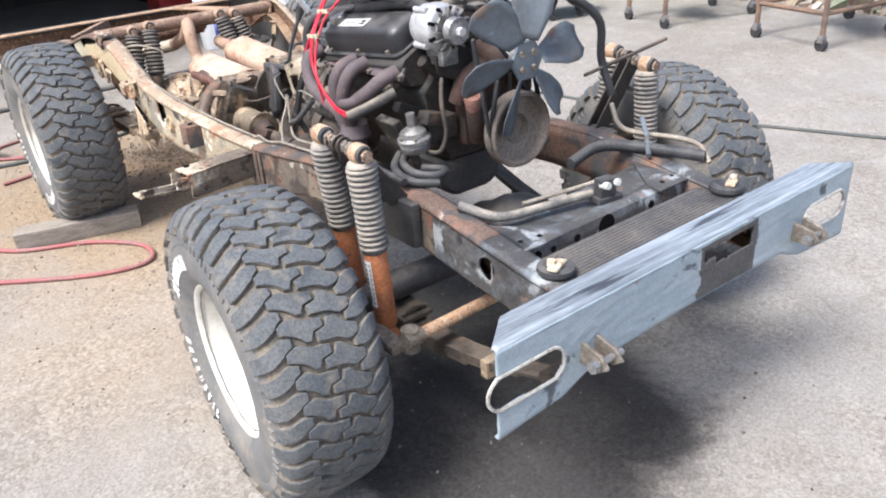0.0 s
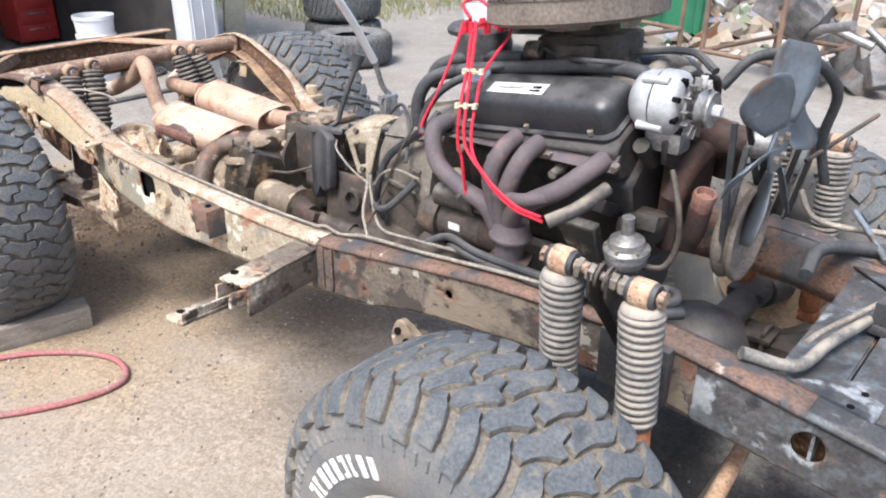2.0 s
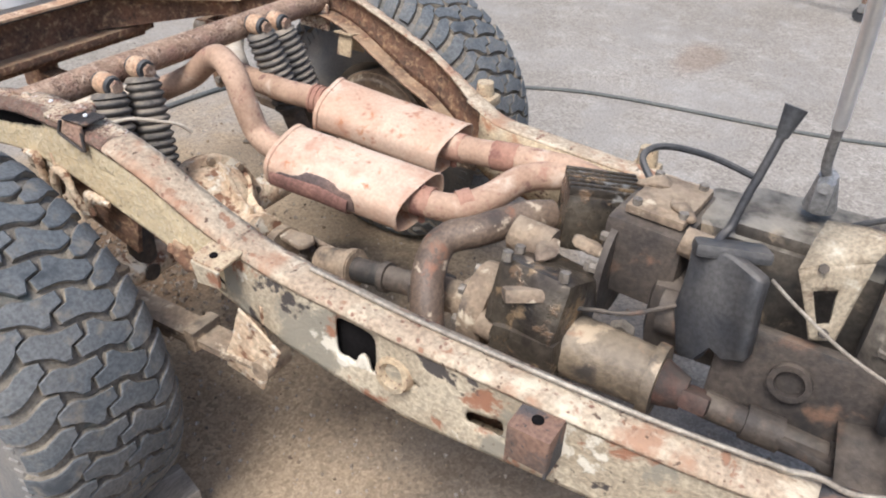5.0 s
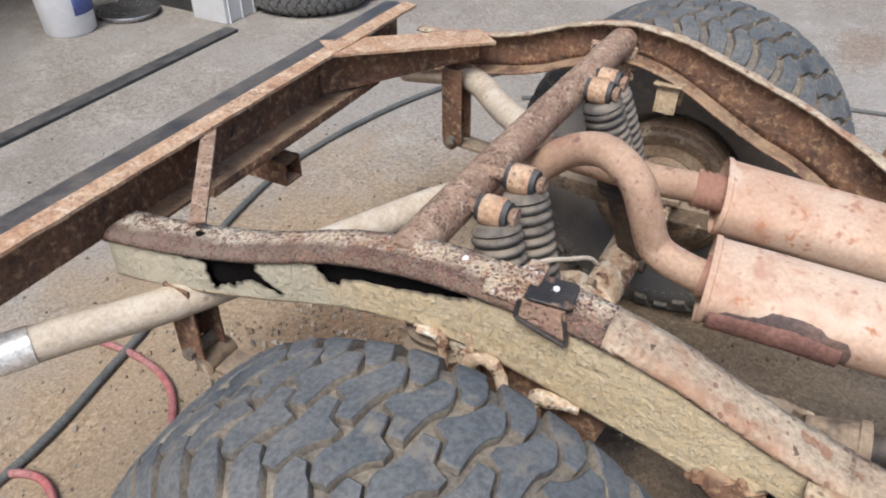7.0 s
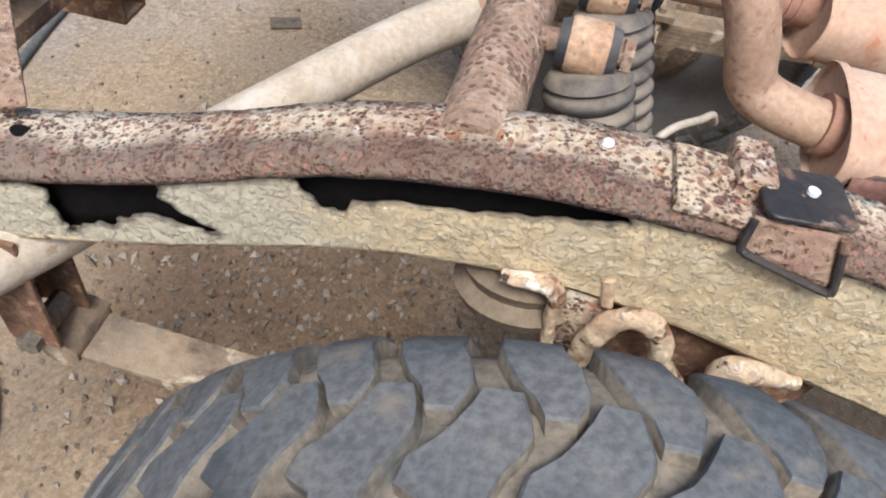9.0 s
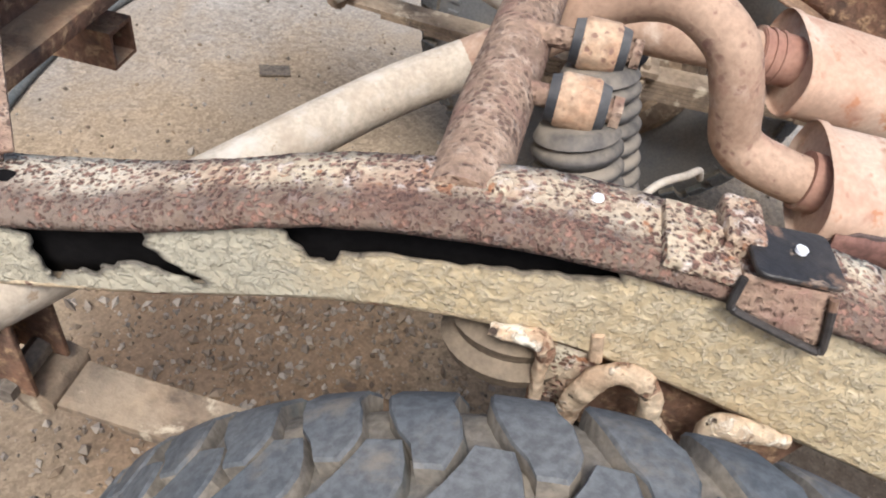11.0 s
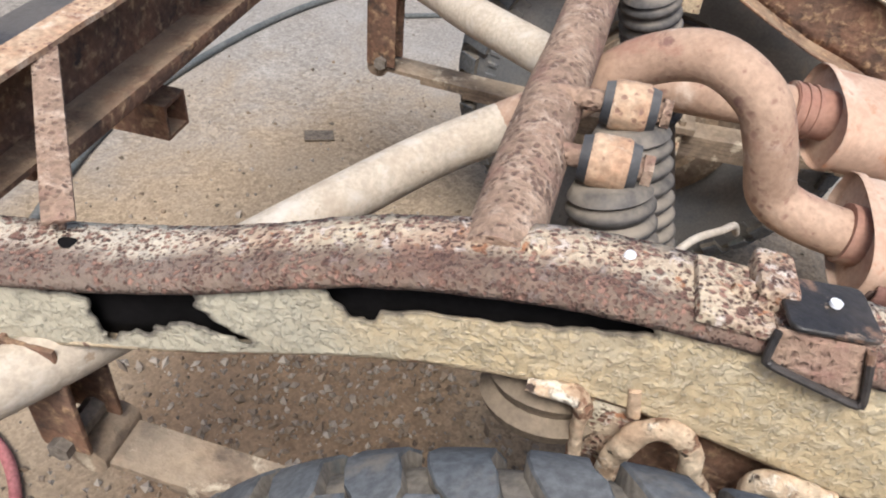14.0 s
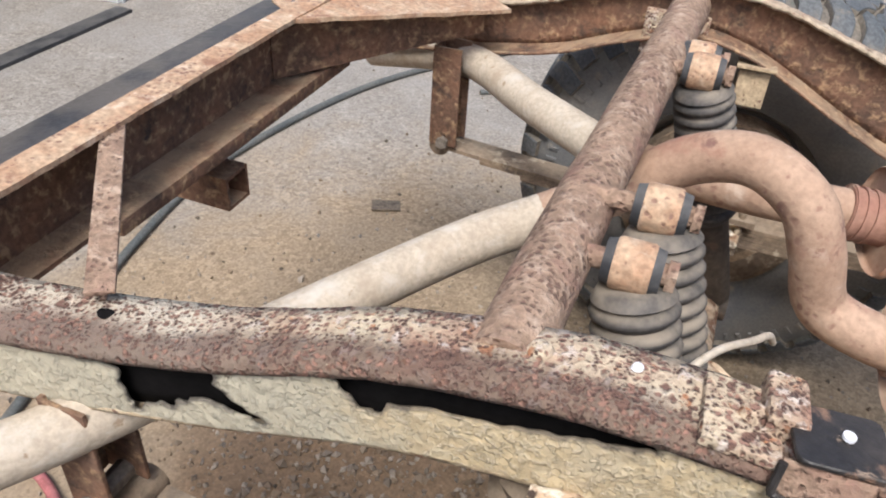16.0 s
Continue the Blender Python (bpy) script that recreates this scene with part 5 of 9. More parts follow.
# ---- wheels ----
TYRE_R = 0.419
PROFILE = [(0.0, 0.0, 0.0), (0.06, 0.06, 0.003), (0.105, 0.105, 0.010), (0.125, 0.123, 0.020), (0.145, 0.136, 0.036), (0.175, 0.145, 0.064), (0.21, 0.150, 0.098), (0.25, 0.1515, 0.138), (0.28, 0.146, 0.167), (0.31, 0.130, 0.195), (0.335, 0.115, 0.214)]


def tyre_point(u, s, lift):
    """Angle u and path s across the tread (from the centre line, over the shoulder, down the wall), lift above the carcass."""
    a = abs(s)
    x, drop = lerp_table(PROFILE, a)
    x2, drop2 = lerp_table(PROFILE, a + 0.004)
    nx, nr = (drop2 - drop), (x2 - x)
    l = math.hypot(nx, nr) or 1
    x, r = x + lift * nx / l, TYRE_R - 0.011 - drop + lift * nr / l
    return V(((x if s >= 0 else -x), r * math.cos(u), r * math.sin(u)))


LUG_PITCHES = 42
# blocks as rows of (path across the tread, start, end along the tread in pitches)
SHOULDER = [(0.170, -0.10, 0.58), (0.142, -0.12, 0.60), (0.120, -0.04, 0.68), (0.104, 0.10, 0.84), (0.090, 0.28, 0.94), (0.080, 0.46, 0.92), (0.066, 0.56, 0.86)]
SHORT = [(0.152, -0.06, 0.60), (0.136, -0.08, 0.62), (0.118, 0.00, 0.70), (0.104, 0.12, 0.86), (0.090, 0.30, 0.96), (0.080, 0.48, 0.94), (0.068, 0.58, 0.86)]
CENTRE = [(0.088, 0.58, 0.92), (0.074, 0.50, 1.02), (0.060, 0.38, 1.08), (0.050, 0.26, 1.04), (0.038, 0.02, 0.90), (0.024, -0.02, 0.82), (0.014, 0.30, 0.80), (-0.012, 0.40, 0.76)]


def wheel_mesh():
    bm = B()
    seg = 108
    prof = [s for s in (-0.335, -0.31, -0.28, -0.25, -0.21, -0.175, -0.145, -0.125, -0.105, -0.06, 0, 0.06, 0.105, 0.125, 0.145, 0.175, 0.21, 0.25, 0.28, 0.31, 0.335)]
    rings = [[bm.verts.new(tyre_point(2 * math.pi * k / seg, s, 0.0)) for k in range(seg)] for s in prof]
    for i, (a, b) in enumerate(zip(rings, rings[1:])):
        for k in range(seg):
            f = bm.faces.new((a[k], a[(k + 1) % seg], b[(k + 1) % seg], b[k]))
            f.material_index = 1 if abs(prof[i] + prof[i + 1]) / 2 < 0.15 else 2

    def lug(rows, base, mirror, top=0.013):
        p = 2 * math.pi / LUG_PITCHES
        sg = -1 if mirror else 1
        cu = sum(u + v for _, u, v in rows) / (2 * len(rows))
        cs = sum(q[0] for q in rows) / len(rows)

        def level(shrink, lift):
            out = []
            for s, u, v in rows:
                s2 = s + shrink * (cs - s) * 0.6
                out.append([bm.verts.new(tyre_point(base + p * sg * w, sg * s2, lift)) for w in (u + shrink * (cu - u), (u + v) / 2, v + shrink * (cu - v))])
            return out

        def rim(g):
            return [r[0] for r in g] + [g[-1][1]] + [r[2] for r in g[::-1]] + [g[0][1]]

        lo, hi, tp = rim(level(0.0, -0.002)), rim(level(0.06, top - 0.0022)), level(0.13, top)
        n = len(lo)
        for r1, r2, mi in ((lo, hi, 1), (hi, rim(tp), 0)):
            for k in range(n):
                bm.faces.new((r1[k], r1[(k + 1) % n], r2[(k + 1) % n], r2[k])).material_index = mi
        for r1, r2 in zip(tp, tp[1:]):
            for k in (0, 1):
                bm.faces.new((r1[k], r1[k + 1], r2[k + 1], r2[k]))

    p = 2 * math.pi / LUG_PITCHES
    for k in range(LUG_PITCHES):
        lug(SHOULDER if k % 2 else SHORT, k * p, False)
        lug(SHORT if k % 2 else SHOULDER, (k + 0.58) * p, True)
        lug(CENTRE, (k + 0.45) * p, False)
        lug(CENTRE, (k + 0.13) * p, True)
    for v in bm.verts:  # worn, uneven blocks
        v.co += 0.0016 * noise.noise_vector(v.co * 34)
    # ribs moulded down the outer wall
    for k in range(LUG_PITCHES * 2):
        for sg in (-1, 1):
            a = k * p / 2
            vs = [tyre_point(a + da, sg * s, h) for da, s, h in ((0, 0.172, 0.0), (0.028, 0.172, 0.0), (0.028, 0.196, 0.0), (0, 0.196, 0.0))]
            ws = [tyre_point(a + da, sg * s, 0.0035) for da, s in ((0.004, 0.174), (0.024, 0.174), (0.024, 0.194), (0.004, 0.194))]
            va, wa = [bm.verts.new(q) for q in vs], [bm.verts.new(q) for q in ws]
            for i in range(4):
                bm.faces.new((va[i], va[(i + 1) % 4], wa[(i + 1) % 4], wa[i])).material_index = 2
            bm.faces.new(wa).material_index = 2
    return bm


def wheel():
    """A wheel round the origin with its axle along x and its outer face towards +x."""
    w = thing("wheel", "mud-terrain tyre with white letters on a white steel rim", "wheel", group="wheels of the truck")
    ty = part("tyre", wheel_mesh(), ["lug", "groove", "sidewall"], w, "worn grey mud-terrain tyre, tan dust in its grooves", smooth=28)
    side = pose(0, 0, 0, 0, 90, 0)
    bm = B()
    seg = 64
    lathe(bm, [(0.205, 0.112), (0.214, 0.122), (0.211, 0.129), (0.203, 0.127), (0.196, 0.115), (0.190, 0.085), (0.178, 0.060), (0.172, -0.02), (0.178, -0.07), (0.195, -0.10), (0.206, -0.118), (0.200, -0.118), (0.168, -0.06), (0.164, 0.0), (0.17, 0.06), (0.186, 0.10)], side, seg, closed=True)
    rim = part("rim", bm, "rimwhite", w, "white painted steel rim", smooth=50)
    bm = B()
    lathe(bm, [(0.172, 0.012), (0.155, 0.026), (0.135, 0.040), (0.105, 0.046), (0.085, 0.030), (0.056, 0.024), (0.052, 0.040), (0.0, 0.040), (0.0, 0.030), (0.05, 0.012), (0.10, 0.030), (0.15, 0.010), (0.17, 0.0)], side, 64)
    part("wheel_disc", bm, "rimwhite", rim, smooth=50)
    # near-black slabs paint the shade of the vent openings
    for k in range(16):
        bm = B()
        a = 2 * math.pi * k / 16
        m = pose(0, 0, 0, math.degrees(a), 0, 0) @ pose(0.034, 0.0, 0.145, 0, 48, 0)
        bmesh.ops.create_cube(bm, size=1, matrix=m @ Matrix.Diagonal((0.026, 0.020, 0.006, 1)))
        part("vent_slot", bm, "ink", rim, smooth=0)
    for k in range(6):
        a = 2 * math.pi * (k + 0.3) / 6
        c = V((0, 0.070 * math.cos(a), 0.070 * math.sin(a)))
        part("lug_nut", hexnut(B(), c + V((0.022, 0, 0)), c + V((0.044, 0, 0)), 0.012), "steel", rim, smooth=0)
    bm = B()
    rod(bm, (0.02, 0, 0), (0.062, 0, 0), 0.036, 0.032, seg=24)
    rod(bm, (0.062, 0, 0), (0.072, 0, 0), 0.026, 0.02, seg=24)
    part("hub", bm, "steel", w, "dull steel locking hub", smooth=50)
    # raised white lettering, as plain bars, on two arcs of the outer wall
    for start in (1.9, 3.35):
        bm = B()
        for k in range(9):
            a0 = start + k * 0.105
            for da, s0, s1, wd in ((0.0, 0.222, 0.262, 0.016), (0.034, 0.222, 0.262, 0.016), (0.016, 0.222, 0.232, 0.030), (0.016, 0.253, 0.262, 0.030)):
                if (k * 7 + int(da * 100)) % 5 == 4:
                    continue
                q = [tyre_point(a0 + da + e, s, 0.0025) for e, s in ((0, s0), (wd, s0), (wd, s1), (0, s1))]
                bm.faces.new([bm.verts.new(c) for c in q])
        part("white_lettering", bm, "whiteletter", ty, "raised white sidewall lettering", smooth=0, solid=0.003)
    bm = B()
    rod(bm, (-0.06, 0, 0), (-0.11, 0, 0), 0.16, 0.155, seg=36)
    rod(bm, (-0.11, 0, 0), (-0.135, 0, 0), 0.168, 0.168, seg=36)
    lathe(bm, [(0.0, 0.155), (0.075, 0.155), (0.085, 0.14), (0.15, 0.136)], pose(0, 0, 0, 0, -90, 0), 36)
    part("brake_drum", bm, "drum", w, "rust and dust covered brake drum back plate", smooth=40)
    return w


_w = wheel()
_w.matrix_basis = pose(-FRONT_X, 0.04, 0.409, 0, 0, 180 + STEER)
copy_thing(_w, pose(FRONT_X, 0.04, 0.409, 40, 0, STEER))
_rear = Matrix.Scale(1.045, 4)
copy_thing(_w, pose(-REAR_X, REAR_Y, 0.43, 0, 0, 180) @ pose(0, 0, 0, 75, 0, 0) @ _rear)
copy_thing(_w, pose(REAR_X, REAR_Y, 0.43, 10, 0, 0) @ _rear)


# ---- axles, springs and steering ----
def axle(y, front):
    name = "front_axle" if front else "rear_axle"
    ax = thing(name, "dark oily front axle with round differential" if front else "dust-caked rear axle with round differential", "axle", (0, y, 0.41))
    mat = "black" if front else "crust"
    bm = B()
    rod(bm, (-0.68, y, 0.425), (0.68, y, 0.425), 0.043, seg=20)
    for s in (-1, 1):
        rod(bm, (s * 0.56, y, 0.41), (s * 0.68, y, 0.41), 0.055, 0.085, seg=20)
        box(bm, (s * 0.47, y, 0.445), (0.07, 0.11, 0.03), bevel=0.006)
    rough_up(bm, 0.002, 25)
    part("axle_tube", bm, mat, ax)
    if front:
        dx = 0.10
        bm = B()
        lathe(bm, [(0.0, -0.125), (0.07, -0.12), (0.115, -0.09), (0.135, -0.05), (0.135, 0.02), (0.12, 0.07), (0.08, 0.13), (0.055, 0.20), (0.0, 0.2)], pose(dx, y, 0.42, -90, 0, 0), 28)
        rough_up(bm, 0.006, 16)
        part("differential", bm, mat, ax, "oily round differential housing")
        return ax
    # the nose points forward and slightly down towards the driveshaft
    o, d = V((-0.115, y + 0.02, 0.445)), V((0.07, 0.34, -0.045)).normalized()
    m = Matrix.Translation(o) @ d.to_track_quat("Z", "X").to_matrix().to_4x4()
    bm = B()
    lathe(bm, [(0.0, 0.125), (0.05, 0.122), (0.095, 0.100), (0.122, 0.062), (0.128, 0.02), (0.132, -0.02), (0.120, -0.060), (0.092, -0.092), (0.066, -0.115), (0.053, -0.15), (0.048, -0.22), (0.064, -0.228), (0.066, -0.25), (0.040, -0.255), (0.0, -0.255)], m, 40)
    bmesh.ops.subdivide_edges(bm, edges=bm.edges, cuts=1, use_grid_fill=True)
    rough_up(bm, 0.007, 22)
    df = part("differential", bm, mat, ax, "dust-crusted round differential housing")
    bm = B()
    lathe(bm, [(0.125, 0.016), (0.152, 0.014), (0.156, 0.002), (0.152, -0.012), (0.125, -0.014)], m, 40, closed=True)
    rough_up(bm, 0.003, 30)
    part("cover_flange", bm, mat, df)
    for k in range(10):
        a = 2 * math.pi * (k + 0.3) / 10
        c = V((0.141 * math.cos(a), 0.141 * math.sin(a), 0))
        part("cover_bolt", hexnut(B(), m @ (c + V((0, 0, -0.026))), m @ (c + V((0, 0, 0.026))), 0.011), "casetan", df, smooth=0)
    for k in range(9):
        a = 2 * math.pi * (k + 0.5) / 9
        c, t = V((math.cos(a), math.sin(a), 0)), V((-math.sin(a), math.cos(a), 0))
        bm = B()
        strip(bm, [(m @ (c * (r - 0.012) + V((0, 0, h))), m @ (c * (r + 0.012) + V((0, 0, h))), m.to_3x3() @ t) for r, h in ((0.128, -0.02), (0.122, -0.05), (0.102, -0.085), (0.078, -0.115), (0.060, -0.155), (0.054, -0.20))], 0.012)
        rough_up(bm, 0.003, 30)
        part("rib", bm, mat, df)
    for s in (-1, 1):
        bm = B()
        lathe(bm, [(0.05, 0.0), (0.10, -0.004), (0.135, 0.006), (0.150, -0.008), (0.172, -0.010), (0.178, 0.002), (0.190, 0.004), (0.196, 0.020), (0.190, 0.030), (0.05, 0.030)], pose(s * 0.600, y, 0.41, 0, s * 90, 0), 44, closed=True)
        part("backing_plate", rough_up(bm, 0.0012, 25), "casetan", ax, "tan dusty brake backing plate")
    return ax


axle(0.04, True)
axle(REAR_Y, False)


def leaf_spring(x, y0, y1, mid, z_mid, z_end, leaves, label, mat="casetan"):
    sp = thing("leaf_spring", label, "leaf spring", (x, mid, z_mid), group="leaf springs of the truck")
    for k in range(leaves):
        f = 1.0 - 0.16 * k
        bm = B()
        pts = []
        for i in range(13):
            t = (i / 12 * 2 - 1) * f
            y = mid + (y1 - mid) * t if t > 0 else mid + (mid - y0) * t
            pts.append((y, z_mid + (z_end - z_mid) * t * t - 0.009 * k))
        strip(bm, [((x - 0.03, y, z), (x + 0.03, y, z), (0, 0, 1)) for y, z in pts], 0.008)
        part("leaf", bm, mat, sp)
    for y, z in ((y0, z_end), (y1, z_end)):
        bm = B()
        rod(bm, (x - 0.034, y, z), (x + 0.034, y, z), 0.022)
        part("spring_eye", bm, mat, sp)
    bm = B()
    for d in (-0.05, 0.05):
        for s in (-0.036, 0.036):
            rod(bm, (x + s, mid + d, z_mid - 0.06), (x + s, mid + d, z_mid + 0.035), 0.007)
        tube(bm, [(x - 0.036, mid + d, z_mid + 0.03), (x, mid + d, z_mid + 0.042), (x + 0.036, mid + d, z_mid + 0.03)], 0.007)
    box(bm, (x, mid, z_mid + 0.018), (0.10, 0.15, 0.014), bevel=0.003)
    part("u_bolt", bm, mat, sp)
    bm = B()
    box(bm, (x, y0 + 0.35 * (mid - y0), z_mid + 0.6 * (z_end - z_mid) * 0.42), (0.075, 0.028, 0.05), bevel=0.004)
    part("spring_clamp", bm, "casetan", sp, "dusty spring clamp")
    return sp


for _s in (-1, 1):
    leaf_spring(_s * 0.40, -0.62, 0.56, 0.0, 0.35, 0.47, 5, "grimy front leaf spring under the rail", "castiron")
    leaf_spring(_s * 0.485, 1.87, 2.98, REAR_Y, 0.47, 0.49, 5, "dusty rear leaf spring pack over the axle")

st = thing("steering_linkage", "rusty steering rods between the front wheels", "steering", (0, -0.2, 0.42))
bm = B()
tube(bm, [(-0.56, -0.215, 0.425), (-0.25, -0.20, 0.410), (0.3, -0.19, 0.41), (0.56, -0.20, 0.425)], 0.015)
part("tie_rod", bm, "castiron", st)
bm = B()
rod(bm, (-0.525, -0.235, 0.437), (-0.17, -0.20, 0.418), 0.017)
part("drag_link", bm, "copper", st, "orange rusty drag link")
bm = B()
rod(bm, (-0.56, -0.24, 0.437), (-0.50, -0.235, 0.437), 0.026, 0.02)
rod(bm, (-0.535, -0.23, 0.40), (-0.535, -0.23, 0.465), 0.024)
box(bm, (-0.575, -0.13, 0.425), (0.05, 0.22, 0.03), bevel=0.01)
part("rod_end", bm, "bolt", st, "dusty ball joint end")


# ---- shock absorbers ----
def shock(top, bottom, boot, boot_r, boot_mat, body_mat, ribs, label, sticker=False, eye_axis=(0, 1, 0), stub=(0, 0.07, 0)):
    top, bottom = V(top), V(bottom)
    sh = thing("shock_absorber", label, "shock absorber", tuple(bottom), group="shock absorbers of the truck")
    d = (bottom - top).normalized()
    length = (bottom - top).length
    m = Matrix.Translation(top) @ d.to_track_quat("Z", "Y").to_matrix().to_4x4()
    bm = B()
    prof = [(0.012, 0.018), (boot_r * 0.80, 0.020), (boot_r * 0.95, 0.030)]
    n = ribs
    for k in range(n):
        h0, h1 = 0.034 + (boot - 0.04) * k / n, 0.034 + (boot - 0.04) * (k + 1) / n
        swell = 1.0 + 0.05 * math.sin(3.0 * k / n + top.y * 40)
        for f, r in ((0.0, 0.80), (0.18, 0.92), (0.40, 1.0), (0.62, 0.99), (0.85, 0.86)):
            prof.append((boot_r * r * swell, h0 + (h1 - h0) * f))
    prof += [(boot_r * 0.82, boot), (boot_r * 0.70, boot + 0.004)]
    lathe(bm, prof, m, 24)
    bt = part("dust_boot", bm, boot_mat, sh, "corrugated rubber dust boot", smooth=60)
    bm = B()
    lathe(bm, [(boot_r * 0.68, boot - 0.02), (boot_r * 0.74, boot + 0.004), (boot_r * 0.74, length - 0.03), (boot_r * 0.5, length - 0.015), (0.0, length - 0.015)], m, 24)
    part("shock_body", bm, body_mat, sh)
    ex = V(eye_axis)
    bm = B()
    lathe(bm, [(0.012, -0.018), (0.024, -0.018), (0.0255, -0.015), (0.0255, 0.015), (0.024, 0.018), (0.012, 0.018)], Matrix.Translation(top) @ ex.to_track_quat("Z", "Y").to_matrix().to_4x4(), 22, closed=True)
    part("top_eye", bm, "copper", sh, "rusty orange top eye")
    for s in (-1, 1):
        part("bushing", rod(B(), top + ex * s * 0.0165, top + ex * s * 0.027, 0.0235, 0.021, seg=18), "rubber", sh)
    bm = B()
    sv = V(stub)
    rod(bm, top - sv.normalized() * 0.038, top + sv, 0.011)
    hexnut(bm, top - sv.normalized() * 0.031, top - sv.normalized() * 0.040, 0.016)
    part("mount_bolt", bm, "tube_rust", sh)
    bm = B()
    rod(bm, bottom - ex * 0.025, bottom + ex * 0.025, 0.022)
    part("bottom_eye", bm, body_mat, sh)
    if sticker:  # white label with a maker's name drawn as bars
        q = m @ pose(0, 0, 0, 0, 0, sticker)
        r = boot_r * 0.74
        bm = B()
        n = 8
        rows = [[bm.verts.new(q @ V(((r + 0.0012) * math.cos(a), (r + 0.0012) * math.sin(a), h))) for a in (-0.55 + 1.1 * k / n for k in range(n + 1))] for h in (boot + 0.02, boot + 0.155)]
        for k in range(n):
            bm.faces.new((rows[0][k], rows[0][k + 1], rows[1][k + 1], rows[1][k]))
        lb = part("sticker", bm, "bucket", sh, "white sticker with black bars", smooth=60)
        bm = B()
        for k in range(9):
            h0 = boot + 0.028 + 0.0135 * k
            for a0, a1 in ((-0.42, 0.12),):
                vs = [q @ V(((r + 0.002) * math.cos(a), (r + 0.002) * math.sin(a), h)) for a, h in ((a0, h0), (a1, h0), (a1, h0 + 0.009), (a0, h0 + 0.009))]
                bm.faces.new([bm.verts.new(v) for v in vs])
        part("print_bar", bm, "ink", lb, smooth=0)
    return sh


for _s in (-1, 1):
    _mat = "boot"
    shock((_s * 0.538, -0.088, 0.906), (_s * 0.53, -0.115, 0.40), 0.262, 0.040, _mat, "orange", 15, "orange shock absorber in a grey dust boot", sticker=200 if _s < 0 else False, stub=(0, 0.055, 0))
    shock((_s * 0.552, 0.062, 0.924), (_s * 0.50, 0.075, 0.40), 0.270, 0.040, _mat, "orange", 15, "orange shock absorber in a grey dust boot", stub=(0, -0.055, 0))
    shock((_s * 0.278, 2.515, 0.838), (_s * 0.36, 2.40, 0.42), 0.235, 0.043, "boot_dark", "castiron", 10, "rear shock absorber in a dark ribbed boot", stub=(0, 0.075, 0))
    shock((_s * 0.192, 2.505, 0.852), (_s * 0.26, 2.39, 0.42), 0.25, 0.043, "boot_dark", "castiron", 11, "rear shock absorber in a dark ribbed boot", stub=(0, 0.085, 0))

for _s in (-1, 1):  # front shock towers
    tw = thing("shock_tower", "rusty bracket tower holding two shock absorbers", "bracket", (_s * 0.40, -0.02, 0.72), group="front shock towers")
    p0, p1 = V((_s * 0.539, -0.062, 0.908)), V((_s * 0.551, 0.036, 0.921))
    part("cross_bolt", rod(B(), p0, p1, 0.0085), "bolt", tw, "pale rusty cross bolt between the shock eyes")
    d = (p1 - p0).normalized()
    for f, w, r in ((0.04, 0.010, 0.019), (0.20, 0.012, 0.016), (0.62, 0.014, 0.017), (0.86, 0.010, 0.020)):
        c = p0.lerp(p1, f)
        part("nut", hexnut(B(), c, c + d * w, r), "bolt", tw, smooth=0)
    for f in (0.36, 0.52):
        c = p0.lerp(p1, f)
        part("washer", rod(B(), c, c + d * 0.005, 0.023, seg=20), "castiron", tw)
    for y in (-0.030, 0.004):
        bm = prism(B(), [(-0.016, 0.012), (0.02, 0.016), (0.19, -0.20), (0.12, -0.20), (-0.014, -0.03)], 0.006, framed((_s * 0.548, y, 0.912), (-_s, 0, 0), (0, 0, 1)), 0.001)
        part("tower_plate", rough_up(bm, 0.001, 30), "grime", tw)
    part("tower_foot", box(B(), (_s * 0.392, -0.022, 0.66), (0.03, 0.15, 0.13), bevel=0.01), "black", tw)


# ---- exhaust ----
def muffler(a, b, wide, high, roll, label):
    mf = thing("muffler", label, "muffler", tuple((V(a) + V(b)) / 2), group="mufflers")
    a, b = V(a), V(b)
    d = (b - a).normalized()
    up = V((0, 0, 1))
    u = (up - d * up.dot(d)).normalized()
    w = d.cross(u)
    c, s = math.cos(radians(roll)), math.sin(radians(roll))
    u, w = c * u + s * w, c * w - s * u
    seg = 44

    def ring(bm, p, k, skew=0.0):
        out = []
        for i in range(seg):
            t = 2 * math.pi * i / seg
            e = 0.72
            x = math.copysign(abs(math.cos(t)) ** e, math.cos(t)) * wide * k
            y = math.copysign(abs(math.sin(t)) ** e, math.sin(t)) * high * k
            out.append(bm.verts.new(p + w * x + u * y - d * skew * x / wide))
        return out

    bm = B()
    l = (b - a).length
    rs = [ring(bm, a + d * h * l, k, 0.018 if h < 0.2 else 0.0) for h, k in ((0.15, 0.95), (0.0, 0.97), (-0.002, 1.0), (0.004, 1.025), (0.022, 1.025), (0.027, 1.0), (0.25, 1.0), (0.5, 1.0), (0.75, 1.0), (0.966, 1.0), (0.97, 1.05), (0.994, 1.05), (1.0, 1.03))]
    for r1, r2 in zip(rs, rs[1:]):
        for i in range(seg):
            bm.faces.new((r1[i], r1[(i + 1) % seg], r2[(i + 1) % seg], r2[i]))
    rough_up(bm, 0.0015, 12)
    part("shell", bm, "muffler", mf, smooth=50)
    for p, skew in ((a + d * 0.045, 0.018), (b - d * 0.012, 0.0)):
        bm = B()
        bm.faces.new(ring(bm, p, 1.0 if not skew else 0.96, skew))
        part("end_cap", bm, "muffler", mf, smooth=0)
    return mf, d, u, w


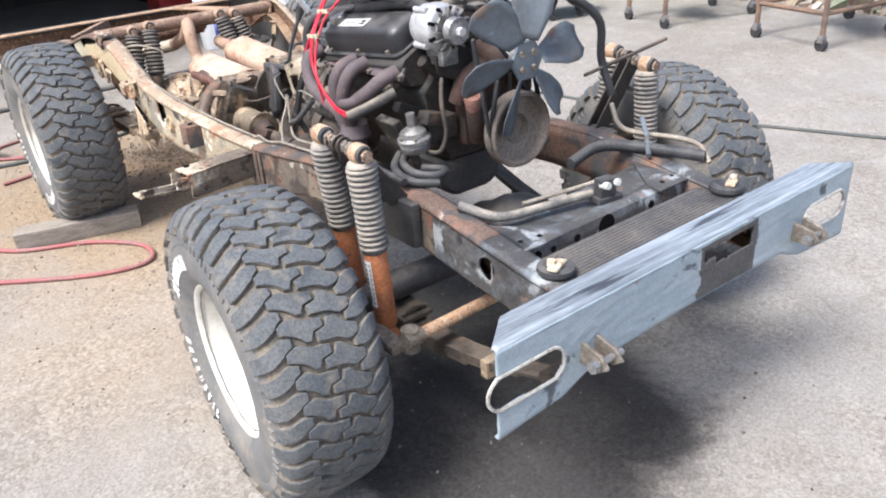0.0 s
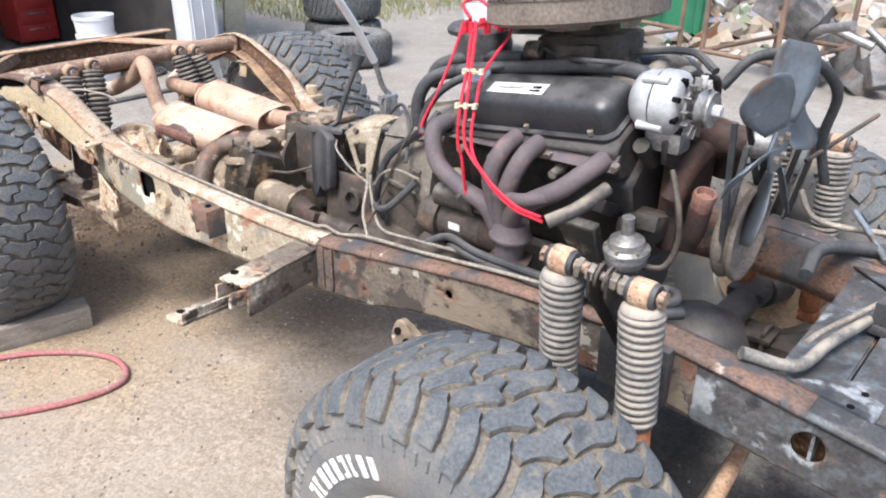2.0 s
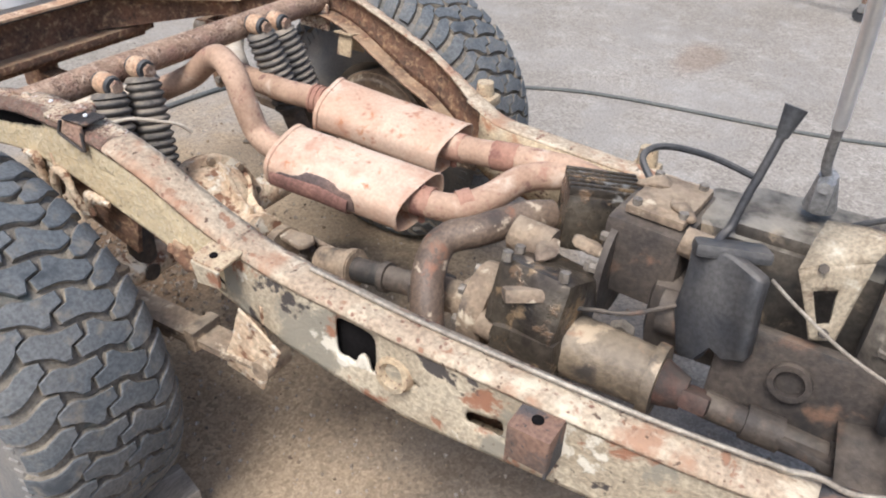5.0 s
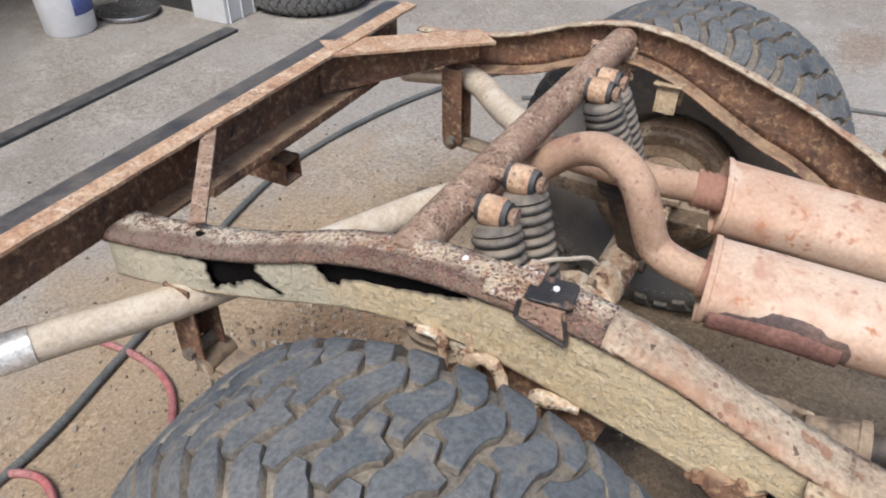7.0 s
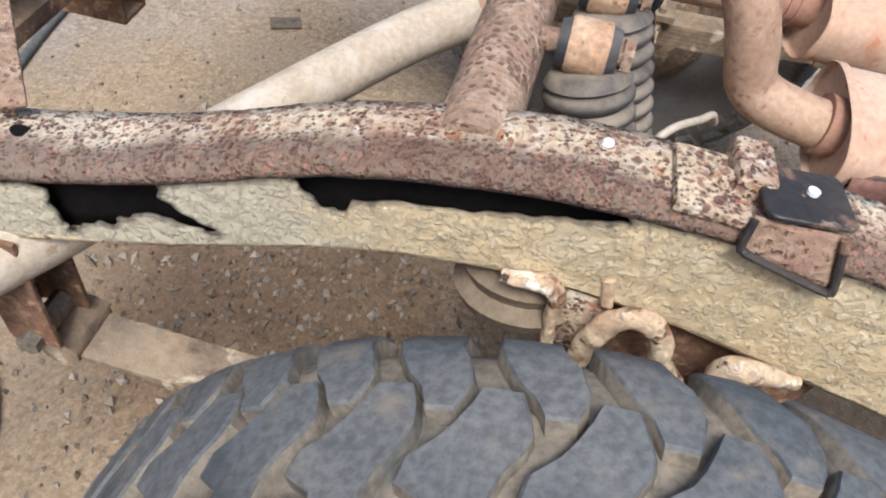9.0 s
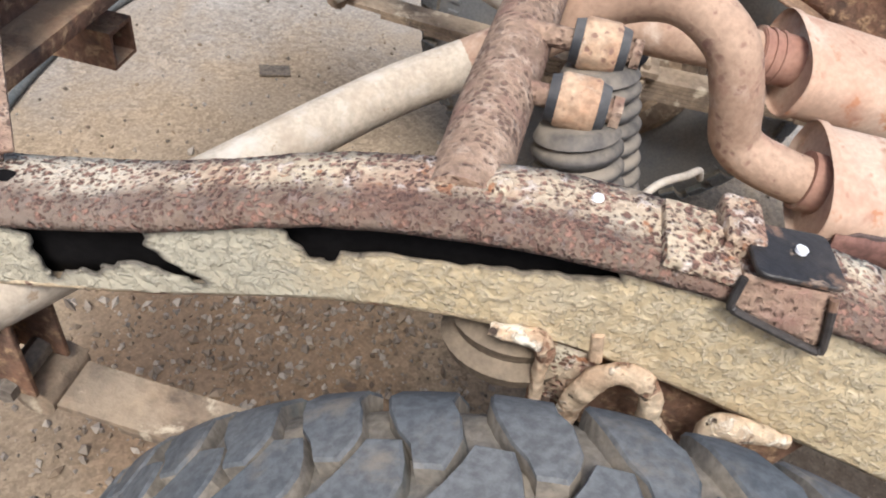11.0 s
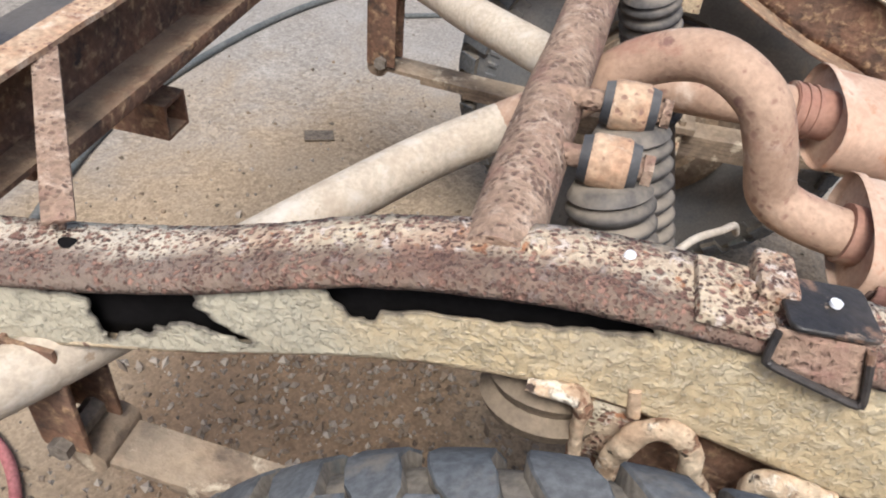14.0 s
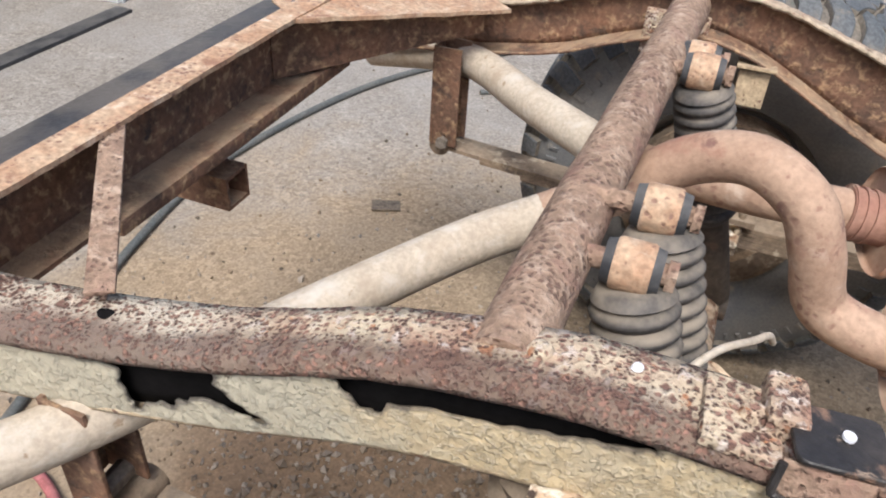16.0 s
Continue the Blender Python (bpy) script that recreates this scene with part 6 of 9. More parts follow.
_near, _d, _u, _w2 = muffler(*MUFF_NEAR, MUFF_W, MUFF_H, -14, "pink-tan rusty oval muffler with a peeling skin")
muffler(*MUFF_FAR, MUFF_W, MUFF_H, -10, "pink-tan rusty oval muffler")
# the torn skin hanging off the near muffler
_a, _b = V(MUFF_NEAR[0]), V(MUFF_NEAR[1])


def on_muffler(h, deg, lift):
    t, e = radians(deg), 0.72
    return _a + (_b - _a) * h + _w2 * math.copysign(abs(math.cos(t)) ** e, math.cos(t)) * MUFF_W * lift + _u * math.copysign(abs(math.sin(t)) ** e, math.sin(t)) * MUFF_H * lift


def skin(h0, h1, upper, lower, lift, n=60, m=10):
    """A ragged sheet over the muffler, from the angle upper(h) down to lower(h)."""
    bm = B()
    prev = None
    for i in range(n + 1):
        h = h0 + (h1 - h0) * i / n
        row = [bm.verts.new(on_muffler(h, upper(h) + (lower(h) - upper(h)) * k / m, lift(k / m))) for k in range(m + 1)]
        if prev:
            for k in range(m):
                bm.faces.new((prev[k], prev[k + 1], row[k + 1], row[k]))
        prev = row
    return bm


_up = lambda h: float(np.interp(h, [0.34, 0.37, 0.45, 0.50, 0.58, 0.70, 0.74, 0.80, 0.88, 0.96], [170, 152, 150, 138, 134, 136, 152, 158, 160, 180])) + 2.5 * jitter((h * 40, 0, 5))  # noqa: E731
part("torn_edge", skin(0.34, 0.96, _up, lambda h: 190, lambda f: 1.014), "muffler_edge", _near, "dark grey peeled skin", solid=0.002)
part("torn_skin", skin(0.38, 0.95, lambda h: float(np.interp(h, [0.38, 0.6, 0.95], [168, 158, 168])) + 1.5 * jitter((h * 25, 1, 2)), lambda h: 214, lambda f: 1.03 + 0.10 * math.sin(math.pi * min(1.0, f * 1.3))), "muffler_rust", _near, "dark red rusty torn inner skin", solid=0.002)

ex = thing("exhaust_pipe", "rusty over-axle tailpipe bending out towards the rear", "exhaust pipe", (0.06, 2.3, 0.6), group="exhaust pipes")
bm = B()
tube(bm, NEAR_TAIL[:9], 0.031, seg=18)
part("bend", bm, "pipe", ex)
bm = B()
tube(bm, NEAR_TAIL[8:], 0.0315, seg=18)
part("tail", bm, "pipe_pale", ex, "pale dusty tail section")
bm = B()
tube(bm, NEAR_TAIL[-2:], 0.034, seg=18)
part("tip", bm, "pipe_silver", ex, "bright aluminised tip")
bm = B()
tube(bm, [NEAR_TAIL[0], V(NEAR_TAIL[0]).lerp(V(NEAR_TAIL[1]), 0.6)], 0.038, seg=20)
part("clamp", bm, "pipe_red", ex)
ex = thing("exhaust_pipe", "rusty tailpipe leading under the rear channel", "exhaust pipe", (0.37, 2.4, 0.65), group="exhaust pipes")
bm = B()
tube(bm, FAR_TAIL[:4], 0.031, seg=18)
part("bend", bm, "pipe", ex)
bm = B()
tube(bm, FAR_TAIL[3:], 0.033, seg=18)
part("tail", bm, "pipe_pale", ex, "pale dusty tail section")
bm = B()
tube(bm, [FAR_TAIL[0], V(FAR_TAIL[0]).lerp(V(FAR_TAIL[1]), 0.95)], 0.036, seg=20)
part("clamp", bm, "pipe_red", ex, "red-rusted slotted sleeve")
for _f in (0.5, 0.68, 0.86):
    _c, _e = V(FAR_TAIL[0]).lerp(V(FAR_TAIL[1]), _f), V(FAR_TAIL[0]).lerp(V(FAR_TAIL[1]), _f + 0.07)
    part("clamp_band", tube(B(), [_c, _e], 0.0385, seg=20), "pipe_red", ex)
for _pts, _label in ((LINK_NEAR, "rusty kinked pipe between muffler and gearbox"), (LINK_FAR, "rusty straight pipe along the far rail")):
    ex = thing("exhaust_pipe", _label, "exhaust pipe", _pts[0], group="exhaust pipes")
    bm = B()
    tube(bm, _pts, 0.033, seg=18)
    part("pipe_run", bm, "pipe", ex)
    for _f in (1, 2):
        bm = B()
        _p, _q = V(_pts[_f - 1]), V(_pts[_f])
        tube(bm, [_p + (_q - _p) * 0.15, _p + (_q - _p) * 0.55], 0.036, seg=18)
        part("slip_joint", bm, "pipe_red", ex)
    bm = B()
    _p, _q = V(_pts[0]), V(_pts[1])
    rod(bm, _p + (_q - _p) * 0.3 + V((0, 0, -0.055)), _p + (_q - _p) * 0.3 + V((0, 0, 0.04)), 0.008)
    part("clamp_bolt", bm, "muffler_rust", ex)
ex = thing("exhaust_pipe", "rust-streaked down pipe crossing behind the transfer case", "exhaust pipe", DOWN_PIPE[0], group="exhaust pipes")
bm = B()
tube(bm, DOWN_PIPE, 0.033, seg=20)
rough_up(bm, 0.0015, 30)
part("pipe_run", bm, "pipe_brown", ex, "dark brown heat-stained bend")


# ---- engine ----
def engine():
    en = thing("engine", "greasy black V8 engine with red ignition wires", "engine", (0, 0.33, 0.62))
    bm = B()  # block with banks
    prism(bm, [(-0.10, 0.70), (0.10, 0.70), (0.15, 0.82), (0.19, 0.93), (0.08, 1.06), (-0.08, 1.06), (-0.19, 0.93), (-0.15, 0.82)], 0.46, framed((0, 0.36, 0), (1, 0, 0), (0, 0, 1)), 0.012)
    part("block", bm, "grime", en, "greasy cast iron block")
    bm = B()
    prism(bm, [(-0.12, 0.70), (0.12, 0.70), (0.11, 0.60), (0.07, 0.575), (-0.07, 0.575), (-0.11, 0.60)], 0.44, framed((0, 0.36, 0), (1, 0, 0), (0, 0, 1)), 0.012)
    part("oil_pan", bm, "black", en)
    for s in (-1, 1):
        bm = B()
        prism(bm, [(s * 0.215, 0.955), (s * 0.245, 1.03), (s * 0.225, 1.058), (s * 0.10, 1.120), (s * 0.075, 1.06), (s * 0.14, 0.945)], 0.47, framed((0, 0.378, 0), (1, 0, 0), (0, 0, 1)), 0.006)
        part("cylinder_head", bm, "grime", en)
        # valve cover: rounded box on a flange, leaning outwards
        c, l = V((s * 0.168, 0.372, 1.096)), 0.435
        m = Matrix.Translation(c) @ pose(0, 0, 0, 0, s * 27, 0)
        bm = B()
        rings = []
        for h, gx, gy in ((-0.008, 0.0, 0.0), (0.0, 0.0, 0.0), (0.002, -0.012, -0.012), (0.045, -0.017, -0.016), (0.062, -0.028, -0.028), (0.068, -0.046, -0.048)):
            hw, hl, cr = 0.078 + gx, l / 2 + gy, 0.030
            ring = []
            for qx, qy, a0 in ((1, 1, 0), (-1, 1, 90), (-1, -1, 180), (1, -1, 270)):
                for k in range(6):
                    a = radians(a0 + 18 * k)
                    ring.append(bm.verts.new(m @ V((qx * (hw - cr) + cr * math.cos(a), qy * (hl - cr) + cr * math.sin(a), h))))
            rings.append(ring)
        for r1, r2 in zip(rings, rings[1:]):
            for k in range(len(r1)):
                bm.faces.new((r1[k], r1[(k + 1) % len(r1)], r2[(k + 1) % len(r1)], r2[k]))
        bm.faces.new(rings[-1])
        vc = part("valve_cover", bm, "cover", en, "black painted valve cover", smooth=55)
        if s < 0:
            bm = B()
            q = m @ pose(-0.012, 0.045, 0.0705, 0, 0, 0)
            bm.faces.new([bm.verts.new(q @ V(p)) for p in ((-0.018, -0.075, 0), (0.018, -0.075, 0), (0.018, 0.075, 0), (-0.018, 0.075, 0))])
            lb = part("label", bm, "label", vc, "silver label with black bars", smooth=0, solid=0.001)
            bm = B()
            for x0, x1, y0, y1 in ((-0.010, -0.004, -0.064, -0.036), (0.000, 0.009, -0.062, -0.040), (-0.002, 0.0005, -0.015, 0.05), (0.005, 0.0065, -0.015, 0.03)):
                bm.faces.new([bm.verts.new(q @ V(p)) for p in ((x0, y0, 0.0012), (x1, y0, 0.0012), (x1, y1, 0.0012), (x0, y1, 0.0012))])
            part("print_bar", bm, "ink", lb, smooth=0, solid=0.0006)
            for y in (-0.16, 0.0, 0.16):
                p = m @ V((-0.068, y, 0.003))
                part("cover_bolt", hexnut(B(), p, p + m.to_3x3() @ V((0, 0, 0.012)), 0.007), "bolt", vc, smooth=0)
            bm = B()
            rod(bm, m @ V((0.01, 0.165, 0.06)), m @ V((0.01, 0.165, 0.085)), 0.028, seg=20)
            part("filler_cap", bm, "chrome", vc, "dull chrome filler cap")
    # near side header
    hd = part("header_flange", prism(B(), [(-0.225, -0.020), (0.245, -0.020), (0.255, 0.018), (0.19, 0.030), (0.05, 0.018), (-0.06, 0.030), (-0.19, 0.018), (-0.225, 0.028)], 0.012, framed((-0.236, 0.365, 1.000), (0, 1, 0), (0.35, 0, 1)), 0.002), "header", en, "heat-stained header flange")
    runs = (
        [(-0.235, 0.172, 1.000), (-0.278, 0.180, 0.988), (-0.312, 0.222, 0.945), (-0.322, 0.285, 0.905), (-0.315, 0.335, 0.868), (-0.295, 0.362, 0.81), (-0.285, 0.368, 0.76)],
        [(-0.235, 0.335, 1.002), (-0.290, 0.335, 0.985), (-0.312, 0.355, 0.925), (-0.302, 0.378, 0.85), (-0.285, 0.375, 0.76)],
        [(-0.235, 0.395, 1.002), (-0.288, 0.395, 0.985), (-0.308, 0.410, 0.925), (-0.292, 0.400, 0.84), (-0.275, 0.385, 0.76)],
        [(-0.235, 0.600, 1.002), (-0.285, 0.600, 0.985), (-0.305, 0.570, 0.920), (-0.305, 0.500, 0.878), (-0.295, 0.430, 0.845), (-0.280, 0.395, 0.77)],
    )
    for r in runs:
        part("header_tube", tube(B(), r, 0.021, seg=16), "header", en, "purple-brown heat-stained header tube", smooth=60)
    part("header_tube", tube(B(), [(-0.325, 0.245, 0.925), (-0.335, 0.30, 0.905), (-0.315, 0.37, 0.89), (-0.29, 0.42, 0.895)], 0.016, seg=14), "header", en)
    bm = B()
    lathe(bm, [(0.040, 0.03), (0.046, 0.0), (0.050, -0.004), (0.050, -0.010), (0.036, -0.014), (0.033, -0.07), (0.033, -0.16), (0.0, -0.16)], pose(-0.282, 0.366, 0.792, 4, 0, 0), 24)
    part("collector", bm, "header", en)
    bm = B()
    box(bm, (-0.282, 0.366, 0.725), (0.085, 0.10, 0.012), (0, 0, 20), bevel=0.004)
    part("collector_flange", bm, "redoxide", en)
    for r in runs:
        for dy in (-0.032, 0.032):
            part("header_bolt", hexnut(B(), (-0.238, r[0][1] + dy, 1.004), (-0.254, r[0][1] + dy, 0.998), 0.009), "bolt", hd, smooth=0)
    # spark plugs and boots
    for y in (0.215, 0.285, 0.455, 0.545):
        bm = B()
        rod(bm, (-0.205, y, 0.955), (-0.255, y, 0.945), 0.010)
        hexnut(bm, (-0.215, y, 0.953), (-0.228, y, 0.951), 0.014)
        part("spark_plug", bm, "bolt", en)
    part("plug_boot", tube(B(), [(-0.388, 0.205, 0.900), (-0.345, 0.165, 0.925), (-0.27, 0.14, 0.955)], 0.015, seg=14), "boot_dark", en, "grey heat sleeve over a spark plug")
    part("plug_boot", tube(B(), [(-0.315, 0.475, 0.855), (-0.285, 0.52, 0.862), (-0.25, 0.56, 0.88)], 0.019, seg=14), "boot_dark", en, "grey heat sleeve over a spark plug")
    # intake, carburettor, air cleaner, distributor
    bm = B()
    prism(bm, [(-0.10, 1.06), (0.10, 1.06), (0.11, 1.13), (0.05, 1.17), (-0.05, 1.17), (-0.11, 1.13)], 0.46, framed((0, 0.35, 0), (1, 0, 0), (0, 0, 1)), 0.01)
    for y in (0.17, 0.29, 0.41, 0.53):
        tube(bm, [(-0.12, y, 1.11), (-0.05, y, 1.165), (0.05, y, 1.165), (0.12, y, 1.11)], 0.026)
    part("intake_manifold", bm, "casegrey", en)
    bm = B()
    box(bm, (-0.01, 0.36, 1.215), (0.15, 0.20, 0.07), bevel=0.012)
    box(bm, (-0.01, 0.36, 1.185), (0.17, 0.17, 0.02), bevel=0.004)
    rod(bm, (-0.01, 0.36, 1.24), (-0.01, 0.36, 1.28), 0.065, seg=24)
    box(bm, (-0.095, 0.34, 1.215), (0.03, 0.10, 0.035), bevel=0.006)
    rod(bm, (-0.10, 0.43, 1.22), (-0.10, 0.47, 1.22), 0.022)
    part("carburettor", bm, "casegrey", en)
    bm = B()
    lathe(bm, [(0.0, 1.262), (0.07, 1.262), (0.075, 1.275), (0.185, 1.282), (0.205, 1.292), (0.205, 1.345), (0.195, 1.352), (0.0, 1.372)], pose(-0.03, 0.39, 0), 48)
    part("air_cleaner", bm, "pulley", en, "round brown-grey air cleaner housing", smooth=40)
    bm = B()
    lathe(bm, [(0.206, 1.338), (0.21, 1.341), (0.21, 1.350), (0.19, 1.358), (0.0, 1.374)], pose(-0.03, 0.39, 0.0005), 48)
    part("air_cleaner_lid", bm, "chrome", en, "bright air cleaner lid rim", smooth=40)
    bm = B()
    lathe(bm, [(0.0, 1.10), (0.035, 1.10), (0.04, 1.165), (0.068, 1.17), (0.072, 1.225), (0.066, 1.255), (0.0, 1.265)], pose(-0.055, 0.635, 0), 24)
    ds = part("distributor", bm, "black", en, "black distributor cap")
    for k in range(8):
        a = 2 * math.pi * k / 8
        bm = B()
        c = V((-0.055 + 0.050 * math.cos(a), 0.635 + 0.050 * math.sin(a), 1.25))
        rod(bm, c, c + V((0, 0, 0.035)), 0.010, 0.008)
        part("terminal", bm, "redwire", ds)
    # red plug wires, bundled over the valve cover by two clips
    wires = (
        [(-0.09, 0.60, 1.285), (-0.17, 0.58, 1.270), (-0.258, 0.525, 1.195), (-0.318, 0.492, 1.135), (-0.335, 0.485, 1.06), (-0.330, 0.475, 0.95), (-0.318, 0.472, 0.86)],
        [(-0.10, 0.63, 1.285), (-0.185, 0.56, 1.28), (-0.264, 0.508, 1.20), (-0.322, 0.472, 1.135), (-0.348, 0.455, 1.06), (-0.365, 0.40, 0.965), (-0.375, 0.31, 0.905), (-0.388, 0.215, 0.897)],
        [(-0.06, 0.58, 1.285), (-0.13, 0.50, 1.265), (-0.254, 0.478, 1.195), (-0.314, 0.452, 1.138), (-0.348, 0.436, 1.06), (-0.368, 0.392, 0.965), (-0.378, 0.30, 0.912), (-0.386, 0.22, 0.905)],
        [(-0.11, 0.66, 1.28), (-0.185, 0.62, 1.235), (-0.235, 0.625, 1.15), (-0.268, 0.655, 1.06), (-0.272, 0.645, 0.995), (-0.262, 0.59, 0.95)],
    )
    for w in wires:
        part("plug_wire", tube(B(), w, 0.0038, seg=8, n=8), "redwire", en, "bright red ignition wire")
    part("plug_wire", tube(B(), [(-0.02, 0.60, 1.285), (-0.08, 0.52, 1.30), (-0.06, 0.42, 1.262), (0.0, 0.30, 1.23)], 0.0043, seg=8, n=8), "redwire", en)
    part("plug_wire", tube(B(), [(-0.08, 0.66, 1.29), (-0.06, 0.70, 1.325), (-0.02, 0.68, 1.33), (-0.01, 0.63, 1.29)], 0.0043, seg=8, n=8), "redwire", en)
    for c, r in (((-0.262, 0.502, 1.196), 8), ((-0.324, 0.470, 1.133), -6)):
        bm = B()
        box(bm, c, (0.009, 0.060, 0.005), (r, 0, 0), bevel=0.002)
        for dy in (-0.024, 0.0, 0.024):
            rod(bm, V(c) + V((-0.003, dy, -0.006)), V(c) + V((-0.003, dy, 0.006)), 0.0062, seg=10)
        part("wire_clip", bm, "cream", en, "cream plastic wire clip")
    # hoses along the valve cover
    part("heater_hose", tube(B(), [(-0.225, 0.70, 1.03), (-0.225, 0.705, 1.11), (-0.205, 0.675, 1.165), (-0.165, 0.60, 1.180), (-0.135, 0.45, 1.185), (-0.125, 0.28, 1.192), (-0.13, 0.16, 1.180), (-0.155, 0.11, 1.135), (-0.15, 0.085, 1.09)], 0.0165, seg=14), "rubber", en, "thick black heater hose")
    part("heater_hose", tube(B(), [(-0.16, 0.72, 1.135), (-0.145, 0.70, 1.185), (-0.10, 0.62, 1.20), (-0.075, 0.50, 1.195)], 0.018, seg=14), "rubber", en, "thick black heater hose")
    part("heater_hose", tube(B(), [(-0.275, 0.62, 1.0), (-0.262, 0.66, 1.06), (-0.235, 0.63, 1.135), (-0.19, 0.56, 1.178), (-0.15, 0.50, 1.19)], 0.010, seg=12), "rubber", en)
    part("vacuum_hose", tube(B(), [(-0.13, 0.20, 1.20), (-0.16, 0.28, 1.21), (-0.10, 0.38, 1.205), (-0.09, 0.44, 1.225)], 0.0055, seg=8), "rubber", en)
    part("vacuum_hose", tube(B(), [(-0.10, 0.02, 1.185), (-0.05, 0.10, 1.215), (-0.04, 0.24, 1.21)], 0.008, seg=8), "rubber", en)
    part("radiator_hose", tube(B(), [(0.02, 0.05, 1.13), (0.06, 0.0, 1.19), (0.16, -0.08, 1.17), (0.27, -0.12, 1.08), (0.31, -0.10, 0.97), (0.34, -0.12, 0.86)], 0.012, seg=12), "rubber", en, "thin black hose arching behind the fan")
    # water pump, timing cover, pulley, belt, fan
    bm = B()
    box(bm, (0.0, 0.085, 0.88), (0.18, 0.06, 0.24), bevel=0.028)
    rod(bm, (0.015, 0.08, 1.02), (0.015, -0.035, 1.02), 0.05, 0.03, seg=20)
    tube(bm, [(0.0, 0.05, 1.0), (-0.08, 0.055, 0.97), (-0.105, 0.07, 0.90)], 0.026)
    tube(bm, [(0.03, 0.04, 1.0), (0.11, 0.04, 0.97), (0.13, 0.05, 0.90)], 0.03)
    rough_up(bm, 0.004, 16)
    part("water_pump", bm, "redoxide", en, "rusty red-brown water pump and timing cover")
    part("pump_neck", tube(B(), [(-0.06, 0.04, 0.79), (-0.078, 0.022, 0.83), (-0.090, 0.012, 0.875), (-0.096, 0.008, 0.900)], 0.024, seg=14), "redoxide", en, "dark rusty lower neck")
    part("pump_inlet", lathe(B(), [(0.0, 0.030), (0.016, 0.030), (0.019, 0.042), (0.023, 0.042), (0.0255, 0.034), (0.022, 0.0), (0.0, 0.0)], pose(-0.096, 0.008, 0.893, 12, -12, 0), 20), "muffler_rust", en, "rust-orange open hose neck")
    bm = B()
    lathe(bm, [(0.0, 0.020), (0.035, 0.020), (0.045, 0.0), (0.092, -0.004), (0.100, -0.026), (0.108, -0.026), (0.112, -0.018), (0.104, -0.006), (0.112, 0.012), (0.108, 0.020), (0.096, 0.020), (0.088, 0.028), (0.0, 0.034)], pose(0.018, -0.045, 0.818, -90, 0, 0), 40)
    part("crank_pulley", bm, "pulley", en, "dusty brown dished crank pulley", smooth=40)
    bm = B()
    for (c1, r1), (c2, r2) in ((((0.018, 0.818), 0.108), ((0.02, 1.025), 0.06)), (((0.018, 0.818), 0.108), ((-0.105, 1.110), 0.032))):
        c1, c2 = V((c1[0], -0.045, c1[1])), V((c2[0], -0.045, c2[1]))
        d = (c2 - c1).normalized()
        nrm = V((-d.z, 0, d.x))
        for s in (-1, 1):
            strip(bm, [(c1 + nrm * s * r1 + V((0, -0.006, 0)), c1 + nrm * s * r1 + V((0, 0.006, 0)), nrm * s), (c2 + nrm * s * r2 + V((0, -0.006, 0)), c2 + nrm * s * r2 + V((0, 0.006, 0)), nrm * s)], 0.008)
    part("fan_belt", bm, "rubber", en)
    fan = part("fan_hub", rod(B(), (0.018, -0.03, 1.022), (0.018, -0.088, 1.022), 0.032, seg=24), "steel", en, "grey steel fan hub")
    bm = B()
    lathe(bm, [(0.0, 0.004), (0.058, 0.004), (0.062, 0.0), (0.058, -0.004), (0.0, -0.004)], pose(0.018, -0.090, 1.022, 90, 0, 0), 6)
    part("fan_spider", bm, "fan", fan, smooth=0)
    for k in range(4):
        a = radians(45 + 90 * k)
        c = V((0.018 + 0.03 * math.cos(a), -0.092, 1.022 + 0.03 * math.sin(a)))
        part("fan_bolt", hexnut(B(), c, c + V((0, -0.012, 0)), 0.009), "bolt", fan, smooth=0)
    for k, a in enumerate((76, 4, -50, -113, 184, 130)):
        bm = B()
        rows = []
        for i in range(9):
            t = i / 8
            r = 0.055 + 0.160 * t
            wide = float(np.interp(t, [0, 0.25, 0.5, 0.8, 0.93, 1.0], [0.024, 0.040, 0.056, 0.060, 0.052, 0.036]))
            row = []
            for j in range(7):
                v = j / 6 * 2 - 1
                tw = radians(-38 + 8 * t)
                x = v * wide + 0.012 * t
                yy = -0.09 - math.sin(tw) * x + 0.010 * (1 - v * v) * t
                p = V((r, 0, 0)) + V((0, 0, math.cos(tw) * x))
                ca, sa = math.cos(radians(a)), math.sin(radians(a))
                row.append(bm.verts.new((0.018 + ca * p.x - sa * p.z, yy, 1.022 + sa * p.x + ca * p.z)))
            rows.append(row)
        for r1, r2 in zip(rows, rows[1:]):
            for j in range(6):
                bm.faces.new((r1[j], r1[j + 1], r2[j + 1], r2[j]))
        part("fan_blade", bm, "fan", fan, "blue-grey steel fan blade", smooth=60, solid=0.0025)
    # alternator: two cast shells, a finned fan and a pulley towards the front
    ax, az = -0.142, 1.118
    q = pose(ax, 0.0, az, -90, 0, 0)
    al = part("alternator", lathe(B(), [(0.0, 0.160), (0.040, 0.160), (0.052, 0.152), (0.060, 0.136), (0.064, 0.108), (0.0, 0.108)], q, 32), "alu", en, "bright cast aluminium alternator", smooth=40)
    part("front_shell", lathe(B(), [(0.0, 0.104), (0.066, 0.104), (0.066, 0.074), (0.061, 0.060), (0.052, 0.052), (0.0, 0.050)], q, 32), "alu", al, smooth=40)
    part("seam", lathe(B(), [(0.0, 0.109), (0.062, 0.109), (0.062, 0.103), (0.0, 0.103)], q, 32), "ink", al)
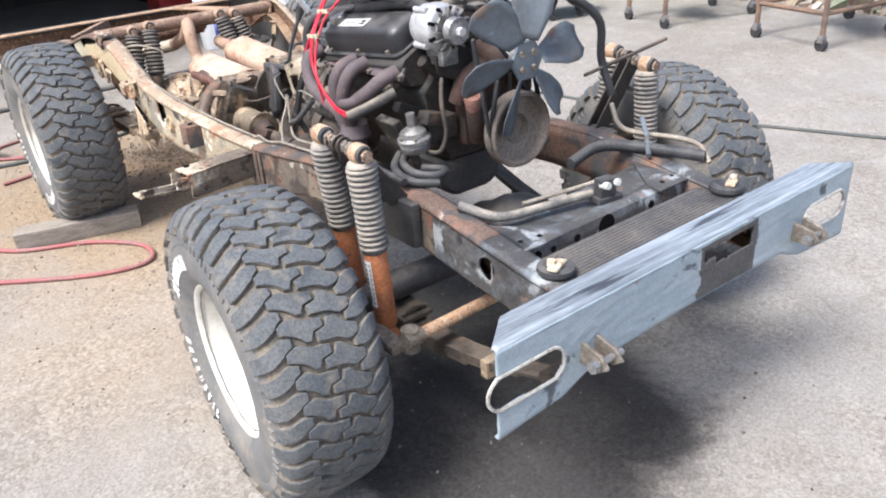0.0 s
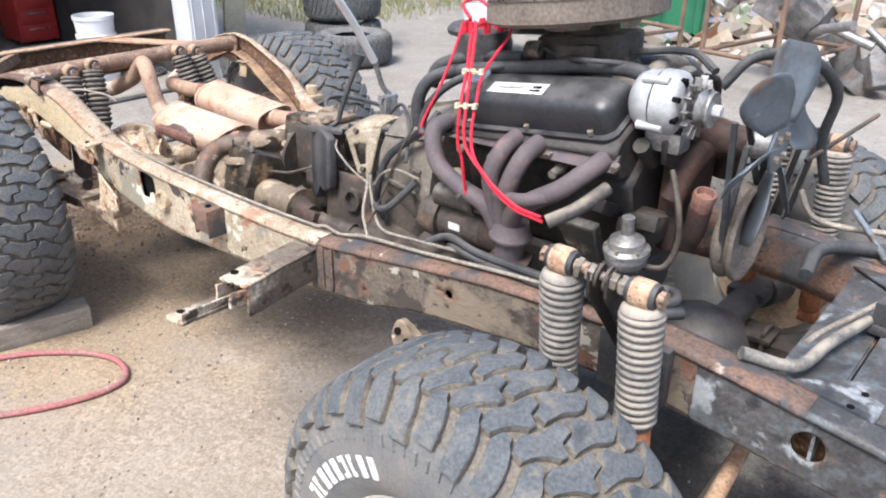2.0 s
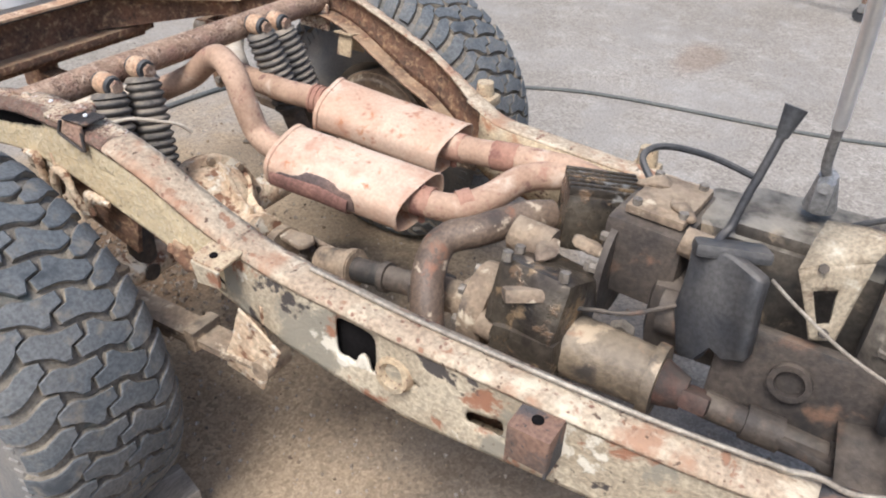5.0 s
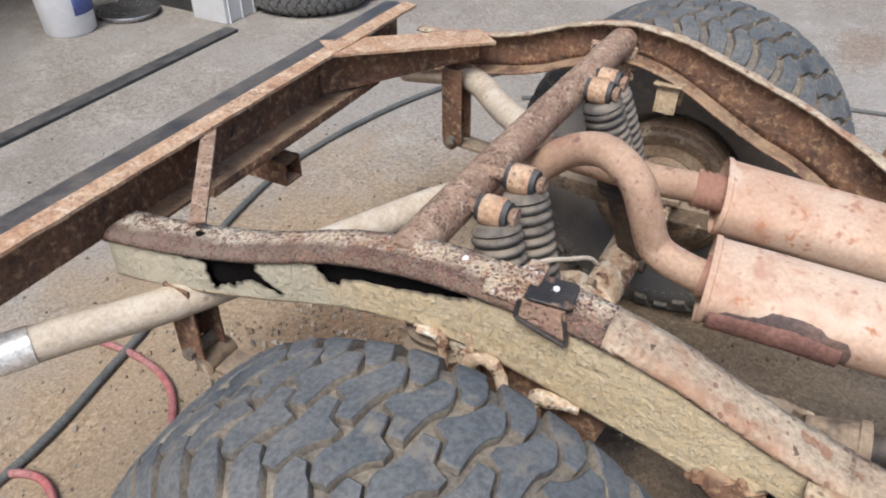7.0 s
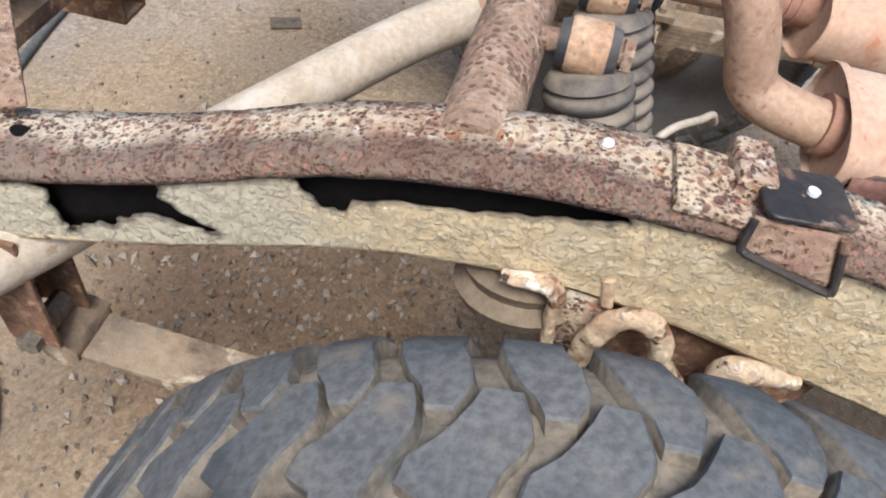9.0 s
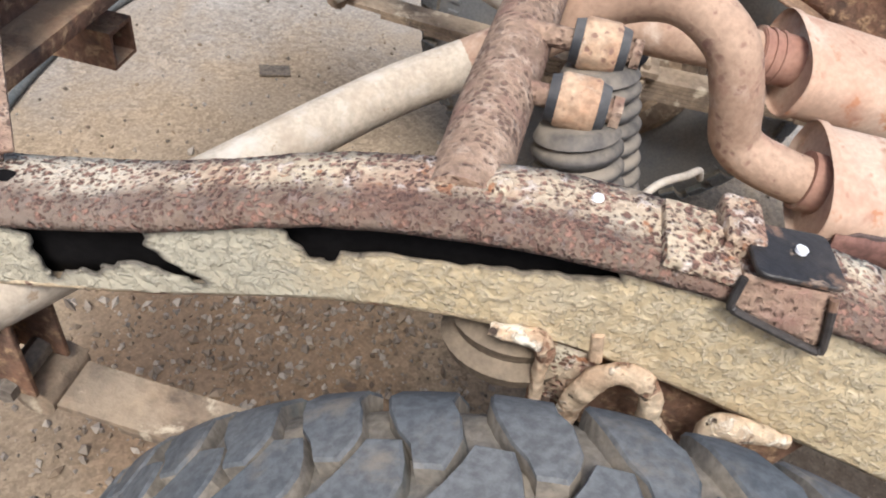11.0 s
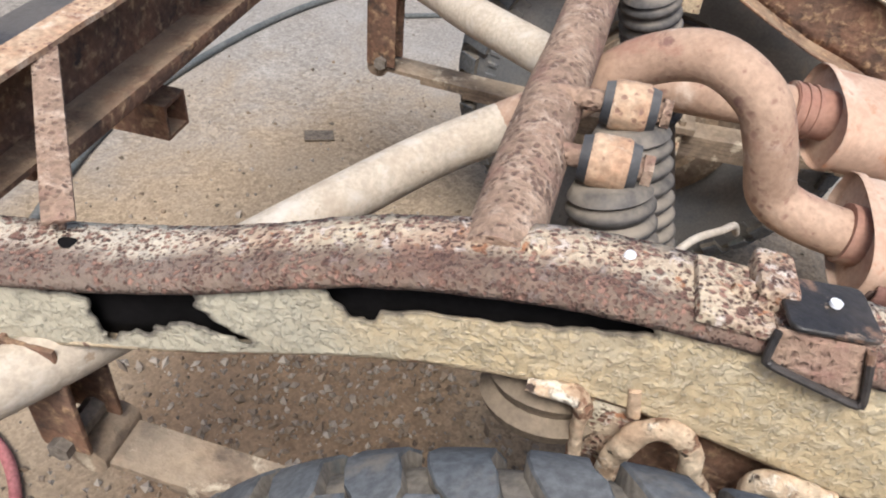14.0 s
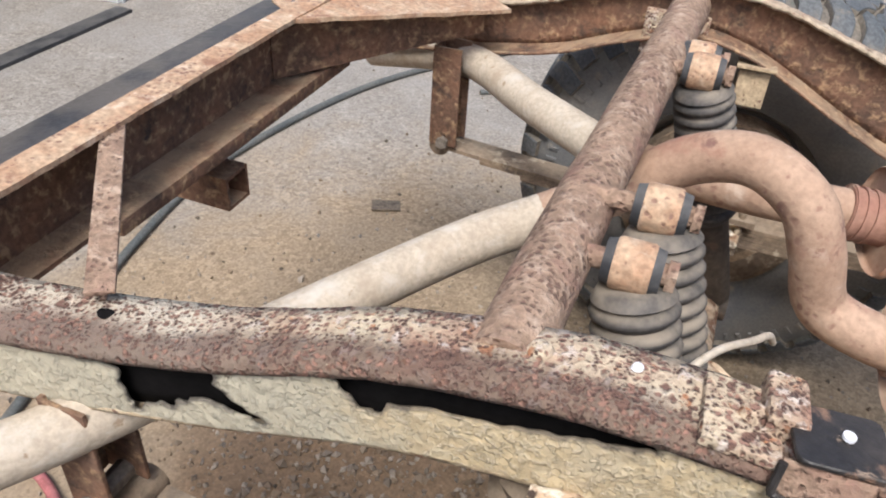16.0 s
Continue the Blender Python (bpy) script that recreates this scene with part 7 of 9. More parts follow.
    for k in range(4):  # ears with through bolts
        a = radians(40 + 90 * k)
        c = V((ax + 0.066 * math.cos(a), 0.075, az + 0.066 * math.sin(a)))
        part("ear", rod(B(), c, c + V((0, 0.055, 0)), 0.009, seg=12), "alu", al)
    # black blocks paint the shade of the vent openings
    for k in range(8):
        a = 2 * math.pi * (k + 0.5) / 8
        part("vent", box(B(), (ax + 0.053 * math.cos(a), 0.0535, az + 0.053 * math.sin(a)), (0.016, 0.014, 0.010), (0, -math.degrees(a), 0), bevel=0.002), "ink", al, smooth=0)
    part("fan_plate", lathe(B(), [(0.0, 0.040), (0.046, 0.040), (0.048, 0.037), (0.046, 0.034), (0.0, 0.034)], q, 28), "steel", al)
    for k in range(14):
        a = 2 * math.pi * k / 14
        part("cooling_vane", box(B(), (ax + 0.050 * math.cos(a), 0.030, az + 0.050 * math.sin(a)), (0.026, 0.015, 0.003), (0, -math.degrees(a) + 12, 0), bevel=0.0008), "dull_alu", al, smooth=0)
    part("alternator_pulley", lathe(B(), [(0.0, 0.028), (0.030, 0.028), (0.036, 0.022), (0.027, 0.011), (0.037, 0.000), (0.035, -0.004), (0.024, -0.001), (0.016, -0.004), (0.0, -0.004)], q, 30), "steel", al)
    part("pulley_nut", hexnut(B(), (ax, -0.003, az), (ax, -0.020, az), 0.012), "bright_chrome", al, smooth=0)
    bk = part("alternator_bracket", box(B(), (ax + 0.005, 0.085, 1.040), (0.055, 0.08, 0.045), bevel=0.008), "dull_alu", en)
    part("bracket_arm", rod(B(), (ax - 0.04, 0.12, 1.03), (ax + 0.02, 0.12, 0.98), 0.018), "grime", bk)
    part("adjuster_strap", tube(B(), [(-0.085, 0.045, 1.165), (-0.045, 0.035, 1.15), (0.0, 0.05, 1.08)], 0.009), "grime", bk)
    part("front_bracket", prism(B(), [(0, 0), (0.10, 0.01), (0.13, -0.04), (0.06, -0.075), (0.01, -0.05)], 0.012, framed((-0.175, 0.075, 1.045), (1, 0, 0), (0, 0, 1)), 0.002), "grime", bk)
    # fuel pump, filter lines, engine mount, starter
    bm = B()
    lathe(bm, [(0.0, -0.040), (0.036, -0.040), (0.043, -0.030), (0.045, -0.018), (0.042, -0.012), (0.049, -0.008), (0.049, 0.002), (0.040, 0.008), (0.037, 0.022), (0.022, 0.032), (0.0135, 0.036), (0.0135, 0.074), (0.0, 0.076)], pose(-0.250, 0.092, 0.828, 0, -6, 0), 28)
    fp = part("fuel_pump", bm, "dull_alu", en, "dull grey domed fuel pump", smooth=35)
    for k in range(6):
        a = math.pi * k / 3
        c = V((-0.250 + 0.043 * math.cos(a), 0.092 + 0.043 * math.sin(a), 0.829))
        part("pump_screw", hexnut(B(), c, c + V((0, 0, 0.008)), 0.005), "bolt", fp, smooth=0)
    bm = B()
    box(bm, (-0.155, 0.11, 0.835), (0.11, 0.07, 0.07), bevel=0.012)
    box(bm, (-0.205, 0.065, 0.882), (0.06, 0.05, 0.035), (0, 15, 0), bevel=0.006)
    box(bm, (-0.21, 0.17, 0.885), (0.09, 0.035, 0.03), (0, 25, 0), bevel=0.006)
    part("pump_bracket", bm, "grime", en)
    part("fuel_line", tube(B(), [(-0.235, 0.06, 0.79), (-0.215, 0.02, 0.795), (-0.20, 0.005, 0.85), (-0.205, 0.01, 0.92), (-0.19, 0.03, 0.96), (-0.17, 0.05, 0.99)], 0.0065, seg=10), "castiron", en)
    part("fuel_hose", tube(B(), [(-0.24, 0.14, 0.77), (-0.29, 0.10, 0.762), (-0.31, 0.02, 0.758), (-0.275, -0.035, 0.755), (-0.225, -0.01, 0.75), (-0.25, 0.06, 0.745)], 0.012, seg=12), "rubber", en, "looped black fuel hose")
    part("fuel_hose", tube(B(), [(-0.26, 0.16, 0.765), (-0.32, 0.10, 0.752), (-0.335, 0.0, 0.745), (-0.28, -0.06, 0.742)], 0.012, seg=12), "rubber", en)
    bm = B()
    prism(bm, [(0, 0), (0.10, 0), (0.05, -0.20), (0.0, -0.20)], 0.03, framed((-0.26, 0.16, 0.86), (0, 1, 0), (-0.45, 0, 1)), 0.004)
    box(bm, (-0.33, 0.20, 0.69), (0.09, 0.12, 0.04), bevel=0.01)
    part("engine_mount", bm, "casegrey", en, "dusty grey engine mount plate")
    bm = B()
    rod(bm, (-0.222, 0.44, 0.750), (-0.222, 0.63, 0.745), 0.053, seg=24)
    rod(bm, (-0.232, 0.60, 0.745), (-0.232, 0.66, 0.745), 0.058, 0.05, seg=24)
    stt = part("starter_motor", bm, "castiron", en, "grimy starter motor")
    bm = B()
    rod(bm, (-0.222, 0.405, 0.750), (-0.222, 0.470, 0.750), 0.055, seg=24)
    part("starter_end_cap", bm, "redoxide", stt, "rusty starter end cap")
    bm = B()
    rod(bm, (-0.262, 0.49, 0.828), (-0.262, 0.60, 0.822), 0.029, seg=20)
    rod(bm, (-0.262, 0.475, 0.829), (-0.262, 0.50, 0.828), 0.033, seg=20)
    for z in (0.818, 0.838):
        hexnut(bm, (-0.277, 0.475, z), (-0.277, 0.457, z), 0.009)
    part("solenoid", bm, "casegrey", stt)
    bm = B()
    bm.faces.new([bm.verts.new(V(p)) for p in ((-0.2756, 0.525, 0.762), (-0.2756, 0.560, 0.762), (-0.2766, 0.560, 0.744), (-0.2766, 0.525, 0.744))])
    part("starter_label", bm, "label", stt, smooth=0, solid=0.001)
    # the engine hangs nose up: its upper half drops towards the gearbox
    still = ("fan", "alternator", "front_shell", "seam", "ear", "vent", "cooling_vane", "pulley_nut", "bracket_arm", "adjuster_strap", "front_bracket", "header_tube", "water_pump", "crank_pulley", "plug_boot")
    for ob in en.children_recursive:
        if ob.name.startswith(still):
            continue
        for v in ob.data.vertices:
            drop = 0.017 + 0.117 * (v.co.y - 0.153)
            v.co.z -= drop * float(np.interp(v.co.z, [0.96, 1.05], [0.0, 1.0]))
    return en


engine()


# ---- gearbox, transfer case and driveshafts ----
def gearbox():
    gb = thing("gearbox", "dusty grey bell housing and gearbox", "gearbox", (0, 0.95, 0.55))
    bm = B()
    lathe(bm, [(0.0, 0.0), (0.225, 0.0), (0.23, 0.02), (0.215, 0.05), (0.185, 0.14), (0.165, 0.24), (0.14, 0.27), (0.0, 0.27)], pose(-0.01, 0.66, 0.78, -90, 0, 0), 36)
    part("bell_housing", bm, "bell", gb, "dusty grey bell housing", smooth=40)
    bm = B()
    box(bm, (0.035, 1.04, 0.725), (0.19, 0.30, 0.20), bevel=0.03)
    box(bm, (0.035, 1.06, 0.83), (0.16, 0.22, 0.03), bevel=0.01)
    box(bm, (0.03, 1.04, 0.60), (0.20, 0.26, 0.07), bevel=0.02)
    rough_up(bm, 0.003, 18)
    part("gear_case", bm, "casegrey", gb)
    bm = B()
    box(bm, (-0.055, 1.19, 0.655), (0.15, 0.17, 0.15), (0, 0, 4), bevel=0.03)
    rod(bm, (-0.12, 1.14, 0.68), (-0.12, 1.24, 0.675), 0.045, seg=20)
    rough_up(bm, 0.004, 18)
    part("tail_case", bm, "castiron", gb, "dark greasy tail casting")
    bm = B()
    box(bm, (-0.165, 0.90, 0.650), (0.03, 0.46, 0.17), (0, 8, 0), bevel=0.01)
    box(bm, (-0.185, 0.95, 0.568), (0.11, 0.34, 0.02), (4, 14, -6), bevel=0.006)
    rough_up(bm, 0.002, 30)
    part("side_plate", bm, "castiron", gb, "black oily side plate")
    bm = B()
    lathe(bm, [(0.024, 0), (0.034, 0), (0.034, 0.012), (0.024, 0.012)], pose(-0.184, 1.005, 0.672, 0, -82, 0), 20, closed=True)
    part("drain_boss", bm, "castiron", gb)
    # bright bracket with a triangular window
    bm = B()
    outer = [V(p) for p in ((-0.160, 1.051, 0.862), (-0.110, 0.956, 0.884), (-0.145, 0.968, 0.750), (-0.162, 1.003, 0.748))]
    inner = [V(p) for p in ((-0.158, 1.022, 0.832), (-0.138, 0.990, 0.836), (-0.149, 0.984, 0.778), (-0.157, 1.001, 0.775))]
    vo, vi = [bm.verts.new(p) for p in outer], [bm.verts.new(p) for p in inner]
    for k in range(4):
        bm.faces.new((vo[k], vo[(k + 1) % 4], vi[(k + 1) % 4], vi[k]))
    bmesh.ops.subdivide_edges(bm, edges=bm.edges, cuts=3, use_grid_fill=True)
    br = part("shifter_bracket", rough_up(bm, 0.0015, 30), "bracket_tan", gb, "pale bracket with a cut-out window", smooth=50, solid=0.005)
    bm = B()  # its top sheet, folded back over the bell housing
    rows = [[bm.verts.new(a.lerp(b, i / 8) + V((0, 0, 0.008 * math.sin(math.pi * i / 8)))) for i in range(9)] for a, b in ((outer[0], V((-0.045, 1.040, 0.893))), (outer[0].lerp(outer[1], 0.5), V((-0.045, 0.985, 0.902))), (outer[1], V((-0.055, 0.925, 0.906))))]
    for r1, r2 in zip(rows, rows[1:]):
        for i in range(8):
            bm.faces.new((r1[i], r1[i + 1], r2[i + 1], r2[i]))
    part("bracket_top", rough_up(bm, 0.002, 25), "bracket_tan", br, smooth=50, solid=0.005)
    for p in ((-0.145, 1.020, 0.868), (-0.154, 0.988, 0.762)):
        part("bracket_bolt", hexnut(B(), p, V(p) + V((-0.010, -0.002, 0.006)), 0.008), "castiron", br, smooth=0)
    for k in range(9):  # bolts round the mouth of the bell housing
        a = radians(-60 + 37.5 * k)
        c = V((-0.01 - 0.218 * math.cos(a), 0.70, 0.78 + 0.218 * math.sin(a)))
        part("housing_bolt", hexnut(B(), c, c + V((0, 0.024, 0)), 0.010), "castiron", gb, smooth=0)
    for k in range(5):  # cast ribs
        a = radians(-40 + 40 * k)
        d = V((-math.cos(a), 0, math.sin(a)))
        bm = B()
        strip(bm, [(V((-0.01, 0.70 + 0.21 * i / 6, 0.78)) + d * (0.205 - 0.052 * i / 6), V((-0.01, 0.70 + 0.21 * i / 6, 0.78)) + d * (0.224 - 0.056 * i / 6), V((d.z, 0, -d.x))) for i in range(7)], 0.008)
        part("cast_rib", bm, "bell", gb)
    # shift levers
    sl = part("shift_lever", tube(B(), [(0.06, 1.06, 0.86), (0.045, 1.063, 0.92), (0.012, 1.07, 0.965), (-0.018, 1.07, 1.042), (-0.09, 1.07, 1.155), (-0.16, 1.07, 1.245), (-0.205, 1.07, 1.295)], 0.0085, seg=12), "steel", gb, "grey bent shift lever")
    part("lever_chrome", tube(B(), [(-0.018, 1.07, 1.042), (-0.09, 1.07, 1.155), (-0.16, 1.07, 1.245), (-0.205, 1.07, 1.295)], 0.0115, seg=14), "bright_chrome", sl, "chrome upper lever")
    bm = B()
    rod(bm, (0.045, 1.06, 0.87), (0.035, 1.062, 0.935), 0.028, 0.016, seg=14)
    box(bm, (0.015, 1.06, 0.905), (0.03, 0.03, 0.06), bevel=0.008)
    rod(bm, (-0.01, 1.06, 0.93), (0.06, 1.06, 0.925), 0.010)
    part("lever_socket", bm, "steel", sl)
    LEVER = [(-0.145, 1.185, 0.832), (-0.105, 1.18, 0.842), (-0.082, 1.172, 0.856), (-0.068, 1.165, 0.90), (-0.045, 1.152, 0.965), (-0.018, 1.140, 1.03)]
    tl = part("transfer_lever", tube(B(), LEVER, 0.0075, seg=12), "black", gb, "black transfer case lever")
    bm = B()
    rod(bm, (-0.028, 1.144, 1.005), (-0.012, 1.137, 1.052), 0.010, 0.019, seg=14)
    part("lever_knob", bm, "rubber", tl)
    bm = B()  # black guard, a crumpled sheet in two lobes
    prism(bm, [(-0.075, 0.095), (-0.02, 0.105), (0.05, 0.10), (0.052, -0.03), (0.03, -0.115), (-0.012, -0.105), (-0.028, -0.05), (-0.052, -0.075), (-0.085, -0.05)], 0.030, framed((-0.165, 1.160, 0.745), (0.35, 1, 0), (0.1, 0, 1)), 0.006)
    bmesh.ops.subdivide_edges(bm, edges=bm.edges, cuts=2, use_grid_fill=True)
    rough_up(bm, 0.010, 14)
    gu = part("guard", bm, "black", gb, "black crumpled shift linkage guard", smooth=50)
    part("guard_top", rough_up(box(B(), (-0.130, 1.155, 0.838), (0.075, 0.12, 0.024), (0, 20, 20), bevel=0.010), 0.003, 20), "black", gu)
    part("linkage_rod", tube(B(), [(-0.16, 1.21, 0.72), (-0.20, 1.28, 0.695), (-0.22, 1.34, 0.69), (-0.23, 1.40, 0.675)], 0.0042, seg=8), "castiron", gb)
    part("speed_cable", tube(B(), [(-0.23, 0.86, 0.70), (-0.265, 0.84, 0.73), (-0.28, 0.77, 0.74), (-0.24, 0.70, 0.82)], 0.010, seg=8), "rubber", gb)
    for pts, r, mt in (
        ([(-0.19, 0.665, 1.0), (-0.22, 0.68, 0.965), (-0.205, 0.756, 0.913), (-0.205, 0.832, 0.852), (-0.215, 0.858, 0.788), (-0.222, 0.868, 0.715), (-0.20, 0.86, 0.66)], 0.011, "rubber"),
        ([(-0.10, 0.75, 1.02), (-0.16, 0.745, 1.0), (-0.225, 0.726, 0.955), (-0.255, 0.747, 0.889), (-0.265, 0.774, 0.821), (-0.275, 0.792, 0.768), (-0.30, 0.82, 0.69)], 0.0028, "castiron"),
        ([(-0.17, 1.08, 0.835), (-0.22, 1.026, 0.831), (-0.243, 0.939, 0.797), (-0.254, 0.85, 0.780), (-0.256, 0.815, 0.816), (-0.254, 0.762, 0.844), (-0.242, 0.689, 0.831)], 0.003, "line"),
        ([(-0.03, 1.02, 0.88), (-0.06, 0.93, 0.945), (-0.11, 0.86, 0.955), (-0.17, 0.79, 0.93), (-0.23, 0.745, 0.86)], 0.005, "rubber"),
    ):
        part("cable", tube(B(), pts, r, seg=8), mt, gb)
    return gb


def transfer_case():
    tc = thing("transfer_case", "oily aluminium and iron transfer case", "transfer case", (-0.1, 1.4, 0.5))
    bm = B()
    box(bm, (0.030, 1.440, 0.725), (0.135, 0.15, 0.12), (4, 8, 28), bevel=0.016)
    rc = part("ribbed_cover", bm, "oily", tc, "ribbed shiny oily cover")
    for k in range(6):
        q = V((0.030, 1.440, 0.725)) + pose(0, 0, 0, 4, 8, 28) @ V((-0.055 + 0.022 * k, 0, 0.064))
        part("rib", rough_up(box(B(), q, (0.009, 0.145, 0.020), (4, 8, 28), bevel=0.004), 0.001, 30), "oily", rc)
    ad = part("adapter", rough_up(box(B(), (-0.01, 1.30, 0.735), (0.20, 0.15, 0.16), (0, 0, -4), bevel=0.018), 0.003, 20), "castiron", tc, "dust-covered adapter housing")
    part("adapter_neck", rough_up(box(B(), (0.05, 1.20, 0.74), (0.16, 0.10, 0.15), bevel=0.02), 0.002, 20), "casegrey", ad)
    part("top_cover", rough_up(box(B(), (-0.015, 1.295, 0.828), (0.15, 0.11, 0.018), (0, 0, -4), bevel=0.006), 0.001, 20), "casetan", ad, "tan dusty top cover plate")
    for dx in (-0.06, 0.06):
        for dy in (-0.042, 0.042):
            part("cover_bolt", hexnut(B(), (-0.015 + dx, 1.295 + dy, 0.836), (-0.015 + dx, 1.295 + dy, 0.848), 0.009), "bolt", ad, smooth=0)
    part("vent_hose", tube(B(), [(0.02, 1.34, 0.83), (0.06, 1.38, 0.862), (0.14, 1.36, 0.855), (0.20, 1.28, 0.83), (0.22, 1.18, 0.80)], 0.007, seg=8), "rubber", tc, "thin black vent hose")
    bm = B()
    box(bm, (-0.20, 1.435, 0.665), (0.17, 0.15, 0.13), (0, 22, -6), bevel=0.02)
    box(bm, (-0.23, 1.43, 0.56), (0.16, 0.14, 0.18), bevel=0.03)
    bmesh.ops.subdivide_edges(bm, edges=bm.edges, cuts=1, use_grid_fill=True)
    rough_up(bm, 0.005, 20)
    gh = part("gear_housing", bm, "oily", tc, "oil-wet gear housing")
    for dx, dy in ((-0.06, -0.05), (0.06, -0.05), (-0.06, 0.06), (0.06, 0.06), (0.0, 0.065)):
        part("housing_bolt", hexnut(B(), (-0.195 + dx, 1.435 + dy, 0.73 - 0.4 * dx), (-0.192 + dx, 1.435 + dy, 0.748 - 0.4 * dx), 0.010), "bolt", gh, smooth=0)
    # upright flange between adapter and gear housing, with its bolts, and a lug on the rear output
    fl = part("case_flange", rod(B(), (-0.05, 1.365, 0.695), (-0.05, 1.352, 0.695), 0.112, seg=30), "castiron", tc, "round bolted case flange", smooth=30)
    for k in range(10):
        a = radians(20 + 36 * k)
        c = V((-0.05 + 0.100 * math.cos(a), 1.366, 0.695 + 0.100 * math.sin(a)))
        part("flange_bolt", hexnut(B(), c, c + V((0, 0.013, 0)), 0.010), "bolt", fl, smooth=0)
    ro = part("brake_drum", lathe(B(), [(0.0, 0.0), (0.075, 0.0), (0.085, 0.012), (0.085, 0.045), (0.06, 0.055), (0.0, 0.055)], pose(-0.21, 1.525, 0.60, -90, 0, 0), 28), "casetan", tc, "crusted round output drum")
    for k in range(6):
        a = radians(60 * k + 10)
        c = V((-0.21 + 0.062 * math.cos(a), 1.577, 0.60 + 0.062 * math.sin(a)))
        part("drum_bolt", hexnut(B(), c, c + V((0, 0.012, 0)), 0.011), "bolt", ro, smooth=0)
    for k, c in enumerate(((-0.17, 1.46, 0.742), (-0.10, 1.40, 0.735), (-0.22, 1.39, 0.722), (-0.05, 1.26, 0.838), (0.02, 1.33, 0.836), (-0.24, 1.47, 0.690))):
        bm = B()
        bmesh.ops.create_icosphere(bm, subdivisions=3, radius=0.030, matrix=Matrix.Translation(c) @ Matrix.Rotation(k * 1.3, 4, "Z") @ Matrix.Diagonal((1.2, 0.7, 0.35, 1)))
        part("dirt_clump", rough_up(rough_up(bm, 0.008, 30), 0.003, 90), "casetan", tc)
    for c, r in (((-0.13, 1.505, 0.72), 0.038), ((-0.27, 1.49, 0.60), 0.03), ((-0.10, 1.20, 0.80), 0.03)):
        part("boss", rough_up(rod(B(), V(c) + V((0, -0.04, 0)), V(c) + V((0, 0.04, 0.01)), r, r * 0.9, seg=18), 0.002, 30), "casetan", tc)
    bm = B()
    box(bm, (-0.262, 1.425, 0.712), (0.034, 0.125, 0.026), (0, 30, 35), bevel=0.008)
    rod(bm, (-0.235, 1.465, 0.70), (-0.225, 1.475, 0.745), 0.022, 0.018)
    rough_up(bm, 0.004, 30)
    part("shift_fork", bm, "casetan", tc, "bright tan shift arm")
    bm = B()
    rod(bm, (-0.225, 1.37, 0.60), (-0.225, 1.21, 0.60), 0.060, 0.055, seg=26)
    rod(bm, (-0.225, 1.215, 0.60), (-0.225, 1.195, 0.60), 0.066, seg=26)
    part("front_output", bm, "case_drum", tc, "oil-stained tan drum-shaped front output housing")
    bm = B()
    rod(bm, (-0.225, 1.20, 0.60), (-0.225, 1.15, 0.595), 0.045, 0.03, seg=20)
    box(bm, (-0.225, 1.13, 0.592), (0.075, 0.05, 0.035), (0, 30, 0), bevel=0.01)
    part("yoke", bm, "redoxide", tc)
    bm = B()
    rod(bm, (-0.215, 1.50, 0.595), (-0.20, 1.60, 0.578), 0.062, 0.05, seg=26)
    rod(bm, (-0.198, 1.60, 0.577), (-0.190, 1.67, 0.565), 0.035, seg=20)
    part("rear_output", bm, "casetan", tc)
    bm = B()
    for s in (-1, 1):
        box(bm, (-0.19 + 0.034 * s, 1.69, 0.562), (0.014, 0.07, 0.05), bevel=0.004)
    rod(bm, (-0.235, 1.705, 0.56), (-0.145, 1.705, 0.56), 0.014)
    part("rear_yoke", bm, "castiron", tc)
    bm = B()
    hexnut(bm, (-0.135, 1.300, 0.605), (-0.155, 1.298, 0.602), 0.026)
    part("nut", bm, "bolt", tc, "bright nut")
    return tc


gearbox()
transfer_case()

ds = thing("rear_driveshaft", "short rusty rear driveshaft with joint yokes", "driveshaft", (-0.19, 1.9, 0.52))
bm = B()
rod(bm, (-0.188, 1.725, 0.555), (-0.19, 1.90, 0.530), 0.027, seg=20)
rod(bm, (-0.189, 1.80, 0.544), (-0.19, 1.815, 0.542), 0.034, seg=20)
part("shaft", bm, "castiron", ds)
bm = B()
rod(bm, (-0.19, 1.89, 0.532), (-0.195, 1.985, 0.518), 0.040, 0.034, seg=20)
rod(bm, (-0.19, 1.89, 0.532), (-0.19, 1.905, 0.529), 0.044, seg=20)
part("sleeve", bm, "casetan", ds, "tan rusty sleeve")
for _s in (-1, 1):  # forked yokes round a cross with bearing cups
    part("yoke_ear", rough_up(prism(B(), [(-0.045, -0.018), (0.020, -0.028), (0.036, -0.012), (0.036, 0.012), (0.020, 0.028), (-0.045, 0.018)], 0.013, framed((-0.197 + 0.038 * _s, 2.02, 0.515), (0, 1, 0), (0, 0, 1)), 0.003), 0.002, 30), "casetan", ds)
    part("yoke_ear", rough_up(prism(B(), [(0.045, -0.018), (-0.020, -0.028), (-0.036, -0.012), (-0.036, 0.012), (-0.020, 0.028), (0.045, 0.018)], 0.013, framed((-0.197, 2.045, 0.514 + 0.038 * _s), (0, 1, 0), (1, 0, 0)), 0.003), 0.002, 30), "casetan", ds)
    part("bearing_cup", rod(B(), (-0.197 + 0.030 * _s, 2.032, 0.514), (-0.197 + 0.050 * _s, 2.032, 0.514), 0.017, seg=18), "castiron", ds)
part("cross", rod(rod(B(), (-0.24, 2.032, 0.514), (-0.154, 2.032, 0.514), 0.012), (-0.197, 2.032, 0.472), (-0.197, 2.032, 0.556), 0.012), "castiron", ds, "greasy joint cross")
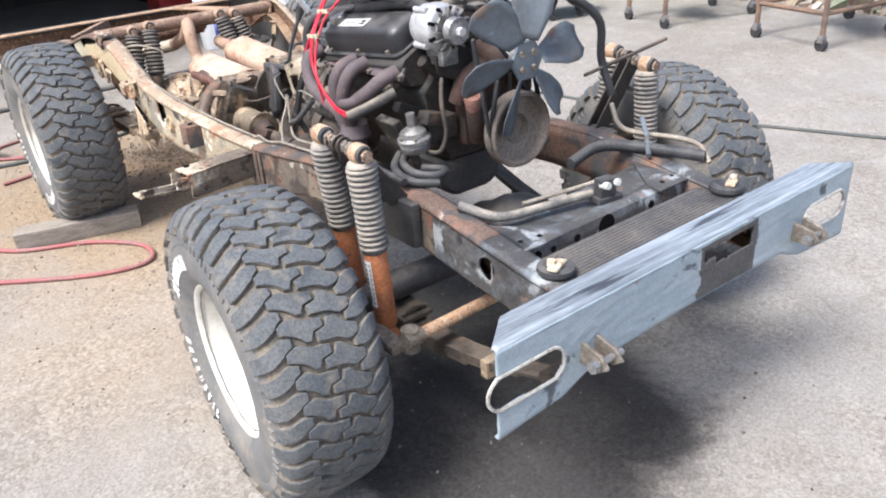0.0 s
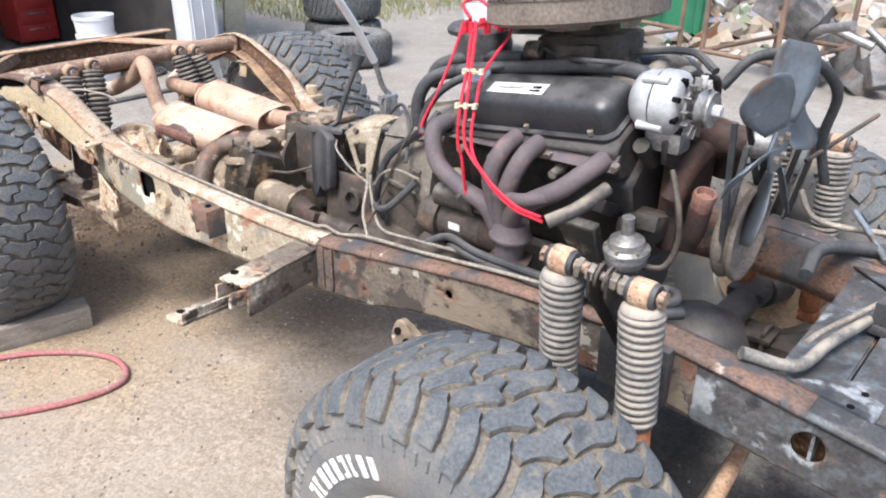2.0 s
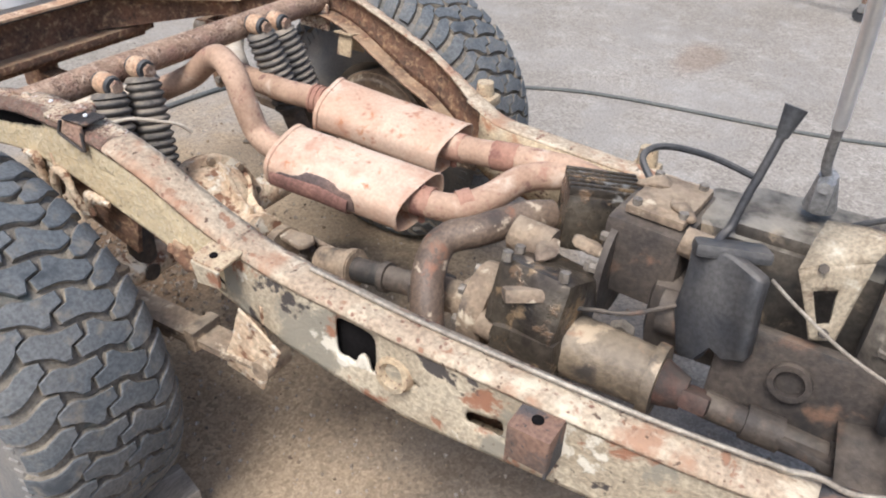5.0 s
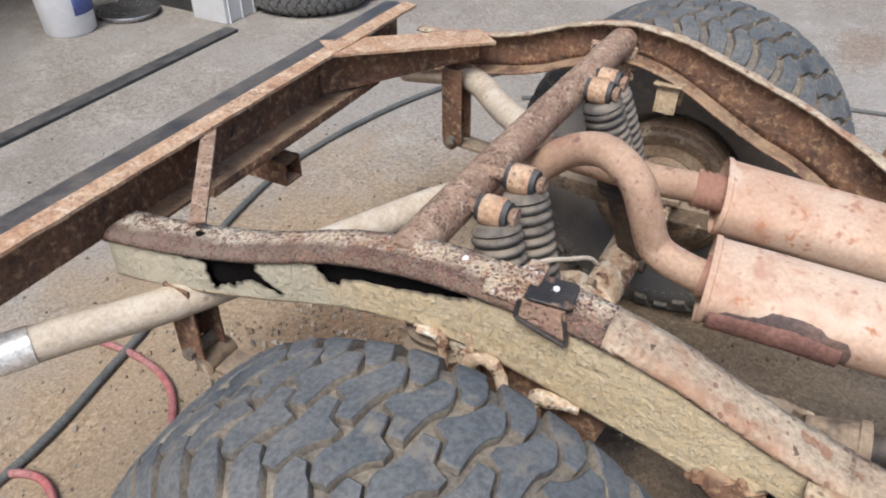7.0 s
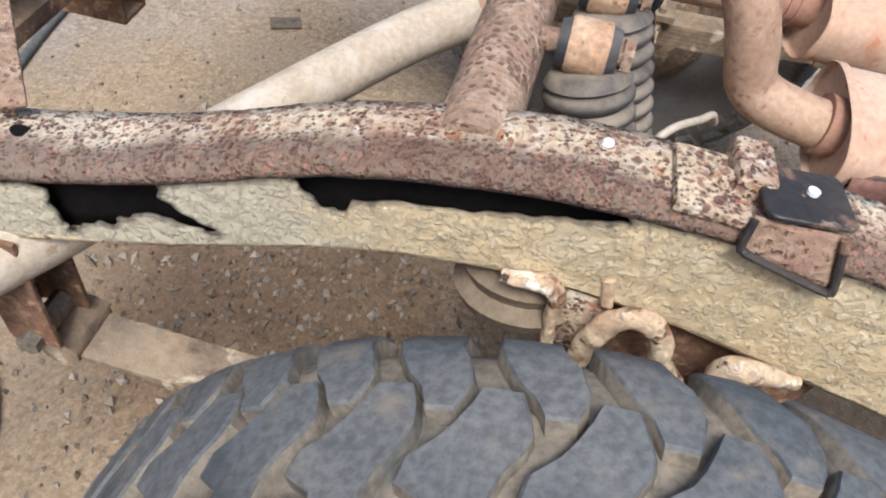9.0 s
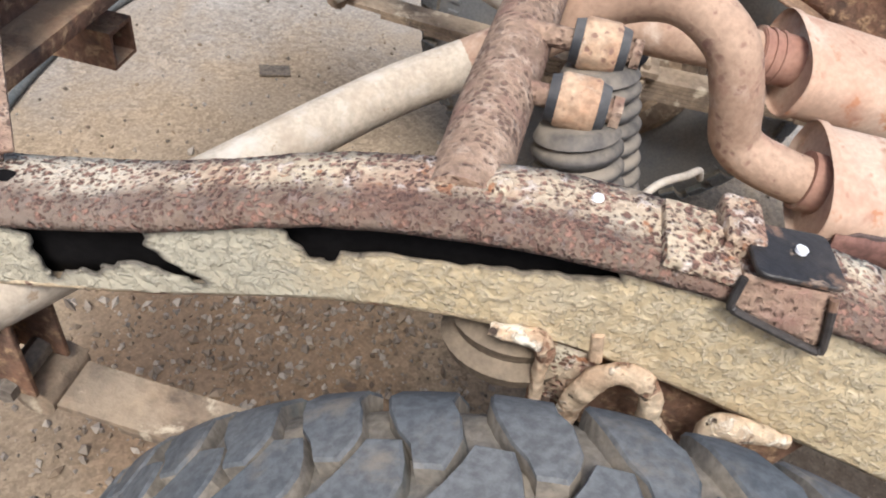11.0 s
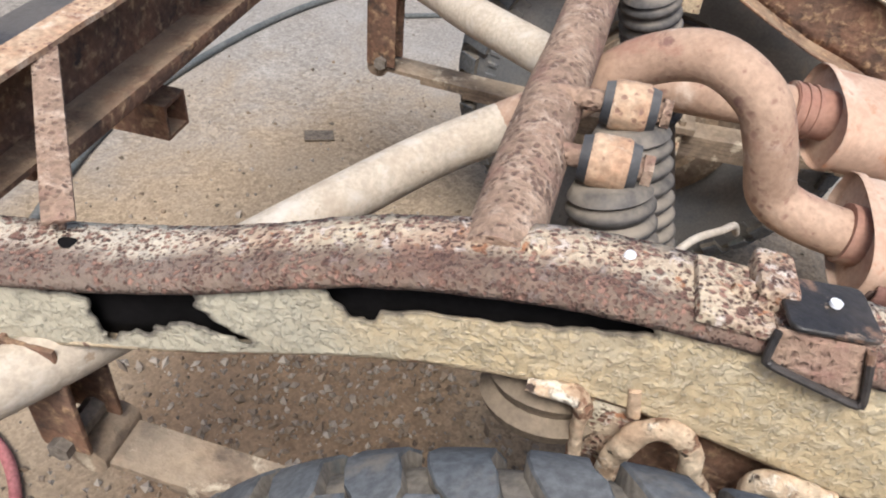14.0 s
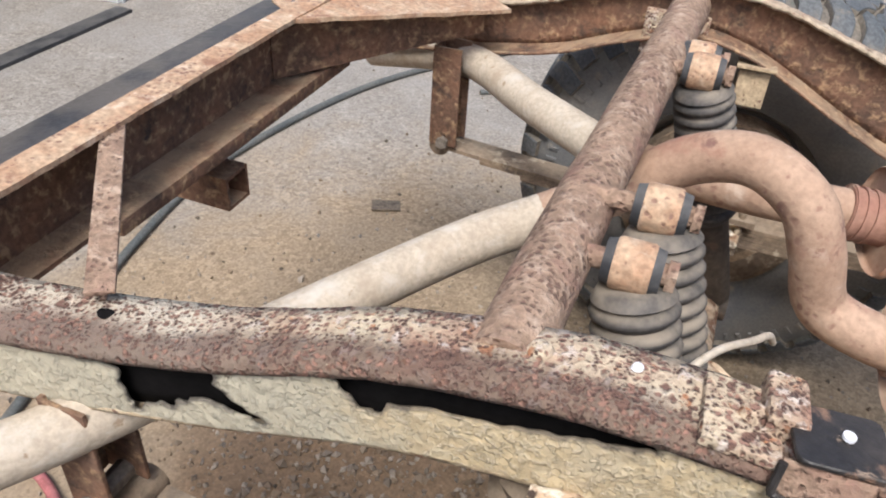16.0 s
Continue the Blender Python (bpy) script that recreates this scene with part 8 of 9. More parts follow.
part("joint_flange", rough_up(rod(B(), (-0.192, 2.092, 0.506), (-0.190, 2.116, 0.503), 0.052, seg=24), 0.002, 30), "casetan", ds, "crusted pinion flange")

ds = thing("front_driveshaft", "dark greasy front driveshaft along the gearbox", "driveshaft", (-0.2, 0.9, 0.55))
bm = B()
rod(bm, (-0.222, 1.12, 0.588), (-0.12, 0.30, 0.49), 0.024, seg=18)
rod(bm, (-0.213, 1.05, 0.58), (-0.205, 0.99, 0.573), 0.031, seg=18)
rod(bm, (-0.198, 0.92, 0.564), (-0.19, 0.87, 0.557), 0.030, seg=18)
part("shaft", bm, "castiron", ds)

# skid plates and small lines along the near rail
sk = thing("heat_shield", "crumpled dark metal shield under the bell housing", "shield", (-0.22, 0.75, 0.6))
bm = B()
for (x, y, z), (sx, sy), r in (((-0.24, 0.80, 0.615), (0.15, 0.22), (0, -18, 10)), ((-0.27, 0.62, 0.655), (0.12, 0.16), (5, -25, -15))):
    m = pose(x, y, z, *r)
    g = [[bm.verts.new(m @ V((sx * (i / 5 - 0.5), sy * (j / 5 - 0.5), 0.012 * noise.noise(V((i * 0.9, j * 0.7, x * 9)))))) for j in range(6)] for i in range(6)]
    for i in range(5):
        for j in range(5):
            bm.faces.new((g[i][j], g[i + 1][j], g[i + 1][j + 1], g[i][j + 1]))
part("sheet", bm, "castiron", sk, solid=0.003)
for _pts, _r, _mat, _label in (
    ([(-0.345, 0.10, 0.745), (-0.352, 0.35, 0.725), (-0.345, 0.60, 0.692), (-0.335, 0.80, 0.668), (-0.35, 0.88, 0.655), (-0.36, 0.93, 0.668), (-0.36, 0.98, 0.652)], 0.005, "line", "pale brake line along the frame rail"),
    ([(-0.33, 0.20, 0.735), (-0.32, 0.45, 0.72), (-0.30, 0.66, 0.69), (-0.295, 0.76, 0.68), (-0.29, 0.80, 0.70), (-0.268, 0.842, 0.77), (-0.262, 0.846, 0.81)], 0.0044, "line", "pale steel line rising to the gearbox"),
    ([(-0.335, 0.79, 0.672), (-0.31, 0.83, 0.72), (-0.272, 0.852, 0.775), (-0.262, 0.856, 0.815)], 0.0046, "line", "pale steel line beside the gearbox"),
    ([(-0.36, 0.96, 0.658), (-0.40, 1.2, 0.678), (-0.425, 1.55, 0.697), (-0.428, 1.80, 0.712)], 0.0045, "line", "thin brake line along the rail top"),
    ([(-0.37, -0.02, 0.76), (-0.345, 0.20, 0.748), (-0.325, 0.42, 0.735), (-0.30, 0.52, 0.735), (-0.285, 0.57, 0.72), (-0.30, 0.61, 0.70)], 0.010, "rubber", "black fuel hose above the rail"),
    ([(-0.355, 0.12, 0.735), (-0.335, 0.36, 0.72), (-0.31, 0.50, 0.715), (-0.285, 0.545, 0.705)], 0.010, "rubber", "black fuel hose above the rail"),
    ([(-0.33, -0.20, 0.735), (-0.26, -0.28, 0.705), (-0.12, -0.30, 0.695), (0.02, -0.335, 0.70)], 0.013, "boot", "grey rubber hose across the front crossmember"),
    ([(-0.17, -0.27, 0.71), (-0.10, -0.285, 0.712), (0.0, -0.325, 0.725), (0.04, -0.345, 0.735)], 0.006, "line", "pale brake pipe to the junction block"),
    ([(0.10, -0.18, 0.72), (0.22, -0.17, 0.735), (0.30, -0.22, 0.73), (0.36, -0.33, 0.725), (0.40, -0.42, 0.72)], 0.017, "rubber", "black rubber hose curving by the frame horn"),
    ([(0.42, -0.05, 0.80), (0.41, -0.09, 0.745), (0.40, -0.16, 0.735), (0.43, -0.30, 0.74), (0.43, -0.38, 0.735), (0.41, -0.43, 0.70)], 0.008, "line", "pale bent pipe by the frame horn"),
    ([(0.30, -0.30, 0.72), (0.36, -0.24, 0.755), (0.40, -0.19, 0.785)], 0.008, "fan", "blue-grey rod standing out of the frame"),
    ([(0.25, -0.09, 0.932), (0.40, -0.13, 0.968), (0.528, -0.163, 0.998)], 0.0055, "castiron", "thin rusty rod over the far shock tower"),
    ([(-0.365, 2.462, 0.735), (-0.35, 2.455, 0.775), (-0.30, 2.425, 0.785), (-0.25, 2.39, 0.77), (-0.212, 2.372, 0.752), (-0.19, 2.362, 0.728)], 0.004, "pipe_pale", "thin pale vent wire"),
):
    ln = thing("brake_line" if _mat == "line" else "hose", _label, "pipe", _pts[0])
    part("run", tube(B(), _pts, _r, seg=10), _mat, ln)
jb = thing("junction_block", "black brake junction block with two fittings", "junction block", (0.043, -0.355, 0.70))
part("block_body", box(B(), (0.043, -0.362, 0.718), (0.05, 0.035, 0.055), (0, 0, -10), bevel=0.004), "black", jb)
for _dx in (-0.018, 0.02):
    part("fitting", rod(B(), (0.043 + _dx, -0.365, 0.73), (0.043 + _dx, -0.392, 0.735), 0.010), "label", jb, "bright fitting")
part("block_foot", box(B(), (0.05, -0.36, 0.686), (0.08, 0.05, 0.02), (0, 0, -10), bevel=0.006), "black", jb)


# ---- loose things round the truck ----
tb = thing("timber_block", "short weathered grey timber chock at the tyre", "timber", (-0.85, 2.15, 0))
bm = box(B(), (-0.845, 2.165, 0.045), (0.56, 0.105, 0.088), (0, 0, -15), bevel=0.004)
bmesh.ops.subdivide_edges(bm, edges=bm.edges, cuts=3, use_grid_fill=True)
part("timber", rough_up(bm, 0.003, 14), "wood", tb)

ho = thing("air_hose", "dusty red air hose looped on the concrete", "hose", (-0.9, 2.0, 0))
part("hose_run", tube(B(), [(-1.05, 3.75, 0.011), (-1.18, 3.3, 0.011), (-1.27, 2.65, 0.011), (-1.17, 2.23, 0.011), (-0.83, 2.02, 0.011), (-0.66, 1.80, 0.011), (-0.70, 1.62, 0.011), (-0.95, 1.68, 0.011), (-1.37, 1.98, 0.011), (-1.9, 2.35, 0.011), (-2.8, 2.7, 0.011)], 0.0105, seg=10, n=10), "hose_red", ho)
ho = thing("air_hose", "tangled coil of dusty red hose", "hose", (-1.1, 3.8, 0))
bm = B()
for _k in range(4):
    _p = [(-1.12 + (0.14 + 0.02 * _k) * math.cos(a) + 0.03 * math.sin(3 * a + _k), 3.85 + (0.16 - 0.01 * _k) * math.sin(a), 0.012 + 0.016 * _k) for a in (2 * math.pi * i / 14 for i in range(15))]
    tube(bm, _p, 0.0105, seg=8, n=4)
part("coil", bm, "hose_red", ho)
for _pts, _label in (
    ([(-1.0, 3.95, 0.012), (-0.75, 4.06, 0.012), (-0.55, 4.03, 0.012), (-0.40, 3.98, 0.012), (-0.30, 3.87, 0.012), (-0.26, 3.65, 0.012), (-0.28, 3.47, 0.012), (-0.36, 3.35, 0.012), (-0.50, 3.27, 0.012), (-0.66, 3.26, 0.012)], "dusty red hose bending behind the rear channel"),
    ([(-1.05, 3.82, 0.012), (-0.88, 3.70, 0.012), (-0.76, 3.62, 0.012), (-0.67, 3.52, 0.012), (-0.68, 3.41, 0.012), (-0.80, 3.28, 0.012), (-1.0, 3.22, 0.012)], "dusty red hose loop beside the rear tyre"),
):
    ho = thing("air_hose", _label, "hose", _pts[0])
    part("hose_run", tube(B(), _pts, 0.0105, seg=10, n=8), "hose_red", ho)
ho = thing("water_hose", "dark green-grey hose curving behind the truck", "hose", (0.3, 3.8, 0))
part("hose_run", tube(B(), [(-1.9, 3.9, 0.012), (-0.88, 3.57, 0.012), (-0.27, 3.62, 0.012), (0.36, 3.80, 0.012), (0.90, 3.85, 0.012), (1.58, 3.70, 0.012), (2.1, 3.39, 0.012), (2.5, 3.0, 0.012)], 0.012, seg=10, n=8), "hose_dark", ho)
cb = thing("ground_cable", "thin dark cable lying across the yard", "cable", (2.3, 1.5, 0))
part("cable_run", tube(B(), [(1.75, 3.3, 0.009), (2.02, 2.76, 0.009), (2.26, 2.25, 0.009), (2.43, 1.20, 0.009), (2.68, 0.52, 0.009), (2.93, -0.08, 0.009), (3.5, -1.2, 0.009)], 0.010, seg=8, n=8), "hose_dark", cb)
ch = thing("metal_chip", "flat rusty scrap plate on the ground", "scrap", (0.87, 3.29, 0))
part("plate", box(B(), (0.87, 3.29, 0.005), (0.055, 0.085, 0.006), (2, 3, 25), bevel=0.002), "soot", ch)

# grit and crumbs
_rng = random.Random(4)


def scatter(name, label, mat, n, spread, sizes):
    bm = B()
    for _ in range(n):
        x, y = spread()
        s = sizes[0] + (sizes[1] - sizes[0]) * _rng.random() ** 3
        c = V((x, y, s * 0.3))
        vs = [bm.verts.new(c + V((s * dx * _rng.uniform(0.6, 1.3), s * dy * _rng.uniform(0.6, 1.3), s * dz * _rng.uniform(0.5, 1.0)))) for dx, dy, dz in ((-0.6, -0.5, -0.3), (0.6, -0.4, -0.3), (0.1, 0.7, -0.3), (-0.3, -0.2, 0.5), (0.4, 0.1, 0.45))]
        for a, b, d in ((0, 1, 4), (0, 4, 3), (1, 2, 4), (2, 3, 4), (2, 0, 3), (0, 2, 1)):
            bm.faces.new((vs[a], vs[b], vs[d]))
    ob = part(name, bm, mat, None, smooth=0)
    return tagged(ob, label, "gravel", kind="stuff")


scatter("gravel", "small tan stones scattered on the concrete", "stone", 3500, lambda: (_rng.gauss(-0.15, 0.75), _rng.gauss(2.6, 0.9)), (0.002, 0.012))
def pebbles(name, label, n, centre, spread, sizes):
    bm = B()
    for _ in range(n):
        s = sizes[0] + (sizes[1] - sizes[0]) * _rng.random() ** 2.5
        m = pose(_rng.gauss(centre[0], spread[0]), _rng.gauss(centre[1], spread[1]), 0.32 * s, *[_rng.uniform(0, 360) for _ in range(3)]) @ Matrix.Diagonal((s * _rng.uniform(0.6, 1.2), s * _rng.uniform(0.5, 1.0), s * _rng.uniform(0.4, 0.8), 1))
        vs = [bm.verts.new(m @ (V(p) * _rng.uniform(0.75, 1.2))) for p in ((1, 0, 0), (-1, 0, 0), (0, 1, 0), (0, -1, 0), (0, 0, 1), (0, 0, -1))]
        for a in (0, 1):
            for b in (2, 3):
                for c in (4, 5):
                    bm.faces.new((vs[a], vs[b], vs[c]))
    return tagged(part(name, bm, PEBBLE, None, smooth=0), label, "gravel", kind="stuff")


def pebble_material():
    m = bpy.data.materials.new("mixed_pebbles")
    m.use_nodes = True
    nt = m.node_tree
    geo = nt.nodes.new("ShaderNodeNewGeometry")
    ramp = nt.nodes.new("ShaderNodeValToRGB")
    el = ramp.color_ramp.elements
    for k, c in enumerate(((0.15, 0.105, 0.072), (0.25, 0.185, 0.125), (0.19, 0.15, 0.115), (0.30, 0.235, 0.17), (0.42, 0.36, 0.29))):
        e = el[k] if k < 2 else el.new(0.5)
        e.position, e.color = min(1.0, 0.02 + 0.24 * k), (*c, 1)
    nt.links.new(geo.outputs["Random Per Island"], ramp.inputs["Fac"])
    bsdf = nt.nodes["Principled BSDF"]
    nt.links.new(ramp.outputs["Color"], bsdf.inputs["Base Color"])
    bsdf.inputs["Roughness"].default_value = 0.9
    return m


PEBBLE = pebble_material()
pebbles("rubble", "brown gravel and dirt lumps under the rear frame", 2200, (0.02, 2.98), (0.22, 0.22), (0.002, 0.016))
pebbles("rubble", "thin scatter of brown gravel round the rear wheels", 2200, (-0.1, 2.7), (0.75, 0.75), (0.002, 0.010))
scatter("crumbs", "dark dirt crumbs scattered over the yard", "soot", 1600, lambda: (_rng.gauss(-0.3, 1.2), _rng.uniform(-2.0, 5.0)), (0.002, 0.012))
scatter("grit", "pale grit on the open yard", "stone", 900, lambda: (_rng.uniform(-2.5, 4.5), _rng.uniform(-2.0, 4.8)), (0.003, 0.012))


# ---- workshop behind the truck ----
WALL_Y = 5.1
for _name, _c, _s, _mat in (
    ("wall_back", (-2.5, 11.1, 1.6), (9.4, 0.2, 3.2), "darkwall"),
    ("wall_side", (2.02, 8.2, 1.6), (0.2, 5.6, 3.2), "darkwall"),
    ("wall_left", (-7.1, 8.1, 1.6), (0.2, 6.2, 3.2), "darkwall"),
    # roof and lintel: unseen, added for shade, set back to light the floor
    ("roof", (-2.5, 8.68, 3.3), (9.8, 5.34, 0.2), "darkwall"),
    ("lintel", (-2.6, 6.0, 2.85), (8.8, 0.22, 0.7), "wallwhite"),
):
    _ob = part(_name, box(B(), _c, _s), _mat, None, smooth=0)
    tagged(_ob, {"roof": "unseen roof slab added to shade the workshop", "lintel": "unseen beam added at the front of the roof"}.get(_name, "dark plain workshop wall"), "wall", kind="structure")
_ob = part("threshold", box(B(), (-2.55, 5.02, 0.008), (8.7, 0.085, 0.018), bevel=0.004), "rubber", None)
tagged(_ob, "dark threshold strip across the workshop doorway", "threshold", kind="structure")
pl = part("pillar", box(B(), (1.98, 5.22, 1.6), (0.26, 0.24, 3.2), bevel=0.01), "wallwhite", None)
tagged(pl, "white chalky painted door pillar", "pillar", kind="structure")
for _dx in (-0.10, 0.0, 0.10):
    part("plate_edge", box(B(), (1.98 + _dx, 5.096, 0.9), (0.012, 0.012, 1.8), bevel=0.003), "wallwhite", pl)

bk = thing("bucket", "two nested white plastic buckets with blue print", "bucket", (1.40, 5.80, 0))
part("bucket_body", lathe(B(), [(0.0, 0.004), (0.125, 0.0), (0.132, 0.01), (0.15, 0.34), (0.158, 0.345), (0.158, 0.375), (0.148, 0.378), (0.146, 0.39), (0.154, 0.49), (0.161, 0.495), (0.161, 0.525), (0.150, 0.525), (0.13, 0.20), (0.0, 0.20)], pose(1.40, 5.80, 0), 36), "bucket", bk)
bm = B()
_pr = [[bm.verts.new((1.40 + r * math.cos(a), 5.80 + r * math.sin(a), z)) for a in (radians(-110 + 70 * k / 10) for k in range(11))] for r, z in ((0.139, 0.11), (0.1475, 0.27))]
for _k in range(10):
    bm.faces.new((_pr[0][_k], _pr[0][_k + 1], _pr[1][_k + 1], _pr[1][_k]))
part("print_patch", bm, "blueprint", bk, "blue printed patch", solid=0.002)
hc = thing("drain_pan", "round shiny metal pan on the floor", "pan", (1.72, 5.66, 0))
part("pan", lathe(B(), [(0.0, 0.01), (0.12, 0.01), (0.15, 0.03), (0.17, 0.034), (0.172, 0.028), (0.15, 0.0), (0.0, 0.0)], pose(1.72, 5.70, 0), 36), "chrome", hc)
rb = thing("tool_box", "red painted steel tool chest with black top", "tool chest", (1.70, 7.86, 0))
part("chest", box(B(), (1.70, 7.86, 0.36), (0.38, 0.45, 0.62), bevel=0.012), "redpaint", rb)
part("chest_top", box(B(), (1.70, 7.86, 0.70), (0.40, 0.47, 0.05), bevel=0.01), "black", rb)
for _k in range(4):
    part("drawer", box(B(), (1.70, 7.63, 0.14 + 0.15 * _k), (0.34, 0.02, 0.13), bevel=0.004), "redpaint", rb)
    part("handle", box(B(), (1.70, 7.615, 0.17 + 0.15 * _k), (0.20, 0.015, 0.015), bevel=0.004), "chrome", rb)
for _x in (1.56, 1.84):
    part("castor", rod(B(), (_x, 7.84, 0.025), (_x, 7.88, 0.025), 0.025), "rubber", rb)

_tyre = bpy.data.objects["tyre"]
for _x, _y, _z, _r in ((2.42, 4.95, 0.15, 20), (3.25, 4.72, 0.15, 70), (3.62, 5.25, 0.15, 10), (3.62, 5.25, 0.455, 50)):
    sp = thing("spare_tyre", "old black tyre lying flat in the yard", "tyre", (_x, _y, 0), group="spare tyres in the yard")
    _o = _tyre.copy()
    _o.name = "tyre_casing"
    scene.collection.objects.link(_o)
    _o.parent = sp
    _o.matrix_parent_inverse = Matrix.Identity(4)
    _o.matrix_basis = pose(0, 0, _z, 0, 90, _r) @ Matrix.Scale(0.9 if _y > 4.8 else 0.86, 4)

bd = thing("cream_board", "pale cream board leaning beside the pillar", "board", (2.55, 5.45, 0))
part("board", box(B(), (2.55, 5.5, 0.45), (0.22, 0.03, 0.9), (8, 0, 0), bevel=0.004), "cream", bd)

dl = thing("shop_stool", "low black mechanic's stool on castors", "stool", (4.35, 4.05, 0))
part("pad", lathe(B(), [(0.0, 0.20), (0.28, 0.205), (0.34, 0.23), (0.35, 0.27), (0.32, 0.305), (0.0, 0.32)], pose(4.35, 4.05, 0) @ Matrix.Diagonal((1.25, 0.85, 1, 1)), 36), "rubber", dl)
for _a in range(5):
    _c = V((4.35 + 0.28 * math.cos(1.26 * _a), 4.05 + 0.22 * math.sin(1.26 * _a), 0))
    part("leg", rod(B(), (4.35, 4.05, 0.21), _c + V((0, 0, 0.075)), 0.014), "black", dl)
    part("castor", rod(B(), _c + V((-0.015, 0, 0.032)), _c + V((0.015, 0, 0.032)), 0.032), "rubber", dl)
tu = thing("plastic_tub", "pale grey-blue plastic tub on the stool", "tub", (4.35, 4.05, 0.32))
part("tub", lathe(B(), [(0.0, 0.318), (0.18, 0.318), (0.21, 0.335), (0.23, 0.52), (0.24, 0.525), (0.21, 0.53), (0.19, 0.35), (0.0, 0.345)], pose(4.35, 4.05, 0), 28), "bucket", tu)

# ---- racks, bin and scrap at the far side of the yard ----
gbn = thing("waste_bin", "large dark green steel waste bin on castors", "waste bin", (6.3, 3.9, 0))
_m = pose(6.35, 3.95, 0.72, 0, 0, -62)
bm = B()
bmesh.ops.create_cube(bm, size=1, matrix=_m @ Matrix.Diagonal((2.2, 1.2, 1.25, 1)))
part("bin_body", bm, "green", gbn, smooth=0)
for _k in range(6):
    bm = B()
    bmesh.ops.create_cube(bm, size=1, matrix=_m @ pose(-1.0 + 0.4 * _k, -0.62, 0) @ Matrix.Diagonal((0.06, 0.05, 1.25, 1)))
    part("rib", bm, "green", gbn, smooth=0)
for _dx, _dy in ((-0.95, -0.45), (0.95, -0.45), (-0.95, 0.45), (0.95, 0.45)):
    _c = _m @ V((_dx, _dy, -0.66))
    part("castor", rod(B(), _c + V((-0.02, 0, 0)), _c + V((0.02, 0, 0)), 0.055), "rubber", gbn)


def rack(at, w, d, h, turn, label):
    rk = thing("steel_rack", label, "rack", (*at, 0), group="rusty rolling racks")
    m = pose(*at, 0, 0, 0, turn)
    for x in (-w / 2, w / 2):
        for y in (-d / 2, d / 2):
            part("post", rod(B(), m @ V((x, y, 0.10)), m @ V((x, y, h)), 0.022, seg=8), "rackrust", rk)
            part("castor", rod(B(), m @ V((x - 0.016, y, 0.05)), m @ V((x + 0.016, y, 0.05)), 0.05, seg=18), "rubber", rk)
            part("castor_fork", box(B(), m @ V((x, y, 0.09)), (0.05, 0.05, 0.06), (0, 0, turn), bevel=0.006), "steel", rk)
    for z in (0.28, h):
        for a, b in (((-1, -1), (1, -1)), ((1, -1), (1, 1)), ((1, 1), (-1, 1)), ((-1, 1), (-1, -1))):
            part("rail", rod(B(), m @ V((a[0] * w / 2, a[1] * d / 2, z)), m @ V((b[0] * w / 2, b[1] * d / 2, z)), 0.02, seg=8), "rackrust", rk)
    return rk


rack((5.0, 2.95), 1.0, 0.55, 0.95, -15, "rusty steel rack on castors in the yard")
rack((5.05, 1.55), 1.1, 0.65, 0.95, -12, "rusty steel rack on castors holding scrap")


def scrap_engine(x, y, z, s, seed):
    rnd = random.Random(seed)
    th = thing("scrap_part", "dark greasy scrap machine part", "scrap", (x, y, z), group="scrap parts in the yard")
    bm = B()
    for _ in range(5):
        c = (x + rnd.uniform(-0.2, 0.2) * s, y + rnd.uniform(-0.2, 0.2) * s, z + rnd.uniform(0.08, 0.3) * s)
        box(bm, c, [rnd.uniform(0.12, 0.32) * s for _ in range(3)], [rnd.uniform(-40, 40) for _ in range(3)], bevel=0.02 * s)
    part("casting", bm, "junk", th)
    for _ in range(4):
        a = V((x + rnd.uniform(-0.3, 0.3) * s, y + rnd.uniform(-0.3, 0.3) * s, z + rnd.uniform(0.05, 0.35) * s))
        b = a + V((rnd.uniform(-0.3, 0.3), rnd.uniform(-0.3, 0.3), rnd.uniform(-0.1, 0.25))) * s
        part("pipe_stub", rod(B(), a, b, 0.03 * s, seg=10), "black" if rnd.random() < 0.5 else "steel", th)
    return th


for _i, (_x, _y, _z, _s) in enumerate(((5.1, 1.5, 0.30, 1.2), (5.3, 0.9, 0.0, 1.0), (5.7, 0.4, 0.0, 1.0), (4.95, 2.9, 0.30, 0.9), (6.3, 1.6, 0.05, 0.9), (6.2, -0.2, 0.05, 0.9))):
    scrap_engine(_x, _y, _z, _s, 50 + _i)

bm = B()  # bank of soil under the rubbish
_g = [[bm.verts.new((x, y, -0.03 + min(1.0, max(0.0, (x - 5.9 - 0.4 * jitter((y * 0.6, 0, 2))) / 1.6)) * (0.28 + 0.22 * jitter((x * 1.1, y * 1.1, 0)) + 0.08 * jitter((x * 5, y * 5, 3))))) for y in np.linspace(-4, 5.6, 70)] for x in np.linspace(5.7, 12, 50)]
for _i in range(49):
    for _j in range(69):
        bm.faces.new((_g[_i][_j], _g[_i][_j + 1], _g[_i + 1][_j + 1], _g[_i + 1][_j]))
tagged(part("soil_bank", bm, "soil", None), "low bank of pale brown soil at the yard's edge", "bank", kind="structure")


